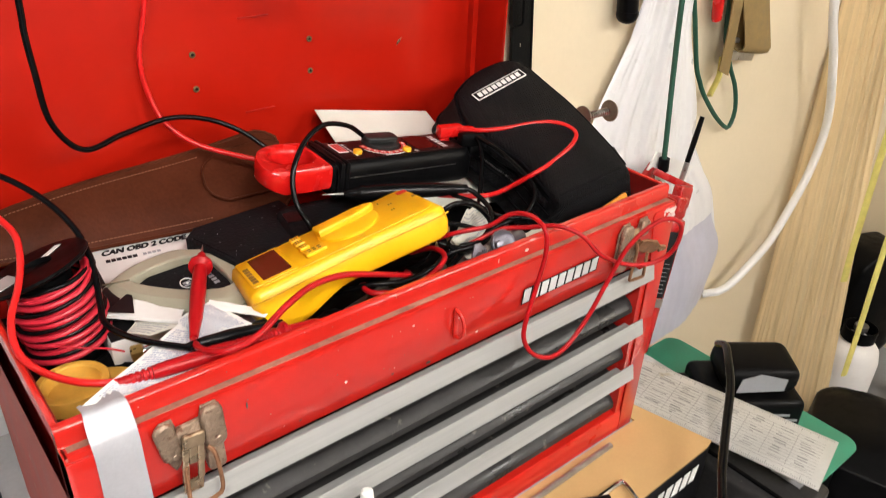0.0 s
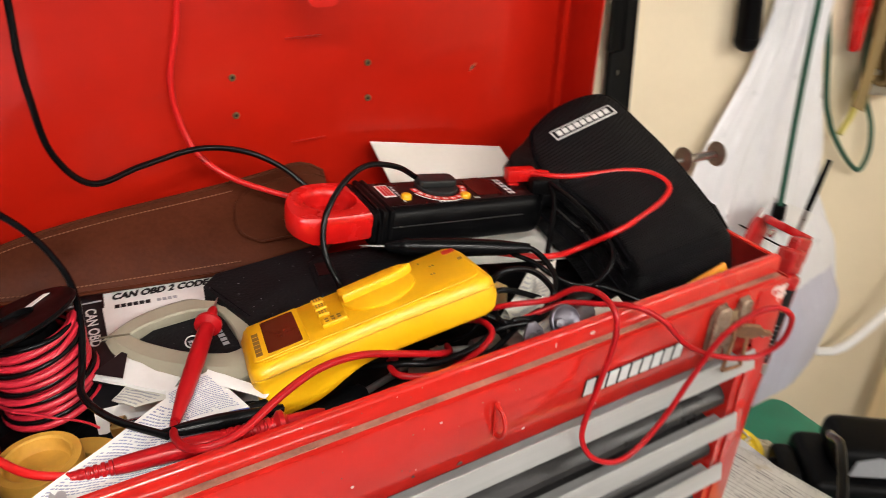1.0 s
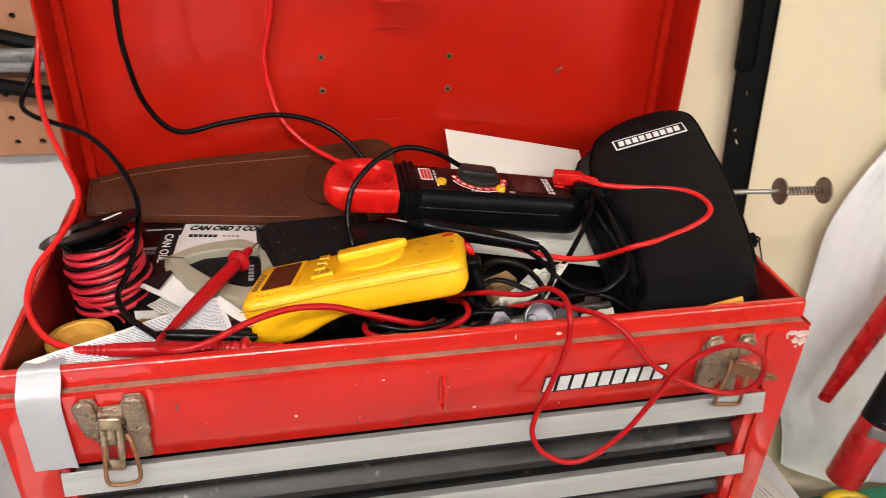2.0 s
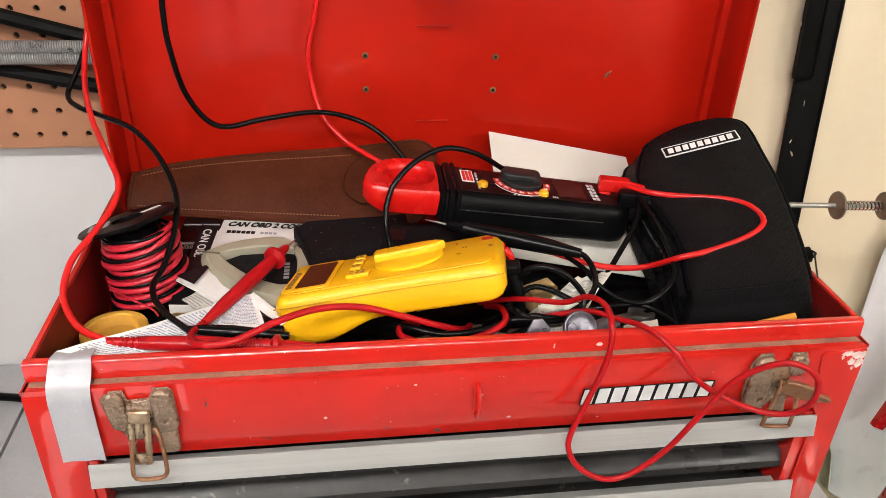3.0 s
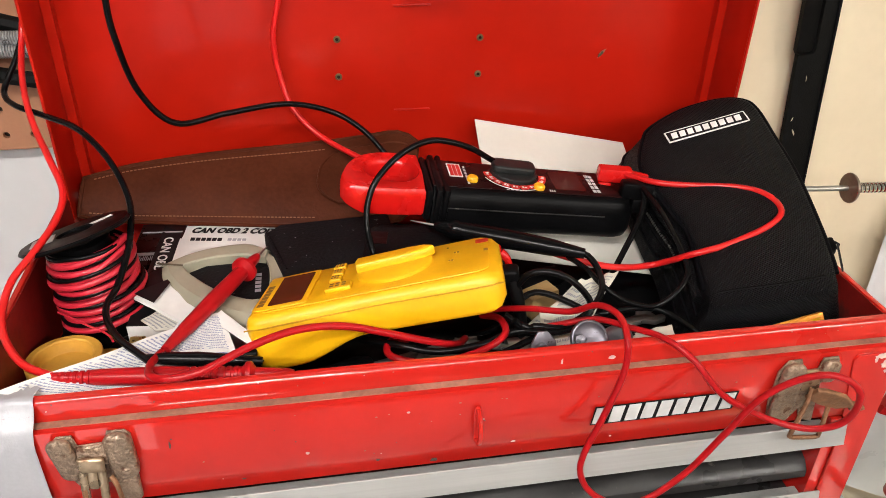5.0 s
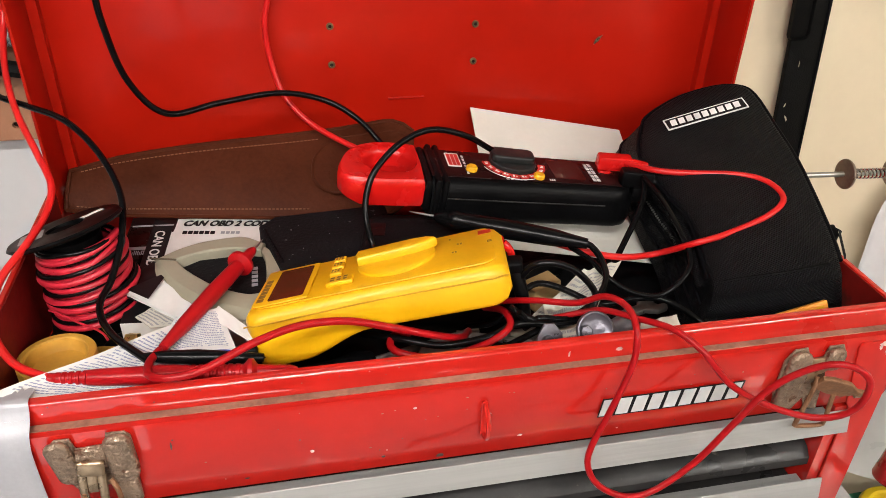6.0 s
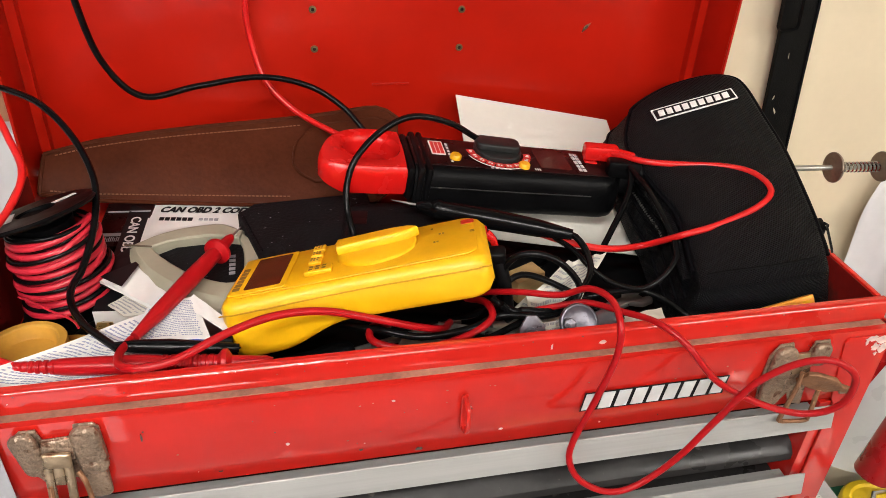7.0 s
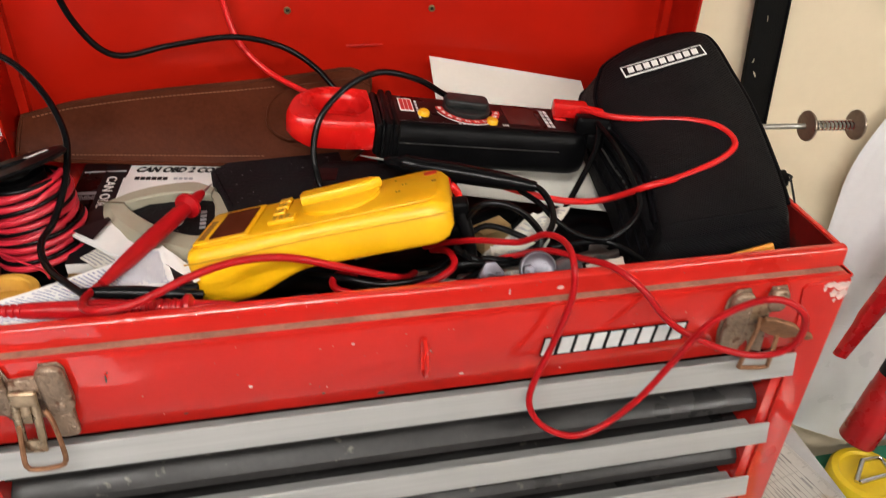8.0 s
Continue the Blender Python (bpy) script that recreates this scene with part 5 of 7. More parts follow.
for k in range(1, 3):
    pts = [(0.0035 + (0.0335 - 0.001 * k) * math.cos(q), (0.0335 - 0.001 * k) * math.sin(q), 0.034 + 0.020 * k + 0.011 * math.sin(1.4 * q + k)) for q in [radians(-150 + 25 * j) for j in range(9)]]
    part("winding", tube(pts, 0.0022, 7, 0.01), SPOOL_RED, spool, "red insulated wire", 60)
part("loose_end", tube([(-0.022, -0.034, 0.048), (-0.008, -0.044, 0.046), (0.002, -0.052, 0.044), (0.014, -0.060, 0.042), (0.022, -0.068, 0.041), (0.027, -0.078, 0.042)], 0.0009, 7), SPOOL_RED, spool, "loose red wire end", 60)

# ---- roll of yellow tape ----
roll = thing("tape_roll", "roll of dusty yellow tape lying flat", "tape roll", axes((0.0345, 0.1130, 0.289), (1, 0, 0.02), (0, 1, -0.04)) @ Matrix.Scale(0.80, 4))
part("tape", lathe([(0.0004, 0.0), (0.0345, 0.0), (0.0352, 0.0015), (0.0352, 0.0165), (0.0345, 0.0180), (0.0285, 0.0185), (0.0268, 0.0170), (0.0258, 0.0075), (0.0240, 0.0056), (0.0004, 0.0050)], 48, "z", True), MASK_TAPE, roll)
roll2 = thing("tape_roll", "second roll of yellow tape beneath the first", "tape roll", axes((0.054, 0.110, 0.2665), (1, 0, 0), (0, 1, 0)))
part("tape", lathe([(0.021, 0.0), (0.038, 0.0), (0.0385, 0.002), (0.0385, 0.013), (0.038, 0.0145), (0.022, 0.0145), (0.021, 0.012)], 44, "z", True), MASK_TAPE, roll2)

# ---- code reader package and its handset ----
pack = thing("reader_package", "white and black printed cardboard package lying in the tray", "package", axes((0.0950, 0.2965, 0.3125), (0.992, -0.085, -0.01), (0.085, 0.992, 0.05)))
part("carton", merge(block(-0.0070, 0.125, -0.155, -0.0050, -0.034, 0.0, 0.001)), PAPER, pack)
part("black_band", prism([(-0.0065, -0.1545), (-0.0065, -0.0055), (0.0115, -0.0055), (0.0115, -0.108), (0.0205, -0.1435), (0.0130, -0.1415), (0.0100, -0.1545)], 0.0001, 0.0005), BLACK_INK, pack, "black printed band", None)
for dx, dz in ((0.0, 0.0), (0.0005, 0.0002), (0.0010, 0.0004)):
    lettering("CAN OBD 2 CODE", 0.0128, BLACK_INK, pack, pose(0.0195 + dx, -0.0185, 0.0006 + dz, 0, 0, -3) @ Matrix.Diagonal((0.76, 0.95, 1, 1)), 0.00020, 0.30)
part("name_bar", moved(merge(*[block(0.0050 * k, 0.0041 + 0.0050 * k, -0.0025, 0.0025, 0.0001, 0.0004) for k in range(6)]), pose(0.0215, -0.0290, 0, 0, 0, -3)), BLACK_INK, pack, "short row of dark print", None)
part("model_bar", moved(merge(*[block(0.0045 * k, 0.0035 + 0.0045 * k, -0.0019, 0.0019, 0.0001, 0.0004) for k in range(4)]), pose(0.0560, -0.0308, 0, 0, 0, -3)), GREY_INK, pack, "", None)
lettering("EOBD", 0.0062, WHITE_INK, pack, pose(0.0030, -0.094, 0.0008, 0, 0, -106), 0.0001)
lettering("CAN OBD", 0.0118, WHITE_INK, pack, pose(-0.0018, -0.026, 0.0008, 0, 0, -90), 0.0002)
part("grey_print", merge(*[block(0.020, 0.05, -0.085 - 0.006 * k, -0.0815 - 0.006 * k, 0.0001, 0.0004) for k in range(4)]), GREY_INK, pack, "", None)


def smooth_outline(points, step=0.005):
    return [(q.x, q.y) for q in curve_points([(x, y, 0) for x, y in points], step)]


def moulded_bar(outer, inner, z0, z1):
    """A moulded bar between two outlines: a flat top that slopes away to a lower outer band."""
    far, near = smooth_outline(outer), smooth_outline(inner)
    n = 16
    far = [far[round(k * (len(far) - 1) / n)] for k in range(n + 1)]
    near = [near[round(k * (len(near) - 1) / n)] for k in range(n + 1)]
    rows = [(0.0, z0), (0.0, z1 - 0.0062), (0.035, z1 - 0.0046), (0.30, z1 - 0.0008), (0.36, z1), (0.93, z1), (1.0, z1 - 0.0012), (1.0, z0)]
    bm = bmesh.new()
    rings = [[bm.verts.new((a[0] + (b[0] - a[0]) * f, a[1] + (b[1] - a[1]) * f, z)) for f, z in rows] for a, b in zip(far, near)]
    for a, b in zip(rings, rings[1:]):
        for k in range(len(rows)):
            j = (k + 1) % len(rows)
            bm.faces.new((a[k], a[j], b[j], b[k]))
    bm.faces.new(rings[0])
    bm.faces.new(rings[-1][::-1])
    bmesh.ops.recalc_face_normals(bm, faces=bm.faces)
    return bm


reader = thing("clamp_jaw", "grey-beige plastic six-sided jaw over a dark printed panel", "clamp jaw", pose(0.0935, 0.2045, 0.3142, 0, -3, 0))
part("arm", moulded_bar([(-0.001, 0.0068), (0.014, 0.0180), (0.032, 0.0275), (0.055, 0.0315), (0.077, 0.0300), (0.096, 0.0130)], [(0.0215, -0.0015), (0.030, 0.0020), (0.042, 0.0050), (0.058, 0.0060), (0.072, 0.0045), (0.092, -0.0030)], -0.0085, 0.0068), BEIGE, reader, "", 25)
part("arm", moulded_bar([(0.0010, 0.0040), (0.0045, -0.0130), (0.016, -0.0370), (0.032, -0.0575), (0.058, -0.0820), (0.083, -0.0960), (0.097, -0.0930)], [(0.0230, -0.0035), (0.0300, -0.0165), (0.051, -0.0425), (0.067, -0.0560), (0.083, -0.0650), (0.093, -0.0640)], -0.0095, 0.0066), BEIGE, reader, "", 25)
part("arm", moulded_bar([(0.0955, 0.0125), (0.1090, -0.010), (0.1140, -0.036), (0.1100, -0.066), (0.0975, -0.0925)], [(0.0925, -0.0032), (0.0950, -0.014), (0.0960, -0.036), (0.0950, -0.050), (0.0935, -0.0635)], -0.0095, 0.0040), BEIGE, reader, "", 25)
part("joint", tube([(0.0000, 0.0052, 0.0070), (0.0220, -0.0025, 0.0071)], 0.0008, 6, 0.01), material("brown_joint", (0.10, 0.075, 0.045), 0.7), reader, "dark brown joint line")
panel_face = part("inset_face", prism([(0.022, -0.006), (0.040, 0.004), (0.094, 0.003), (0.096, -0.066), (0.078, -0.064), (0.048, -0.041)], -0.0090, -0.0008), BLK_LEATHER, reader, "dark printed panel between the arms")
part("emblem", moved(merge(tube([(0.0060 * math.cos(radians(20 * k)), 0.0085 * math.sin(radians(20 * k)), 0) for k in range(19)], 0.0006, 5, 0.004), block(-0.001, 0.001, -0.001, 0.001, -0.0003, 0.0003)), pose(0.0640, -0.0290, -0.0003)), WHITE_INK, panel_face, "grey ring emblem")
part("grey_print", merge(*[block(0.0605, 0.0675, -0.0335 + 0.0045 * k, -0.0305 + 0.0045 * k, -0.0006, -0.0003) for k in range(2)], *[block(0.0835, 0.0885, -0.046 + 0.006 * k, -0.042 + 0.006 * k, -0.0006, -0.0003) for k in range(5)]), GREY_INK, panel_face, "", None)

# papers, leaflet and folded sheets
def paper(name, corners, label, sag=0.004, lines=0, mat=PAPER, ink=GREY_INK, seed=1, thick=0.0004, category="paper"):
    a, b, c, d = (Vector(q) for q in corners)
    rnd = random.Random(seed)
    w1, w2 = rnd.uniform(3, 7), rnd.uniform(0, 6)

    def fn(u, v):
        p = a * (1 - u) * (1 - v) + b * u * (1 - v) + c * u * v + d * (1 - u) * v
        return p + Vector((0, 0, sag * math.sin(w1 * u + w2) * math.sin(2.2 * v + 0.6) + 0.25 * sag * math.sin(17 * u + 9 * v)))
    t = thing(name, label, category, pose(0, 0, 0))
    part("leaf", sheet(fn, 18, 12, thick), mat, t)
    if lines:
        rows = []
        for k in range(lines):
            v = 0.08 + 0.86 * k / lines
            u = 0.06
            while u < 0.90:
                w = rnd.uniform(0.010, 0.036)
                if rnd.random() < 0.92:
                    rows.append(sheet(lambda s, q, u=u, w=w, v=v: fn(u + w * s, v + 0.36 / lines * q) + Vector((0, 0, 0.0005)), 2, 1, 0.0001))
                u += w + 0.008
        tagged(part("fine_print", merge(*rows), ink, t, "rows of tiny grey print", None), kind="stuff")
    return t


BLUE_GREY = material("blue_grey_ink", (0.30, 0.32, 0.45), 0.7)
paper("printed_sheet", [(0.022, 0.024, 0.3485), (0.104, 0.024, 0.3270), (0.158, 0.066, 0.328), (0.120, 0.104, 0.328)], "crumpled white sheet with tiny grey print over the front edge", 0.0022, 30, PAPER, BLUE_GREY, 3)
paper("printed_sheet", [(0.112, 0.074, 0.328), (0.168, 0.066, 0.3300), (0.154, 0.117, 0.3305), (0.122, 0.112, 0.328)], "folded white leaflet covered in fine print", 0.0012, 20, PAPER, BLUE_GREY, 5)
paper("folded_card", [(0.146, 0.108, 0.330), (0.180, 0.068, 0.3315), (0.186, 0.072, 0.3325), (0.154, 0.118, 0.3315)], "turned up white fold of the leaflet", 0.0008, 0, PAPER, GREY_INK, 6, 0.0008)
flap = paper("folded_card", [(0.080, 0.163, 0.3195), (0.127, 0.120, 0.3195), (0.140, 0.140, 0.3185), (0.106, 0.184, 0.3180)], "white folded card poking out beside the spool", 0.0010, 0, PAPER, GREY_INK, 7, 0.0030)
part("black_print", sheet(lambda u, v: Vector((0.0805 + 0.0185 * u + (0.0245 - 0.0155 * u) * v, 0.1635 - 0.0170 * u + (0.0185 + 0.0115 * u) * v, 0.3232 + 0.0006 * u - 0.0012 * v)), 6, 6, 0.0002), BLACK_INK, flap, "black printed corner", None)
paper("folded_card", [(0.088, 0.140, 0.3125), (0.101, 0.124, 0.313), (0.128, 0.120, 0.3145), (0.100, 0.150, 0.3135)], "yellowed leaflet corner with dark print under the card", 0.0008, 5, PAPER_DIM, GREY_INK, 8, 0.0010)
flap = thing("carton_flap", "black printed carton flap beside the spool", "carton flap", axes((0.0935, 0.186, 0.3165), (0.62, 0.78, 0.02), (-0.78, 0.62, 0.05)))
part("flap", block(-0.026, 0.026, -0.014, 0.014, -0.0012, 0.0, 0.0003), BLACK_INK, flap)
lettering("EOBD", 0.0085, WHITE_INK, flap, pose(-0.010, -0.011, 0.0003), 0.0002)
paper("paper_scrap", [(0.390, 0.084, 0.316), (0.443, 0.079, 0.320), (0.478, 0.118, 0.336), (0.444, 0.114, 0.336)], "crumpled scrap of printed white paper", 0.005, 9, PAPER_DIM, GREY_INK, 11)
paper("paper_scrap", [(0.438, 0.034, 0.322), (0.492, 0.030, 0.326), (0.498, 0.054, 0.327), (0.460, 0.054, 0.322)], "pale paper scrap by the pouch", 0.002, 0, PAPER_DIM, GREY_INK, 12)
paper("paper_scrap", [(0.395, 0.045, 0.318), (0.432, 0.050, 0.318), (0.446, 0.085, 0.326), (0.402, 0.090, 0.324)], "torn white slip with dark print", 0.004, 5, PAPER_DIM, GREY_INK, 13)
paper("paper_scrap", [(0.335, 0.022, 0.316), (0.385, 0.020, 0.318), (0.388, 0.042, 0.322), (0.340, 0.042, 0.320)], "pale slip of paper along the front rim", 0.002, 8, PAPER_DIM, GREY_INK, 14)

# dusty black cases
wal = thing("black_wallet", "dusty black leather wallet lying flat", "wallet", pose(0.240, 0.2100, 0.319))
part("cover", prism([(-0.056, 0.027), (-0.042, 0.042), (0.060, 0.050), (0.064, -0.046), (-0.036, -0.050), (-0.039, -0.042)], -0.010, 0.0095, 0.0022, 3), BLK_LEATHER, wal)
part("flap_edge", tube([(-0.051, 0.020, 0.0098), (-0.036, -0.036, 0.0098)], 0.0007, 6, 0.02), PIPING, wal)
rd = random.Random(21)
specks = []
for k in range(15):
    x, y, r = rd.uniform(-0.045, 0.056), rd.uniform(-0.040, 0.040), rd.uniform(0.00025, 0.0006) * (1.6 if k % 9 == 0 else 1)
    specks.append(prism([(x + r * math.cos(a) * rd.uniform(0.5, 1.3), y + r * math.sin(a) * rd.uniform(0.5, 1.3)) for a in (0, 1.2, 2.5, 3.8, 5.0)], 0.0096, 0.0098))
tagged(part("dust_flake", merge(*specks), GREY_INK, wal, "scattered pale dust and lint", None), kind="stuff")
case = thing("black_case", "small black padded case beside the clamp meter", "case", axes((0.3330, 0.189, 0.321), (0.97, -0.2, 0.02), (0.2, 0.97, 0.02)))
part("cover", prism(rounded(0.126, 0.075, 0.018), -0.020, 0.014, 0.008, 3), BLK_LEATHER, case)
part("maroon_tag", merge(block(-0.058, -0.042, -0.004, 0.016, 0.0142, 0.0150), block(-0.056, -0.044, 0.006, 0.008, 0.0151, 0.0154)), MAROON, case, "small maroon woven tag")
box3 = thing("small_box", "small dark red printed carton behind the spool", "box", axes((0.094, 0.262, 0.300), (0.98, -0.1, 0.02), (0.1, 0.98, 0.1)))
part("carton", block(-0.030, 0.012, -0.030, 0.034, -0.03, 0.010, 0.001), MAROON, box3)
tagged(part("scale_print", merge(*[block(-0.026 + 0.0016 * k, -0.0253 + 0.0016 * k, -0.024, -0.018 - 0.002 * (k % 4 == 0), 0.0102, 0.0105) for k in range(22)], block(-0.027, 0.010, -0.0165, -0.0125, 0.0102, 0.0105), block(-0.027, 0.010, 0.018, 0.020, 0.0102, 0.0105)), GREY_INK, box3, "grey printed scale"), kind="stuff")

# chrome and steel oddments along the front
ch = thing("metal_disc", "round dished chrome escutcheon lying among the clutter", "escutcheon", axes((0.4230, 0.036, 0.3365), (0.95, 0.06, 0.25), (-0.24, 0.62, 0.75)) @ Matrix.Scale(0.86, 4))
part("disc", lathe([(0.0150, -0.0035), (0.0162, -0.0020), (0.0162, 0.0005), (0.0152, 0.0020), (0.0142, 0.0022), (0.0125, 0.0008), (0.0075, 0.0000), (0.0, -0.0002)], 40), PLATED, ch)
part("nut", moved(lathe([(0.0052, 0.0), (0.0056, 0.0006), (0.0056, 0.0050), (0.0048, 0.0058), (0.0, 0.0058)], 6), pose(-0.0085, 0.0015, 0.0006)), PLATED, ch, "hexagonal nut")
part("stub", lathe([(0.0062, -0.016), (0.0070, -0.014), (0.0070, -0.0037)], 20), PLATED, ch)
ch2 = thing("chrome_socket", "chrome socket lying behind the front rim", "socket", axes((0.446, 0.044, 0.327), (0.9, 0.4, 0.1), (-0.4, 0.9, 0.1)))
part("barrel", lathe([(0.006, -0.012), (0.0088, -0.012), (0.0095, -0.010), (0.0095, 0.010), (0.0088, 0.012), (0.0065, 0.012), (0.006, 0.002)], 24, "x"), PLATED, ch2)
wing = thing("steel_wing", "grey steel wing nut half standing on edge", "wing nut", axes((0.3845, 0.030, 0.3365), (0.9, 0.1, 0.2), (0.0, 0.35, 0.93)))
part("wing", prism([(-0.012, -0.010), (0.010, -0.010), (0.012, 0.002), (0.008, 0.011), (0.001, 0.013), (-0.006, 0.006)], -0.0012, 0.0012, 0.0005), PLATED, wing)
part("hub", lathe([(0.0045, -0.005), (0.0050, -0.004), (0.0050, 0.004), (0.0045, 0.005)], 16), PLATED, wing)
brs = thing("brass_fitting", "small brass hose fitting by the tape roll", "fitting", axes((0.088, 0.118, 0.305), (0.9, -0.3, 0.1), (0.3, 0.9, 0)))
part("nut", lathe([(0.006, -0.005), (0.0075, -0.004), (0.0075, 0.004), (0.006, 0.005)], 6, "x"), BRASS, brs)
part("stem", lathe([(0.004, 0.005), (0.004, 0.014), (0.0046, 0.015), (0.0046, 0.018), (0.003, 0.019)], 16, "x"), CHROME, brs)
wd = thing("wood_block", "small pale wooden block among the leads", "wood block", axes((0.420, 0.132, 0.308), (0.93, 0.35, 0.08), (-0.35, 0.93, 0)))
part("block", block(-0.020, 0.008, -0.010, 0.008, -0.012, 0.010, 0.0012), WOOD_PIECE, wd)
og = thing("orange_packet", "orange card packet standing behind the front rim", "packet", axes((0.594, 0.032, 0.3245), (0.97, 0.05, 0.17), (-0.1, 0.5, 0.85)))
part("card", block(-0.030, 0.022, -0.03, 0.012, -0.0022, 0.0022, 0.0006), ORANGE, og)
part("print", merge(block(-0.022, 0.008, 0.004, 0.0085, 0.0023, 0.0026), block(0.012, 0.018, -0.004, 0.009, 0.0023, 0.0026)), YEL_BTN, og)
pen = thing("blue_pen", "blue and silver ballpoint pen under the leads", "pen", axes((0.149, 0.0685, 0.3255), (0.97, 0.05, -0.06), (-0.05, 0.97, 0)))
part("barrel", lathe([(0.001, -0.006), (0.0030, -0.004), (0.0034, 0.0185), (0.0030, 0.019)], 14, "x"), BLUE, pen)
part("cap", lathe([(0.0036, 0.0195), (0.0040, 0.021), (0.0040, 0.032), (0.003, 0.033)], 14, "x"), RUBBER, pen)

# ---- tools and hardware heaped on the tray floor ----
def screwdriver(m, mat, label):
    t = thing("screwdriver", label, "screwdriver", m, group="tools heaped in the tray")
    part("handle", lathe([(0.006, 0.0), (0.010, 0.004), (0.0115, 0.02), (0.010, 0.05), (0.0115, 0.066), (0.0085, 0.078), (0.006, 0.080)], 10, "x"), mat, t)
    part("shaft", tube([(0.080, 0, 0), (0.170, 0, 0)], 0.003, 8, 0.1), STEEL, t)


screwdriver(pose(0.19, 0.075, 0.279, 0, -3, 12), RUBBER, "black handled screwdriver under the yellow meter")
screwdriver(pose(0.46, 0.205, 0.279, 0, -2, 200), RUBBER, "black handled screwdriver under the clamp meter")
screwdriver(pose(0.50, 0.060, 0.279, 0, -4, 165), RUBBER, "black handled screwdriver by the pouch")
screwdriver(pose(0.02, 0.255, 0.279, 0, -2, -8), RUBBER, "black handled screwdriver under the sheath")
soc = thing("socket", "steel socket on the tray floor", "socket", pose(0, 0, 0), group="loose sockets in the tray")
part("barrel", lathe([(0.005, -0.013), (0.0085, -0.013), (0.0092, -0.011), (0.0092, 0.011), (0.0085, 0.013), (0.006, 0.013), (0.0055, 0.003)], 20, "x"), STEEL, soc)
soc.matrix_basis = pose(0.40, 0.070, 0.2745, 0, 0, 30)
rs = random.Random(9)
for x, y, z, a in ((0.372, 0.045, 0.276, 80), (0.448, 0.055, 0.279, 10), (0.462, 0.085, 0.2755, 120), (0.43, 0.105, 0.2755, 50), (0.355, 0.028, 0.2755, 20), (0.485, 0.04, 0.277, 70), (0.415, 0.030, 0.292, 160), (0.395, 0.105, 0.276, 0)):
    copy_thing(soc, pose(x, y, z, 0, 0, a))
wr = thing("spanner", "dull steel open ended spanner in the tray", "spanner", pose(0, 0, 0), group="loose spanners in the tray")
part("shank", merge(prism([(-0.05, -0.005), (0.05, -0.005), (0.058, -0.012), (0.070, -0.012), (0.076, -0.006), (0.066, -0.004), (0.066, 0.005), (0.077, 0.006), (0.070, 0.013), (0.058, 0.012), (0.05, 0.005), (-0.05, 0.005), (-0.058, 0.010), (-0.068, 0.009), (-0.072, 0.0), (-0.068, -0.009), (-0.058, -0.010)], -0.0025, 0.0025, 0.0012)), STEEL, wr)
wr.matrix_basis = pose(0.33, 0.040, 0.284, 4, 6, 12)
copy_thing(wr, pose(0.37, 0.062, 0.300, 10, -4, -14))
copy_thing(wr, pose(0.455, 0.090, 0.296, -6, 6, 24))
copy_thing(wr, pose(0.24, 0.045, 0.279, 2, 2, -8))
copy_thing(wr, pose(0.30, 0.245, 0.300, 8, 2, 20))
# added black sheet filling the bottom, in place of the shade there
tagged(obj("tray_shade_sheet", sheet(lambda u, v: Vector((0.010 + 0.640 * u, 0.0195 + 0.270 * v, 0.2745 + 0.012 * noise.noise(Vector((u * 9, v * 5, 2))) + 0.010 * noise.noise(Vector((u * 23, v * 11, 5))))), 70, 34, 0.002), RUBBER, None, "", 60), "added crumpled black sheet standing in for the shade under the tools", "cloth")
for k, (a, b, c) in enumerate((((0.36, 0.05, 0.318), (0.43, 0.075, 0.322), (0.475, 0.05, 0.318)), ((0.375, 0.03, 0.322), (0.405, 0.028, 0.332), (0.45, 0.045, 0.316)), ((0.45, 0.09, 0.316), (0.50, 0.085, 0.320), (0.53, 0.05, 0.312)), ((0.365, 0.085, 0.316), (0.40, 0.100, 0.336), (0.45, 0.085, 0.318)), ((0.25, 0.06, 0.300), (0.31, 0.045, 0.316), (0.36, 0.06, 0.300)), ((0.24, 0.045, 0.302), (0.30, 0.033, 0.312), (0.39, 0.036, 0.312)))):
    cord("black_lead", [tuple(Vector(a) - Vector((0.02, -0.02, 0.02))), a, b, c, tuple(Vector(c) + Vector((0.02, 0.02, -0.02)))], 0.0026, CORD_BLK, "short run of black lead in the tangle")

# ---- on and beside the bench ----
board = thing("cardboard_carton", "flat cardboard carton with a black printed side beside the chest", "carton", pose(0, 0, 0))
part("top", prism([(0.44, -0.098), (0.700, -0.094), (0.742, -0.085), (0.745, 0.09), (0.664, 0.09), (0.664, -0.004), (0.44, -0.004)], 0.0004, 0.0030), PLY, board, "plain tan cardboard top")
part("printed_side", moved(block(0.0, 0.265, 0.0, 0.004, -0.13, 0.0002), pose(0.44, -0.0985, 0, 0, 0, 0.9)), BLACK_INK, board, "glossy black printed side")
for k in range(5):
    part("letter_bar", moved(prism([(0.150 + 0.018 * k, -0.036), (0.163 + 0.018 * k, -0.036), (0.167 + 0.018 * k, -0.012), (0.154 + 0.018 * k, -0.012)], 0.0001, 0.0006), Matrix.Translation((0.44, -0.0986, 0)) @ Matrix(((1, 0, 0, 0), (0, 0, -1, 0), (0, 1, 0, 0), (0, 0, 0, 1)))), WHITE_INK, board, "white slanted print block", None)
part("foot", moved(block(0.01, 0.25, 0.006, 0.045, -0.13, -0.037), pose(0.44, -0.0985, 0, 0, 0, 0.9)), PLY, board)
box2 = thing("tool_case", "tall black moulded tool case standing before the bench", "case", pose(0.755, -0.135, -0.898))
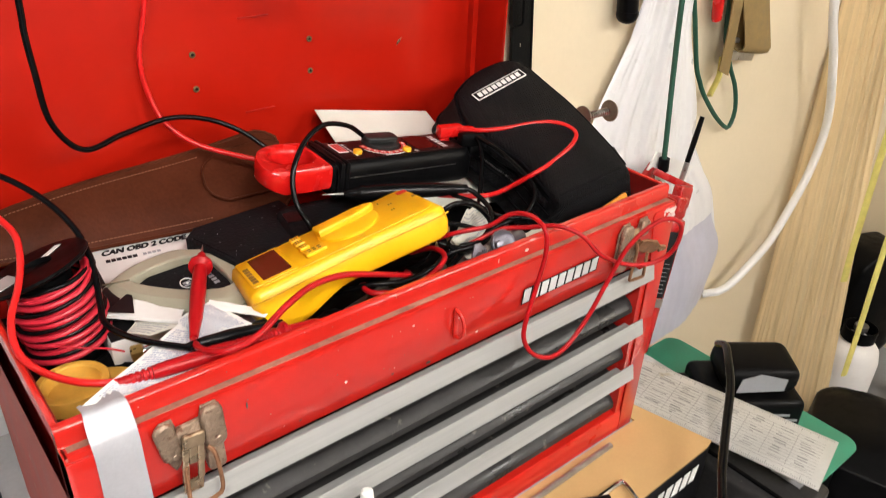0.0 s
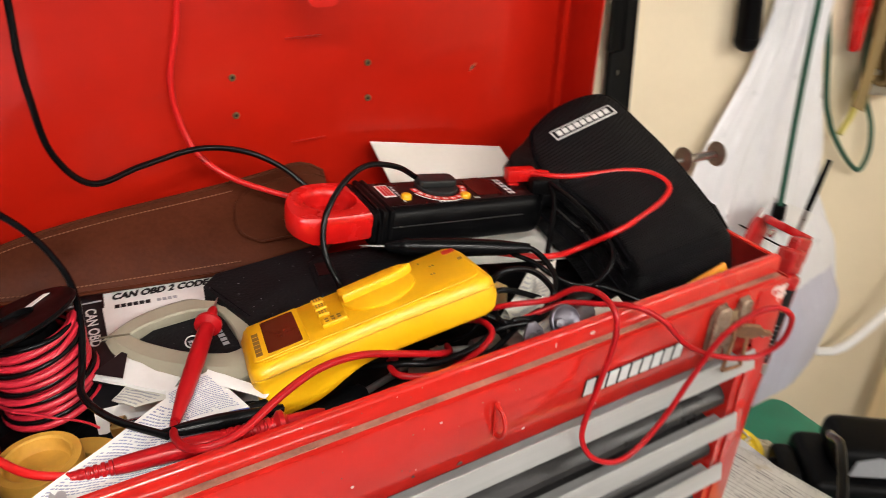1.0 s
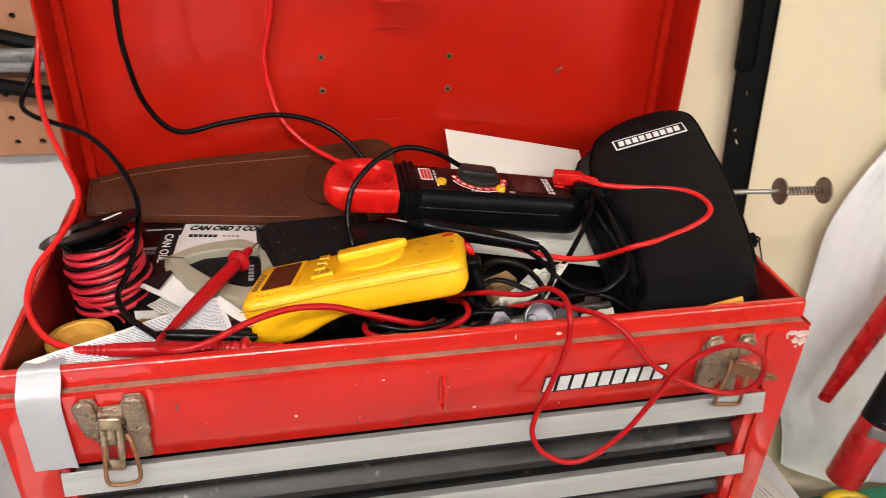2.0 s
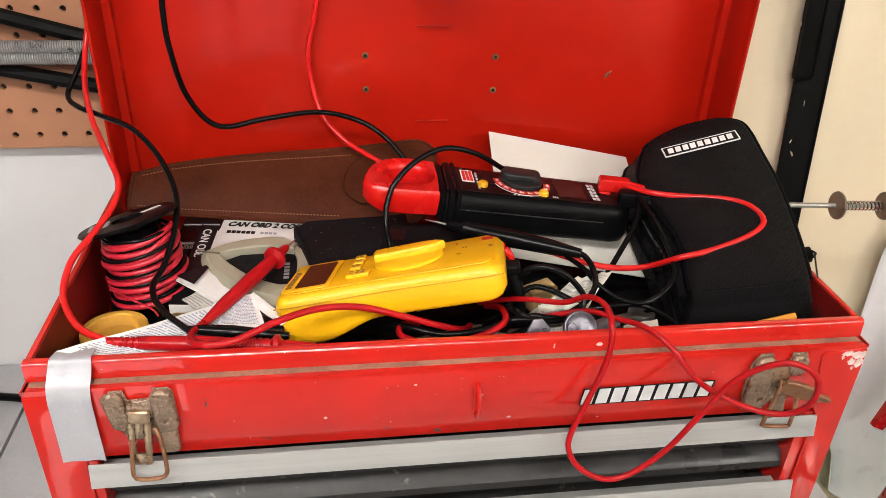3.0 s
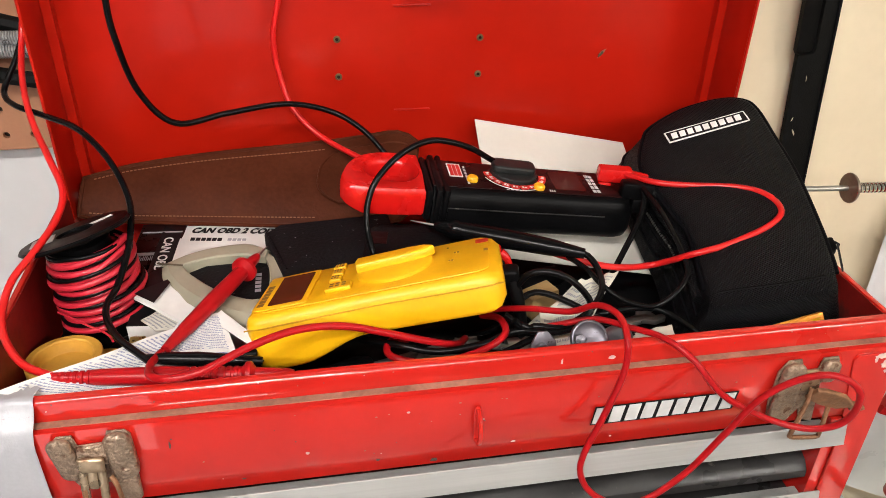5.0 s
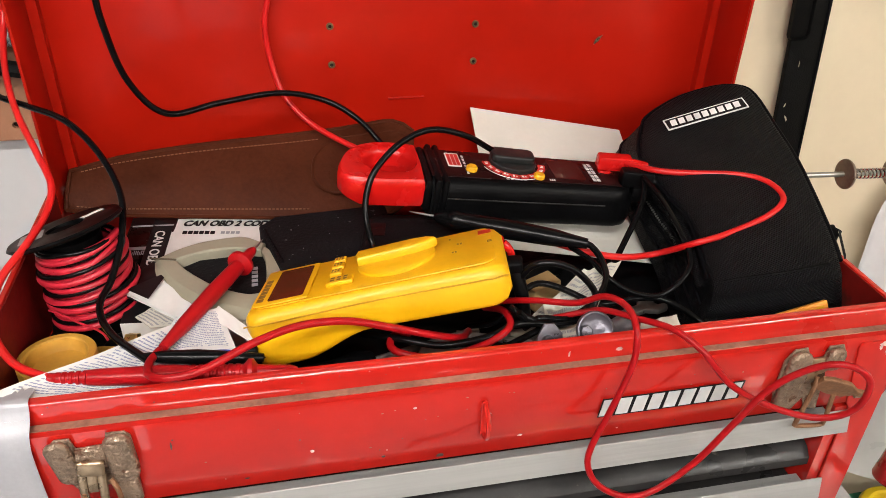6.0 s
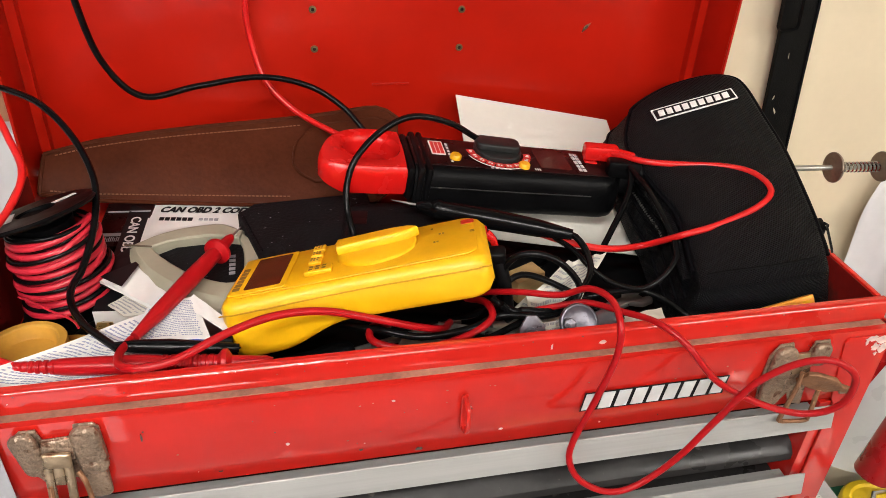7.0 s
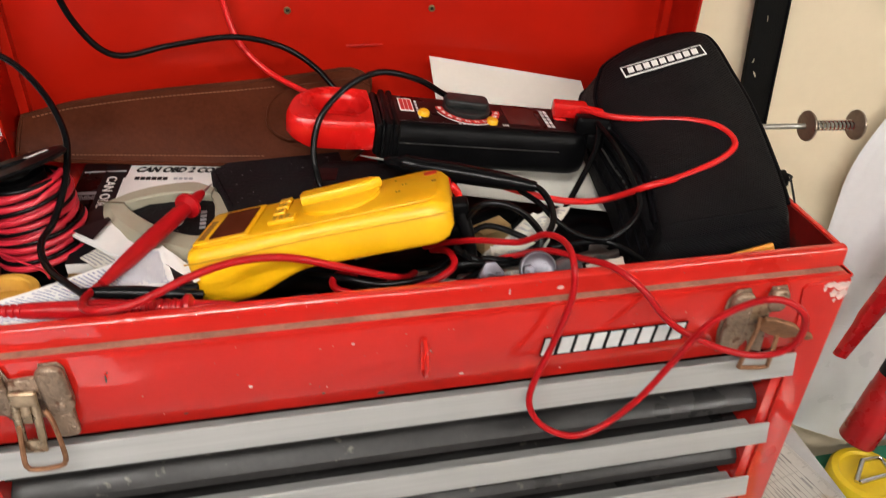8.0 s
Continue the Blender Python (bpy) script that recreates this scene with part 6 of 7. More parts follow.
part("shell", block(-0.048, 0.048, -0.085, 0.078, 0.0, 0.868, 0.008, 3), DRAWER, box2, "scuffed black plastic shell")
part("ridge", block(-0.030, -0.024, -0.080, 0.072, 0.8685, 0.8720, 0.001), RUBBER, box2)
part("small_plate", block(0.010, 0.030, -0.06, -0.02, 0.8683, 0.8690), GREY_INK, box2)

# long aluminium rule poking out past the bench
rule = thing("straight_rule", "worn aluminium rule with etched scales sticking out past the bench", "ruler", axes((0.772, 0.120, 0.0022), (0.233, -0.972, 0.0), (0.972, 0.233, 0)))
RL = 0.325
part("blade", block(0.0, RL, -0.105, 0.0, -0.0012, 0.0012, 0.0003), RULER, rule)
ticks = [block(0.004 + 0.00265 * k, 0.0047 + 0.00265 * k, y0, y1, 0.00125, 0.0014) for k in range(int(RL / 0.00265) - 2) for y0, y1 in ((-0.001 - (0.009 if k % 8 == 0 else 0.006 if k % 4 == 0 else 0.004), -0.001), (-0.104, -0.104 + (0.009 if k % 8 == 0 else 0.006 if k % 4 == 0 else 0.004)))]
tagged(part("graduations", merge(*ticks), RULE_INK, rule, "fine etched graduations", None), kind="stuff")
rr = random.Random(2)
tab = []
for k in range(9):
    x = 0.02 + 0.033 * k
    for j in range(15):
        y = -0.088 + 0.0050 * j
        if rr.random() < 0.7:
            tab.append(block(x + rr.uniform(0, 0.006), x + rr.uniform(0.010, 0.024), y, y + rr.choice((0.0009, 0.0014, 0.0022)), 0.00125, 0.0014))
    tab.append(block(x - 0.005, x - 0.0044, -0.088, -0.018, 0.00125, 0.0014))
for j in range(13):
    y = -0.092 + 0.0062 * j
    tab.append(block(0.012, RL - 0.012, y, y + 0.0005, 0.00125, 0.0014))
tagged(part("etched_table", merge(*tab), RULE_INK, rule, "worn etched table of figures", None), kind="stuff")

tagged(obj("black_cable", tube([(0.90, 0.02, 0.010), (0.865, 0.005, 0.035), (0.835, -0.020, 0.060), (0.80, -0.045, 0.066), (0.76, -0.075, 0.060), (0.70, -0.110, 0.048), (0.64, -0.145, 0.040), (0.56, -0.20, 0.02), (0.45, -0.28, -0.10), (0.40, -0.30, -0.40), (0.42, -0.30, -0.895)], 0.0056, 10, 0.01), CORD_BLK, None, "", 60), "thick glossy black cable arching in front of the rule", "cable")
bar = tagged(obj("metal_bar", tube([(0.33, -0.022, 0.004), (0.600, -0.016, 0.004)], 0.004, 8, 0.3), STEEL, None, "", 40), "thin dull metal bar lying along the chest foot", "bar")
hexk = thing("hex_key", "chrome bent hex key on the cardboard", "hex key", pose(0, 0, 0.0025))
part("key", tube([(0.515, -0.066, 0.005), (0.553, -0.066, 0.005), (0.560, -0.070, 0.005), (0.552, -0.096, 0.005)], 0.003, 6, 0.01), CHROME, hexk)
part("grip", tube([(0.47, -0.052, 0.008), (0.522, -0.078, 0.008)], 0.0075, 10, 0.02), RUBBER, hexk, "black rubber sleeve")
cap = thing("glue_bottle", "slim white bottle with a nozzle cap before the chest", "bottle", pose(0.2135, -0.030, 0.0))
part("bottle", lathe([(0.014, 0.0), (0.016, 0.003), (0.016, 0.115), (0.012, 0.130), (0.008, 0.134)], 24), HOSE, cap)
part("cap", lathe([(0.0085, 0.1345), (0.0090, 0.150), (0.0065, 0.172), (0.0055, 0.188), (0.0035, 0.190)], 20), HOSE, cap)

# clutter on the bench beyond the chest's far side
br = thing("paint_brush", "old paint brush with pale bristles lying on the bench", "paint brush", pose(-0.075, 0.40, 0.014, 0, 0, -100))
part("bristles", merge(*[tube([(0, -0.022 + 0.0045 * k, 0), (0.05, -0.026 + 0.0053 * k, 0.001 * (k % 3))], 0.0026, 5, 0.06) for k in range(11)]), KHAKI, br)
part("ferrule", block(-0.03, 0.001, -0.025, 0.025, -0.006, 0.006, 0.002), STEEL, br)
part("handle", prism([(-0.16, -0.008), (-0.06, -0.007), (-0.031, -0.018), (-0.031, 0.018), (-0.06, 0.007), (-0.16, 0.008)], -0.005, 0.005, 0.003), WOOD_PIECE, br)
tagged(obj("black_cable", tube([(-0.60, 0.36, 0.006), (-0.35, 0.40, 0.006), (-0.20, 0.385, 0.006), (-0.12, 0.36, 0.006), (-0.05, 0.33, 0.006), (-0.03, 0.36, 0.006), (-0.06, 0.44, 0.006)], 0.0055, 9, 0.01), CORD_BLK, None, "", 60), "thick black cable lying on the grey bench", "cable")
# sprung lamp arm in front of the pegboard
DISC = material("tarnished_disc", (0.26, 0.20, 0.155), 0.34, metal=0.75, var=0.3, scale=60, fine=300, bump=0.1)
SPRING = material("spring_steel", (0.50, 0.50, 0.51), 0.34, metal=0.75, var=0.15, scale=80)
armt = thing("spring_arm_lamp", "black sprung lamp arm with two coil springs before the pegboard", "lamp", pose(0, 0, 0))
part("rod", tube([(-0.50, 0.418, 0.600), (-0.128, 0.418, 0.498), (-0.02, 0.418, 0.468)], 0.0085, 8, 0.2, smooth_line=False), STRAP, armt, "flat black steel rod")
part("rod", tube([(-0.50, 0.424, 0.510), (-0.132, 0.424, 0.436), (-0.02, 0.424, 0.413)], 0.0085, 8, 0.2, smooth_line=False), STRAP, armt, "flat black steel rod")
part("bracket", block(-0.54, -0.48, 0.405, 0.44, 0.46, 0.63, 0.004), STRAP, armt)
for dz in (0.0, -0.0125):
    n = 165
    pts = [(-0.44 + 0.42 * k / (n * 7), 0.404 + 0.0066 * math.cos(2 * math.pi * k / 7), 0.4655 + dz + 0.0062 * math.sin(2 * math.pi * k / 7)) for k in range(n * 7 + 1)]
    part("spring", tube(pts, 0.00115, 5, 1.0, smooth_line=False), SPRING, armt, "bright steel coil spring", 60)

# ---- hanging on the cream wall ----
strap = thing("wall_strap", "black webbing strap and tool hanging flat on the wall", "strap", pose(0, 0, 0))
part("webbing", moved(block(-0.030, 0.014, -0.004, 0.004, -0.60, 0.40, 0.0015), axes((0.868, 0.452, 0.28), (1, 0, 0.09), (0, 1, 0))), STRAP, strap)
part("webbing_fold", moved(block(-0.022, 0.004, -0.009, -0.0045, -0.02, 0.40, 0.006), axes((0.839, 0.452, 0.43), (1, 0, 0.09), (0, 1, 0))), STRAP, strap)
part("edge_binding", moved(block(0.0105, 0.0145, -0.0056, -0.0042, -0.6, 0.4, 0.0004), axes((0.868, 0.452, 0.28), (1, 0, 0.09), (0, 1, 0))), PIPING, strap)

for x, z, w, h, turn in ((0.811, 0.482, 0.0012, 0.0045, 20), (0.842, 0.323, 0.0008, 0.003, -10), (0.8485, 0.305, 0.0012, 0.005, 35), (0.841, 0.427, 0.0004, 0.006, 8), (0.846, 0.377, 0.0004, 0.004, 8)):
    part("scuff", moved(prism([(-w, -h), (w * 0.6, -h * 0.7), (w, h * 0.2), (w * 0.2, h), (-w * 0.7, h * 0.4)], 0, 0.0003), facing(x, z, 0.4475, turn)), CLOTH, strap, "pale frayed scuff", None)

hnd = thing("hanging_tool", "black rubber tool handle hanging on the wall", "tool", pose(0, 0, 0))
part("grip", merge(tube([(1.105, 0.440, 0.396), (1.103, 0.441, 0.42), (1.090, 0.444, 0.52), (1.078, 0.444, 0.64)], 0.0190, 14, 0.02, taper=(1.02, 1.0, 0.9, 0.85, 0.85)), moved(lathe([(0.0, -0.0145), (0.008, -0.0135), (0.0145, -0.0100), (0.0185, -0.0045), (0.0205, 0.0020), (0.0200, 0.0080), (0.0150, 0.0100)], 16), Matrix.Translation((1.1052, 0.440, 0.396)))), RUBBER, hnd)
part("hook", tube([(1.078, 0.444, 0.64), (1.076, 0.45, 0.70), (1.076, 0.4695, 0.72)], 0.004, 8), STEEL, hnd)


def along(v, *keys):
    """A smooth value between (place, value) pairs."""
    for (a, p), (b, q) in zip(keys, keys[1:]):
        if v <= b:
            f = (v - a) / (b - a)
            return p + (q - p) * f * f * (3 - 2 * f)
    return keys[-1][1]


def bag_fn(u, v, back=False):
    z = 0.70 - 1.06 * v
    left = along(v, (0, 1.212), (0.25, 1.168), (0.543, 1.040), (0.80, 1.045), (1, 1.10))
    right = along(v, (0, 1.33), (0.27, 1.322), (0.56, 1.415), (0.77, 1.56), (0.9, 1.63), (1, 1.60))
    mid = along(v, (0, 0.455), (0.3, 0.452), (0.64, 0.440), (1, 0.430))
    x = left + (right - left) * u
    if v > 0.88:
        z -= 0.04 * (v - 0.88) / 0.12 * math.sin(math.pi * u) ** 0.8
    thick = along(v, (0, 0.010), (0.4, 0.025), (0.64, 0.030), (1, 0.050))
    prof = math.sin(math.pi * min(max(u, 0.0), 1.0)) ** 0.6
    folds = (0.0060 * math.sin(27 * u + 3 * v) + 0.0022 * math.sin(88 * u + 5 * v + 2 * math.sin(9 * u))) * (1 - 0.7 * v) + 0.008 * noise.noise(Vector((u * 6, v * 5, 1.5)))
    y = mid + (0.5 * thick * prof if back else -(thick + folds) * prof)
    return Vector((x, min(y, 0.466), z))


bag = thing("plastic_bag", "full white plastic bag hanging from the wall", "plastic bag", pose(0, 0, 0))
part("upper", sheet(lambda u, v: bag_fn(u, v * 0.78), 110, 46, 0.0005), BAG, bag, "crinkled translucent white film", 60)
part("lower_fold", sheet(lambda u, v: bag_fn(u * 0.34, 0.78 + v * 0.22), 18, 20, 0.0005), BAG, bag, "loose white fold of the bag", 60)
part("lower", sheet(lambda u, v: bag_fn(0.34 + 0.66 * u, 0.78 + v * 0.22), 36, 20, 0.0005), BAG_GREY, bag, "greyish filled bottom of the bag", 60)
part("back", sheet(lambda u, v: bag_fn(u, v, True), 8, 12, 0.0005), BAG, bag, "", 60)
part("hook", tube([(1.13, 0.455, 0.68), (1.13, 0.45, 0.72), (1.13, 0.4695, 0.74)], 0.004, 8), STEEL, bag)

rod = thing("garden_stake", "dark green coated rod with a black tip by the bag", "rod", pose(0, 0, 0))
part("rod", tube([(1.1745, 0.351, 0.131), (1.168, 0.372, 0.40), (1.165, 0.392, 0.74)], 0.0052, 9, 0.05), GREEN_CORD, rod)
part("tip", tube([(1.176, 0.350, 0.108), (1.1745, 0.351, 0.134)], 0.0105, 10, 0.05), RUBBER, rod)
part("paper_tag", moved(block(-0.030, 0.140, -0.001, 0.001, -0.040, 0.0), axes((1.186, 0.362, 0.136), (0.90, 0.04, -0.42), (0, 1, 0.1))), PAPER, rod, "blank white paper tag")
brush = thing("thin_brush", "thin brush with a black handle poking up beside the bag", "brush", pose(0, 0, 0))
part("handle", tube([(1.232, 0.335, 0.118), (1.252, 0.335, 0.208)], 0.0058, 9, 0.05, taper=(0.9, 1.0, 0.8)), RUBBER, brush)
part("ferrule", tube([(1.220, 0.335, 0.060), (1.232, 0.335, 0.117)], 0.0055, 9, 0.05), STEEL, brush)

# grease gun hanging head up
gun = thing("grease_gun", "red lever grease gun with a black label hanging below the bag", "grease gun", pose(1.075, 0.272, -0.235))
G = axes((0, 0, 0), (0.087, 0.030, 0.272), (0, 1, 0)) @ Matrix.Diagonal((1.0, 0.76, 0.76, 1.0))
part("barrel", lathe([(0.028, 0.0), (0.034, 0.002), (0.0365, 0.006), (0.0365, 0.098), (0.0350, 0.100), (0.0350, 0.258), (0.037, 0.260), (0.038, 0.274), (0.036, 0.279), (0.026, 0.282)], 32, "x"), GREASE_RED, gun, m=G)
part("label_wrap", lathe([(0.0352, 0.122), (0.0356, 0.123), (0.0356, 0.256), (0.0352, 0.257)], 32, "x"), BLACK_INK, gun, "black printed label", m=G)
part("red_edge", moved(block(0.12, 0.258, -0.008, 0.008, 0.0350, 0.0365, 0.0005), pose(0, 0, 0, 122, 0, 0)), GREASE_RED, gun, m=G)
part("clamp_band", moved(block(0.102, 0.121, -0.022, 0.022, 0.0300, 0.0378, 0.003), pose(0, 0, 0, 62, 0, 0)), STEEL, gun, "bright steel band", m=G)
part("label_print", merge(*[moved(block(0.132 + 0.0085 * k, 0.1330 + 0.0085 * k, -0.010 + 0.003 * (k % 3), 0.012 - 0.002 * (k % 2), 0.0354, 0.0362), pose(0, 0, 0, 70, 0, 0)) for k in range(8)]), GREY_INK, gun, "rows of pale print", None, G)
part("print_badge", moved(lathe([(0.006, 0.0354), (0.006, 0.0364)], 16), pose(0.222, 0, 0, 72, 0, 0)), BRASS, gun, "small gold badge", m=G)
part("head", merge(block(0.281, 0.325, -0.024, 0.020, -0.026, 0.026, 0.007, 3), block(0.300, 0.345, -0.016, 0.012, -0.045, 0.012, 0.006, 3)), GREASE_RED, gun, m=G)
LV = axes((0.094, 0.098, 0.354), (-0.125, -0.028, -0.262), (0, 1, 0))
part("lever", prism([(0.0, -0.006), (0.034, -0.023), (0.190, -0.020), (0.210, -0.015), (0.266, -0.010), (0.266, 0.010), (0.195, 0.015), (0.034, 0.023)], -0.006, 0.006, 0.002), GREASE_RED, gun, "flat red pump lever", m=LV @ pose(0, 0, 0, 90, 0, 0))
part("link", moved(block(-0.004, 0.095, -0.004, 0.004, -0.007, 0.007, 0.002), axes((0.080, 0.080, 0.345), (0.120, -0.060, -0.065), (0, 1, 0))), GREASE_RED, gun)
for q in ((0.078, 0.070, 0.325), (0.060, 0.066, 0.285)):
    part("pivot_bolt", moved(lathe([(0.007, 0.0), (0.007, 0.006), (0.003, 0.008)], 6), pose(*q, 90, 0, 0)), CHROME, gun)
part("hanger", tube([(0.098, 0.040, 0.300), (0.098, 0.12, 0.300), (0.098, 0.1975, 0.300)], 0.0016, 6), RUBBER, gun)

# plunger rod with discs and spring that sticks out beside the chest
pr = thing("plunger_rod", "thin steel rod with two discs and a coil spring", "rod", axes((0.60, 0.262, 0.330), (0.255, -0.008, -0.007), (0, 1, 0)))
part("rod", tube([(0.065, 0, 0), (0.250, 0, 0)], 0.0030, 10, 0.3), STEEL, pr)
for x in (0.192, 0.250):
    part("disc", lathe([(0.004, x - 0.003), (0.0158, x - 0.0012), (0.0163, x), (0.0158, x + 0.0012), (0.004, x + 0.003)], 32, "x"), DISC, pr, "tarnished round disc")
part("spring", tube([(0.196 + 0.051 * k / 110, 0.0052 * math.cos(2 * math.pi * k / 10), 0.0052 * math.sin(2 * math.pi * k / 10)) for k in range(111)], 0.0009, 5, 1.0, smooth_line=False), CHROME, pr, "fine coil spring", 60)

# webbing, cords and hose further along the wall
web = thing("webbing_strap", "khaki webbing strap with a metal buckle hanging on the wall", "strap", pose(0, 0, 0))


def strap_fn(u, v):
    """Down the front, round a soft fold and up again behind."""
    down = min(v / 0.46, 1.0) if v < 0.5 else min((1 - v) / 0.46, 1.0)
    turn = min(max((v - 0.46) / 0.08, 0.0), 1.0) * math.pi
    z = 0.640 - 0.352 * down - 0.014 * math.sin(turn) - 0.020 * u * down
    x = 1.340 + 0.176 * down + (0.094 + 0.018 * down) * u
    return Vector((x, 0.440 - 0.013 * math.cos(turn) - 0.006 * math.sin(math.pi * u) * down, z))


part("strap", sheet(strap_fn, 8, 50, 0.003), KHAKI, web, "", 50)
part("tail", sheet(lambda u, v: Vector((1.395 + 0.045 * v + (0.030 + 0.032 * v) * u, 0.434 - 0.012 * math.sin(3 * v + u), 0.560 - 0.316 * v - 0.024 * u * v)), 6, 14, 0.003), KHAKI, web, "", 50)
part("buckle", moved(merge(block(0.0, 0.116, -0.006, 0.004, -0.020, 0.0, 0.003), block(0.004, 0.012, -0.006, 0.004, 0.0, 0.028, 0.002), block(0.004, 0.034, -0.006, 0.004, 0.018, 0.028, 0.002)), axes((1.478, 0.445, 0.279), (1, 0, -0.17), (0, 1, 0))), STEEL, web, "grey metal buckle")
part("nail", tube([(1.39, 0.435, 0.62), (1.39, 0.4695, 0.63)], 0.003, 8), STEEL, web)
tagged(obj("green_cord", tube([(1.297, 0.458, 0.490), (1.317, 0.458, 0.442), (1.354, 0.458, 0.358), (1.392, 0.456, 0.256), (1.408, 0.450, 0.220), (1.427, 0.447, 0.191), (1.491, 0.447, 0.131), (1.545, 0.447, 0.092), (1.569, 0.447, 0.086), (1.579, 0.447, 0.123), (1.555, 0.447, 0.183), (1.507, 0.449, 0.25), (1.480, 0.460, 0.34), (1.46, 0.464, 0.62)], 0.0050, 8, 0.012), GREEN_CORD, None, "", 60), "dark green cord hanging in a loop on the wall", "cord")
tagged(obj("yellow_webbing", tube([(1.480, 0.452, 0.262), (1.474, 0.446, 0.225), (1.464, 0.446, 0.203), (1.452, 0.446, 0.182)], 0.014, 8, 0.012, flat=0.4), ROPE_Y, None, "", 60), "pale yellow webbing end hanging on the wall", "cord")
tagged(obj("hanging_grip", tube([(1.405, 0.44, 0.352), (1.400, 0.441, 0.385), (1.375, 0.446, 0.62)], 0.016, 10, 0.02, taper=(0.6, 1.0, 1.0)), CLAMP_RED, None, "", 60), "bright red plastic handle hanging on the wall", "handle")
tagged(obj("white_hose", tube([(1.76, 0.40, 0.62), (1.825, 0.4, 0.357), (1.913, 0.4, 0.2), (1.985, 0.4, 0.030), (1.968, 0.4, -0.114), (1.892, 0.4, -0.24), (1.828, 0.4, -0.307), (1.700, 0.415, -0.395), (1.655, 0.455, -0.420)], 0.0110, 12, 0.02), HOSE, None, "", 60), "stiff white plastic hose leaning against the wall", "hose")

# bundle of laths in the corner
laths = thing("lath_bundle", "bundle of thin straw coloured wooden laths leaning in the corner", "wood strips", pose(0, 0, 0))
rl = random.Random(6)
SIDE = Vector((0.31, -0.95, 0.0))
DEEP = Vector((0.95, 0.31, 0.0))
for k in range(132):
    f = (k % 44) / 43 - 0.5
    row = k // 44
    lo = Vector((2.020, 0.300, -0.897)) + SIDE * (0.245 * f + rl.uniform(-0.004, 0.004)) + DEEP * (0.007 * row + rl.uniform(-0.003, 0.003))
    hi = Vector((2.045, 0.425, 0.62)) + SIDE * (0.120 * f + 0.010 * math.sin(9 * f) + rl.uniform(-0.006, 0.006)) + DEEP * (0.007 * row + rl.uniform(-0.003, 0.003))
    lo.z += rl.uniform(0.0, 0.03)
    part("lath", block(0.0, (hi - lo).length + rl.uniform(-0.05, 0.05), -0.0044, 0.0044, -0.0013, 0.0013, 0.0004, 1), REED, laths, "", None, axes(lo, hi - lo, SIDE + DEEP * rl.uniform(-0.25, 0.25)))

# ---- on the low table ----
TZ = -0.4598
mat_t = tagged(obj("cutting_mat", merge(moved(prism(rounded(0.525, 0.500, 0.035), 0.0, 0.003, 0.001), pose(1.2125, 0.168, TZ))), GREEN, None, "", 40), "green cutting mat lying on the low table", "cutting mat")
chg = thing("battery_charger", "bulky black battery charger standing on the green mat", "charger", axes((1.365, 0.150, TZ + 0.0035), (0.80, -0.60, 0), (0.60, 0.80, 0)))
part("base", merge(block(-0.120, 0.100, -0.085, 0.075, 0.0, 0.085, 0.018, 3)), RUBBER, chg)
part("pack", merge(moved(block(-0.085, 0.085, -0.055, 0.060, 0.0855, 0.150, 0.024, 4), pose(0.005, 0.012, 0, 6, 0, 0))), RUBBER, chg, "rounded black battery pack")
part("label", moved(prism([(-0.050, -0.02), (0.055, -0.015), (0.060, 0.012), (0.0, 0.024), (-0.040, 0.012)], 0.0, 0.002), pose(-0.005, -0.057, 0.114, 80, 0, 0)), GREY_INK, chg, "grey printed label")
for k in range(2):
    part("vent_print", block(0.020, 0.085 - 0.02 * k, -0.0865, -0.0852, 0.035 + 0.014 * k, 0.041 + 0.014 * k), GREY_INK, chg)
part("side_lug", block(-0.165, -0.121, -0.050, 0.045, 0.0, 0.070, 0.012, 3), RUBBER, chg)
reel = thing("tape_reel", "yellow measuring tape reel with a folding wire handle", "tape measure", pose(1.215, 0.335, TZ))
part("case", lathe([(0.040, 0.0), (0.060, 0.002), (0.064, 0.008), (0.064, 0.038), (0.060, 0.044), (0.050, 0.046), (0.046, 0.041), (0.012, 0.041)], 40), TAPE_Y, reel)
part("handle", tube([(-0.035, -0.015, 0.048), (0.000, 0.020, 0.056), (0.040, 0.022, 0.052), (0.036, -0.012, 0.050), (-0.030, -0.018, 0.048)], 0.0045, 8, 0.02, smooth_line=False), CHROME, reel, "folded chrome wire handle")
can = thing("black_tub", "open black plastic tub on the low table", "tub", pose(1.22, 0.20, TZ + 0.0032))
part("wall", lathe([(0.050, 0.0), (0.054, 0.002), (0.056, 0.060), (0.0575, 0.062), (0.053, 0.062), (0.051, 0.004), (0.004, 0.004)], 36), RUBBER, can)
glove = tagged(obj("cotton_glove", sheet(lambda u, v: Vector((1.225 + 0.09 * u, 0.285 + 0.060 * v * (1 + 0.4 * math.sin(5 * u)) - 0.02 * u, TZ + 0.012 + 0.024 * math.sin(math.pi * v) * math.sin(math.pi * u) + 0.010 * noise.noise(Vector((u * 6, v * 6, 3))))), 24, 14, 0.006), CLOTH, None, "", 60), "crumpled cream cotton glove on the low table", "glove")

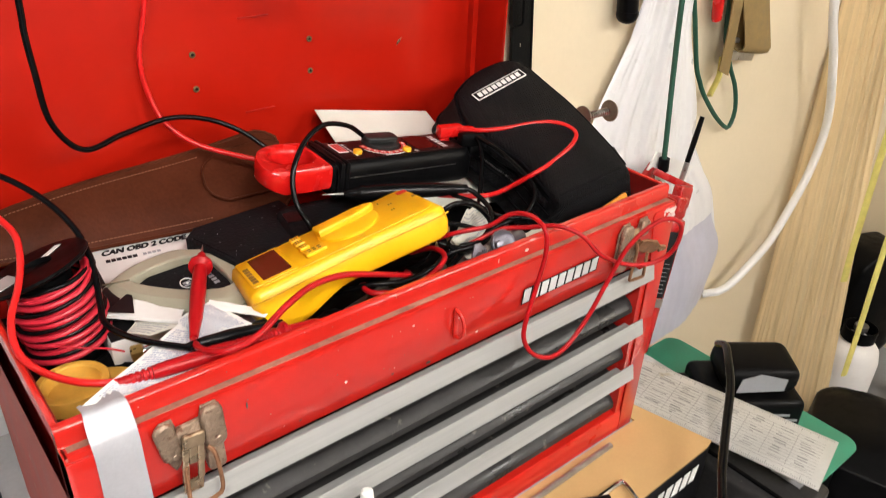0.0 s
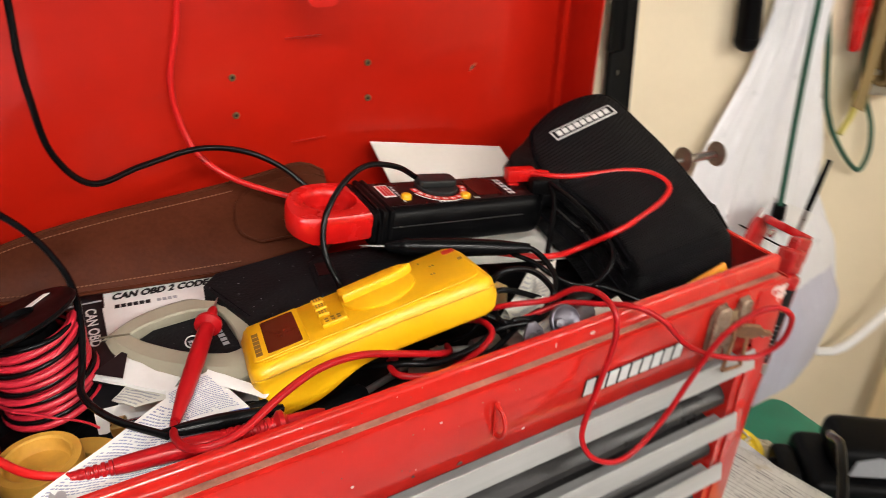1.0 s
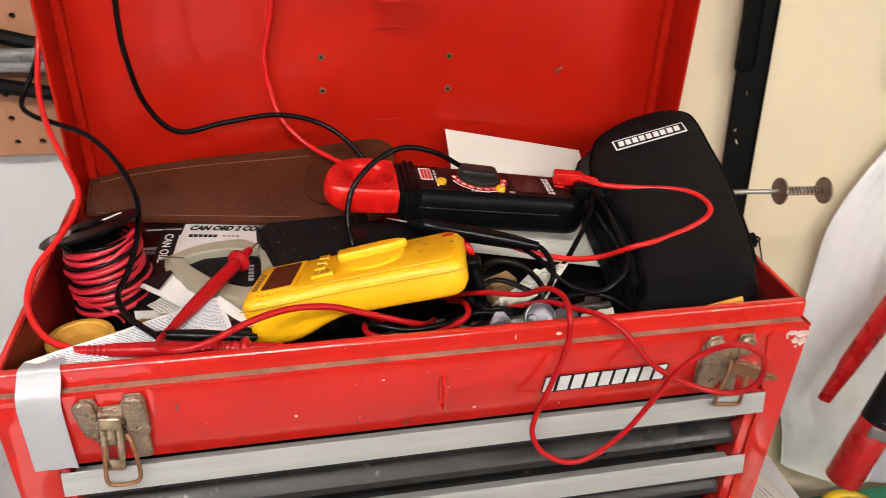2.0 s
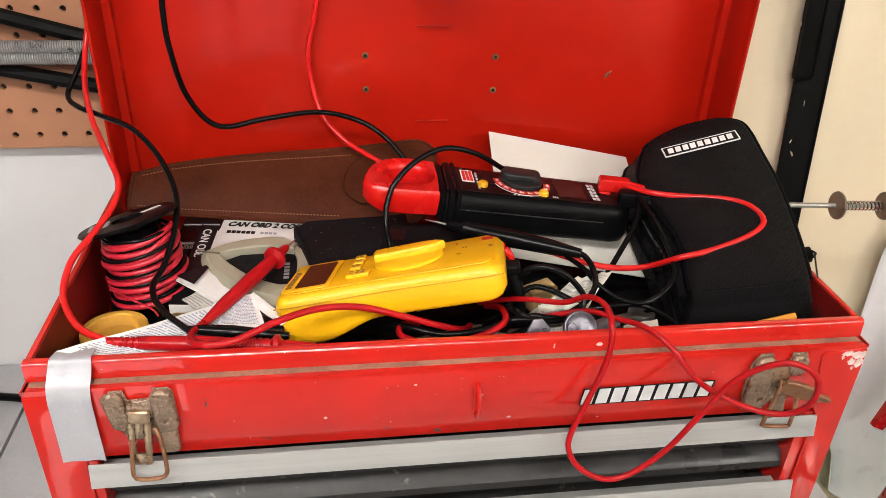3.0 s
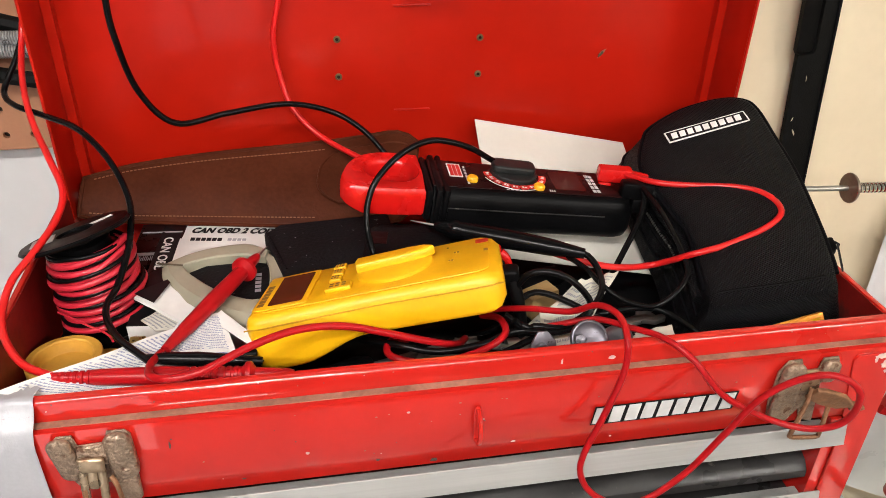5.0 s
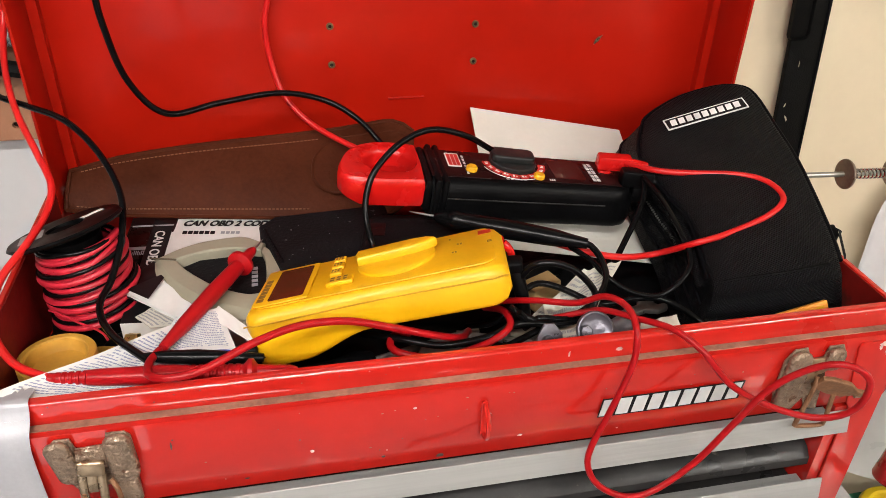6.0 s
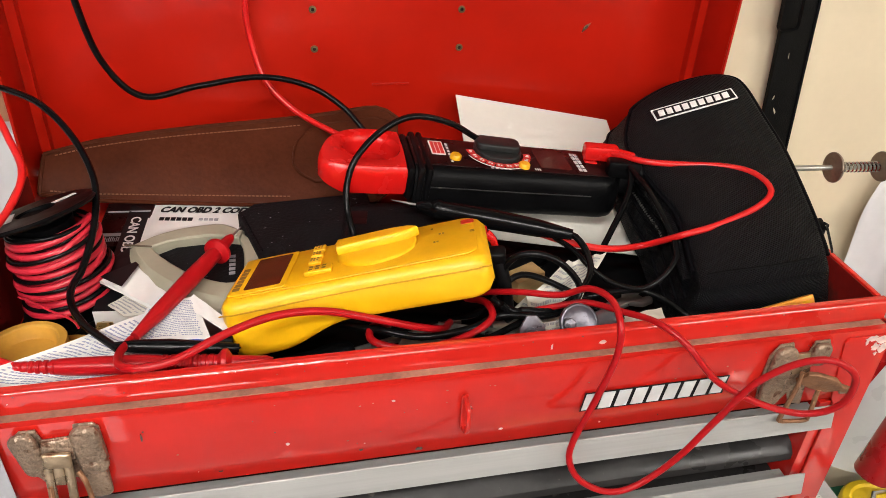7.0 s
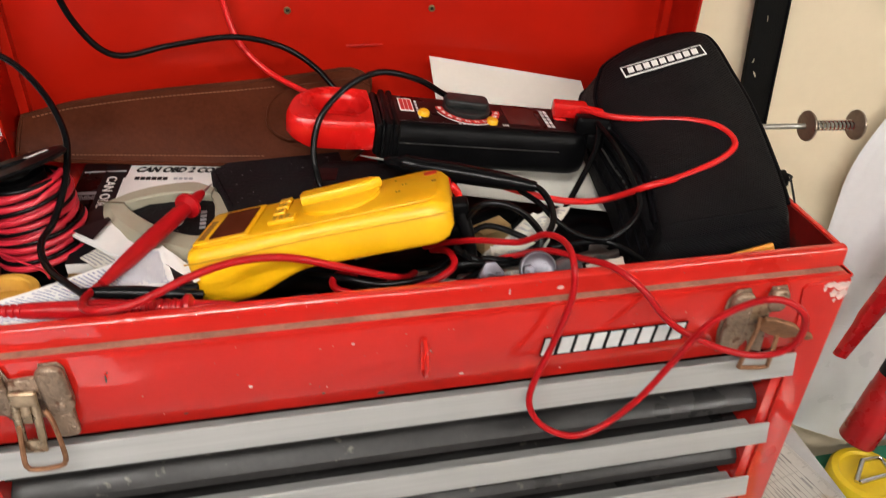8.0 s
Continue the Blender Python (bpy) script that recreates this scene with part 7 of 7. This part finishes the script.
# white bottles, dark bags and straps in the far corner
bot = thing("white_bottle", "white plastic canister standing on the floor", "canister", pose(0, 0, 0), group="white canisters in the corner")
part("body", lathe([(0.10, 0.0), (0.128, 0.012), (0.132, 0.04), (0.132, 0.20), (0.118, 0.265), (0.085, 0.305), (0.055, 0.315), (0.050, 0.33)], 36), HOSE, bot)
part("collar", lathe([(0.078, 0.318), (0.082, 0.32), (0.082, 0.385), (0.078, 0.387), (0.074, 0.385), (0.074, 0.33)], 30), RUBBER, bot)
part("valve", lathe([(0.024, 0.33), (0.024, 0.37), (0.034, 0.372), (0.034, 0.395), (0.0, 0.397)], 16), STEEL, bot)
bot.matrix_basis = pose(2.27, 0.225, -0.898) @ Matrix.Scale(0.62, 4)
copy_thing(bot, pose(2.35, 0.045, -0.898, 0, 0, 40) @ Matrix.Scale(0.62, 4))
tagged(obj("black_sack", moved(pillow(0.36, 0.46, 0.26, 0.10, belly=0.05), pose(1.72, -0.12, -0.72, 4, 3, 20)), RUBBER, None, "", 60), "slumped black bag lying in the corner", "bag")
tagged(obj("black_rucksack", moved(pillow(0.26, 0.42, 0.16, 0.08, belly=0.03), pose(2.49, 0.33, -0.688, 90, 0, -20)), RUBBER, None, "", 60), "black rucksack standing behind the canisters", "bag")
for pts in ([(1.85, 0.205, 0.30), (1.85, 0.201, 0.062), (1.85, 0.191, -0.216), (1.85, 0.185, -0.313)], [(1.85, 0.14, 0.3), (1.85, 0.122, -0.186), (1.85, 0.112, -0.4), (1.85, 0.106, -0.571)]):
    tagged(obj("yellow_strap", tube([(2.25, 0.455, 0.75), (1.95, 0.26, 0.55)] + pts, 0.0115, 8, 0.02, flat=0.35), ROPE_Y, None, "", 60), "pale yellow webbing strap hanging in the corner", "strap")
tagged(obj("black_wire", tube([(2.50, 0.455, 0.32), (2.46, 0.452, 0.18), (2.50, 0.452, 0.06), (2.57, 0.452, -0.02)], 0.005, 7, 0.02), CORD_BLK, None, "", 60), "thin black wire hanging on the wall", "wire")
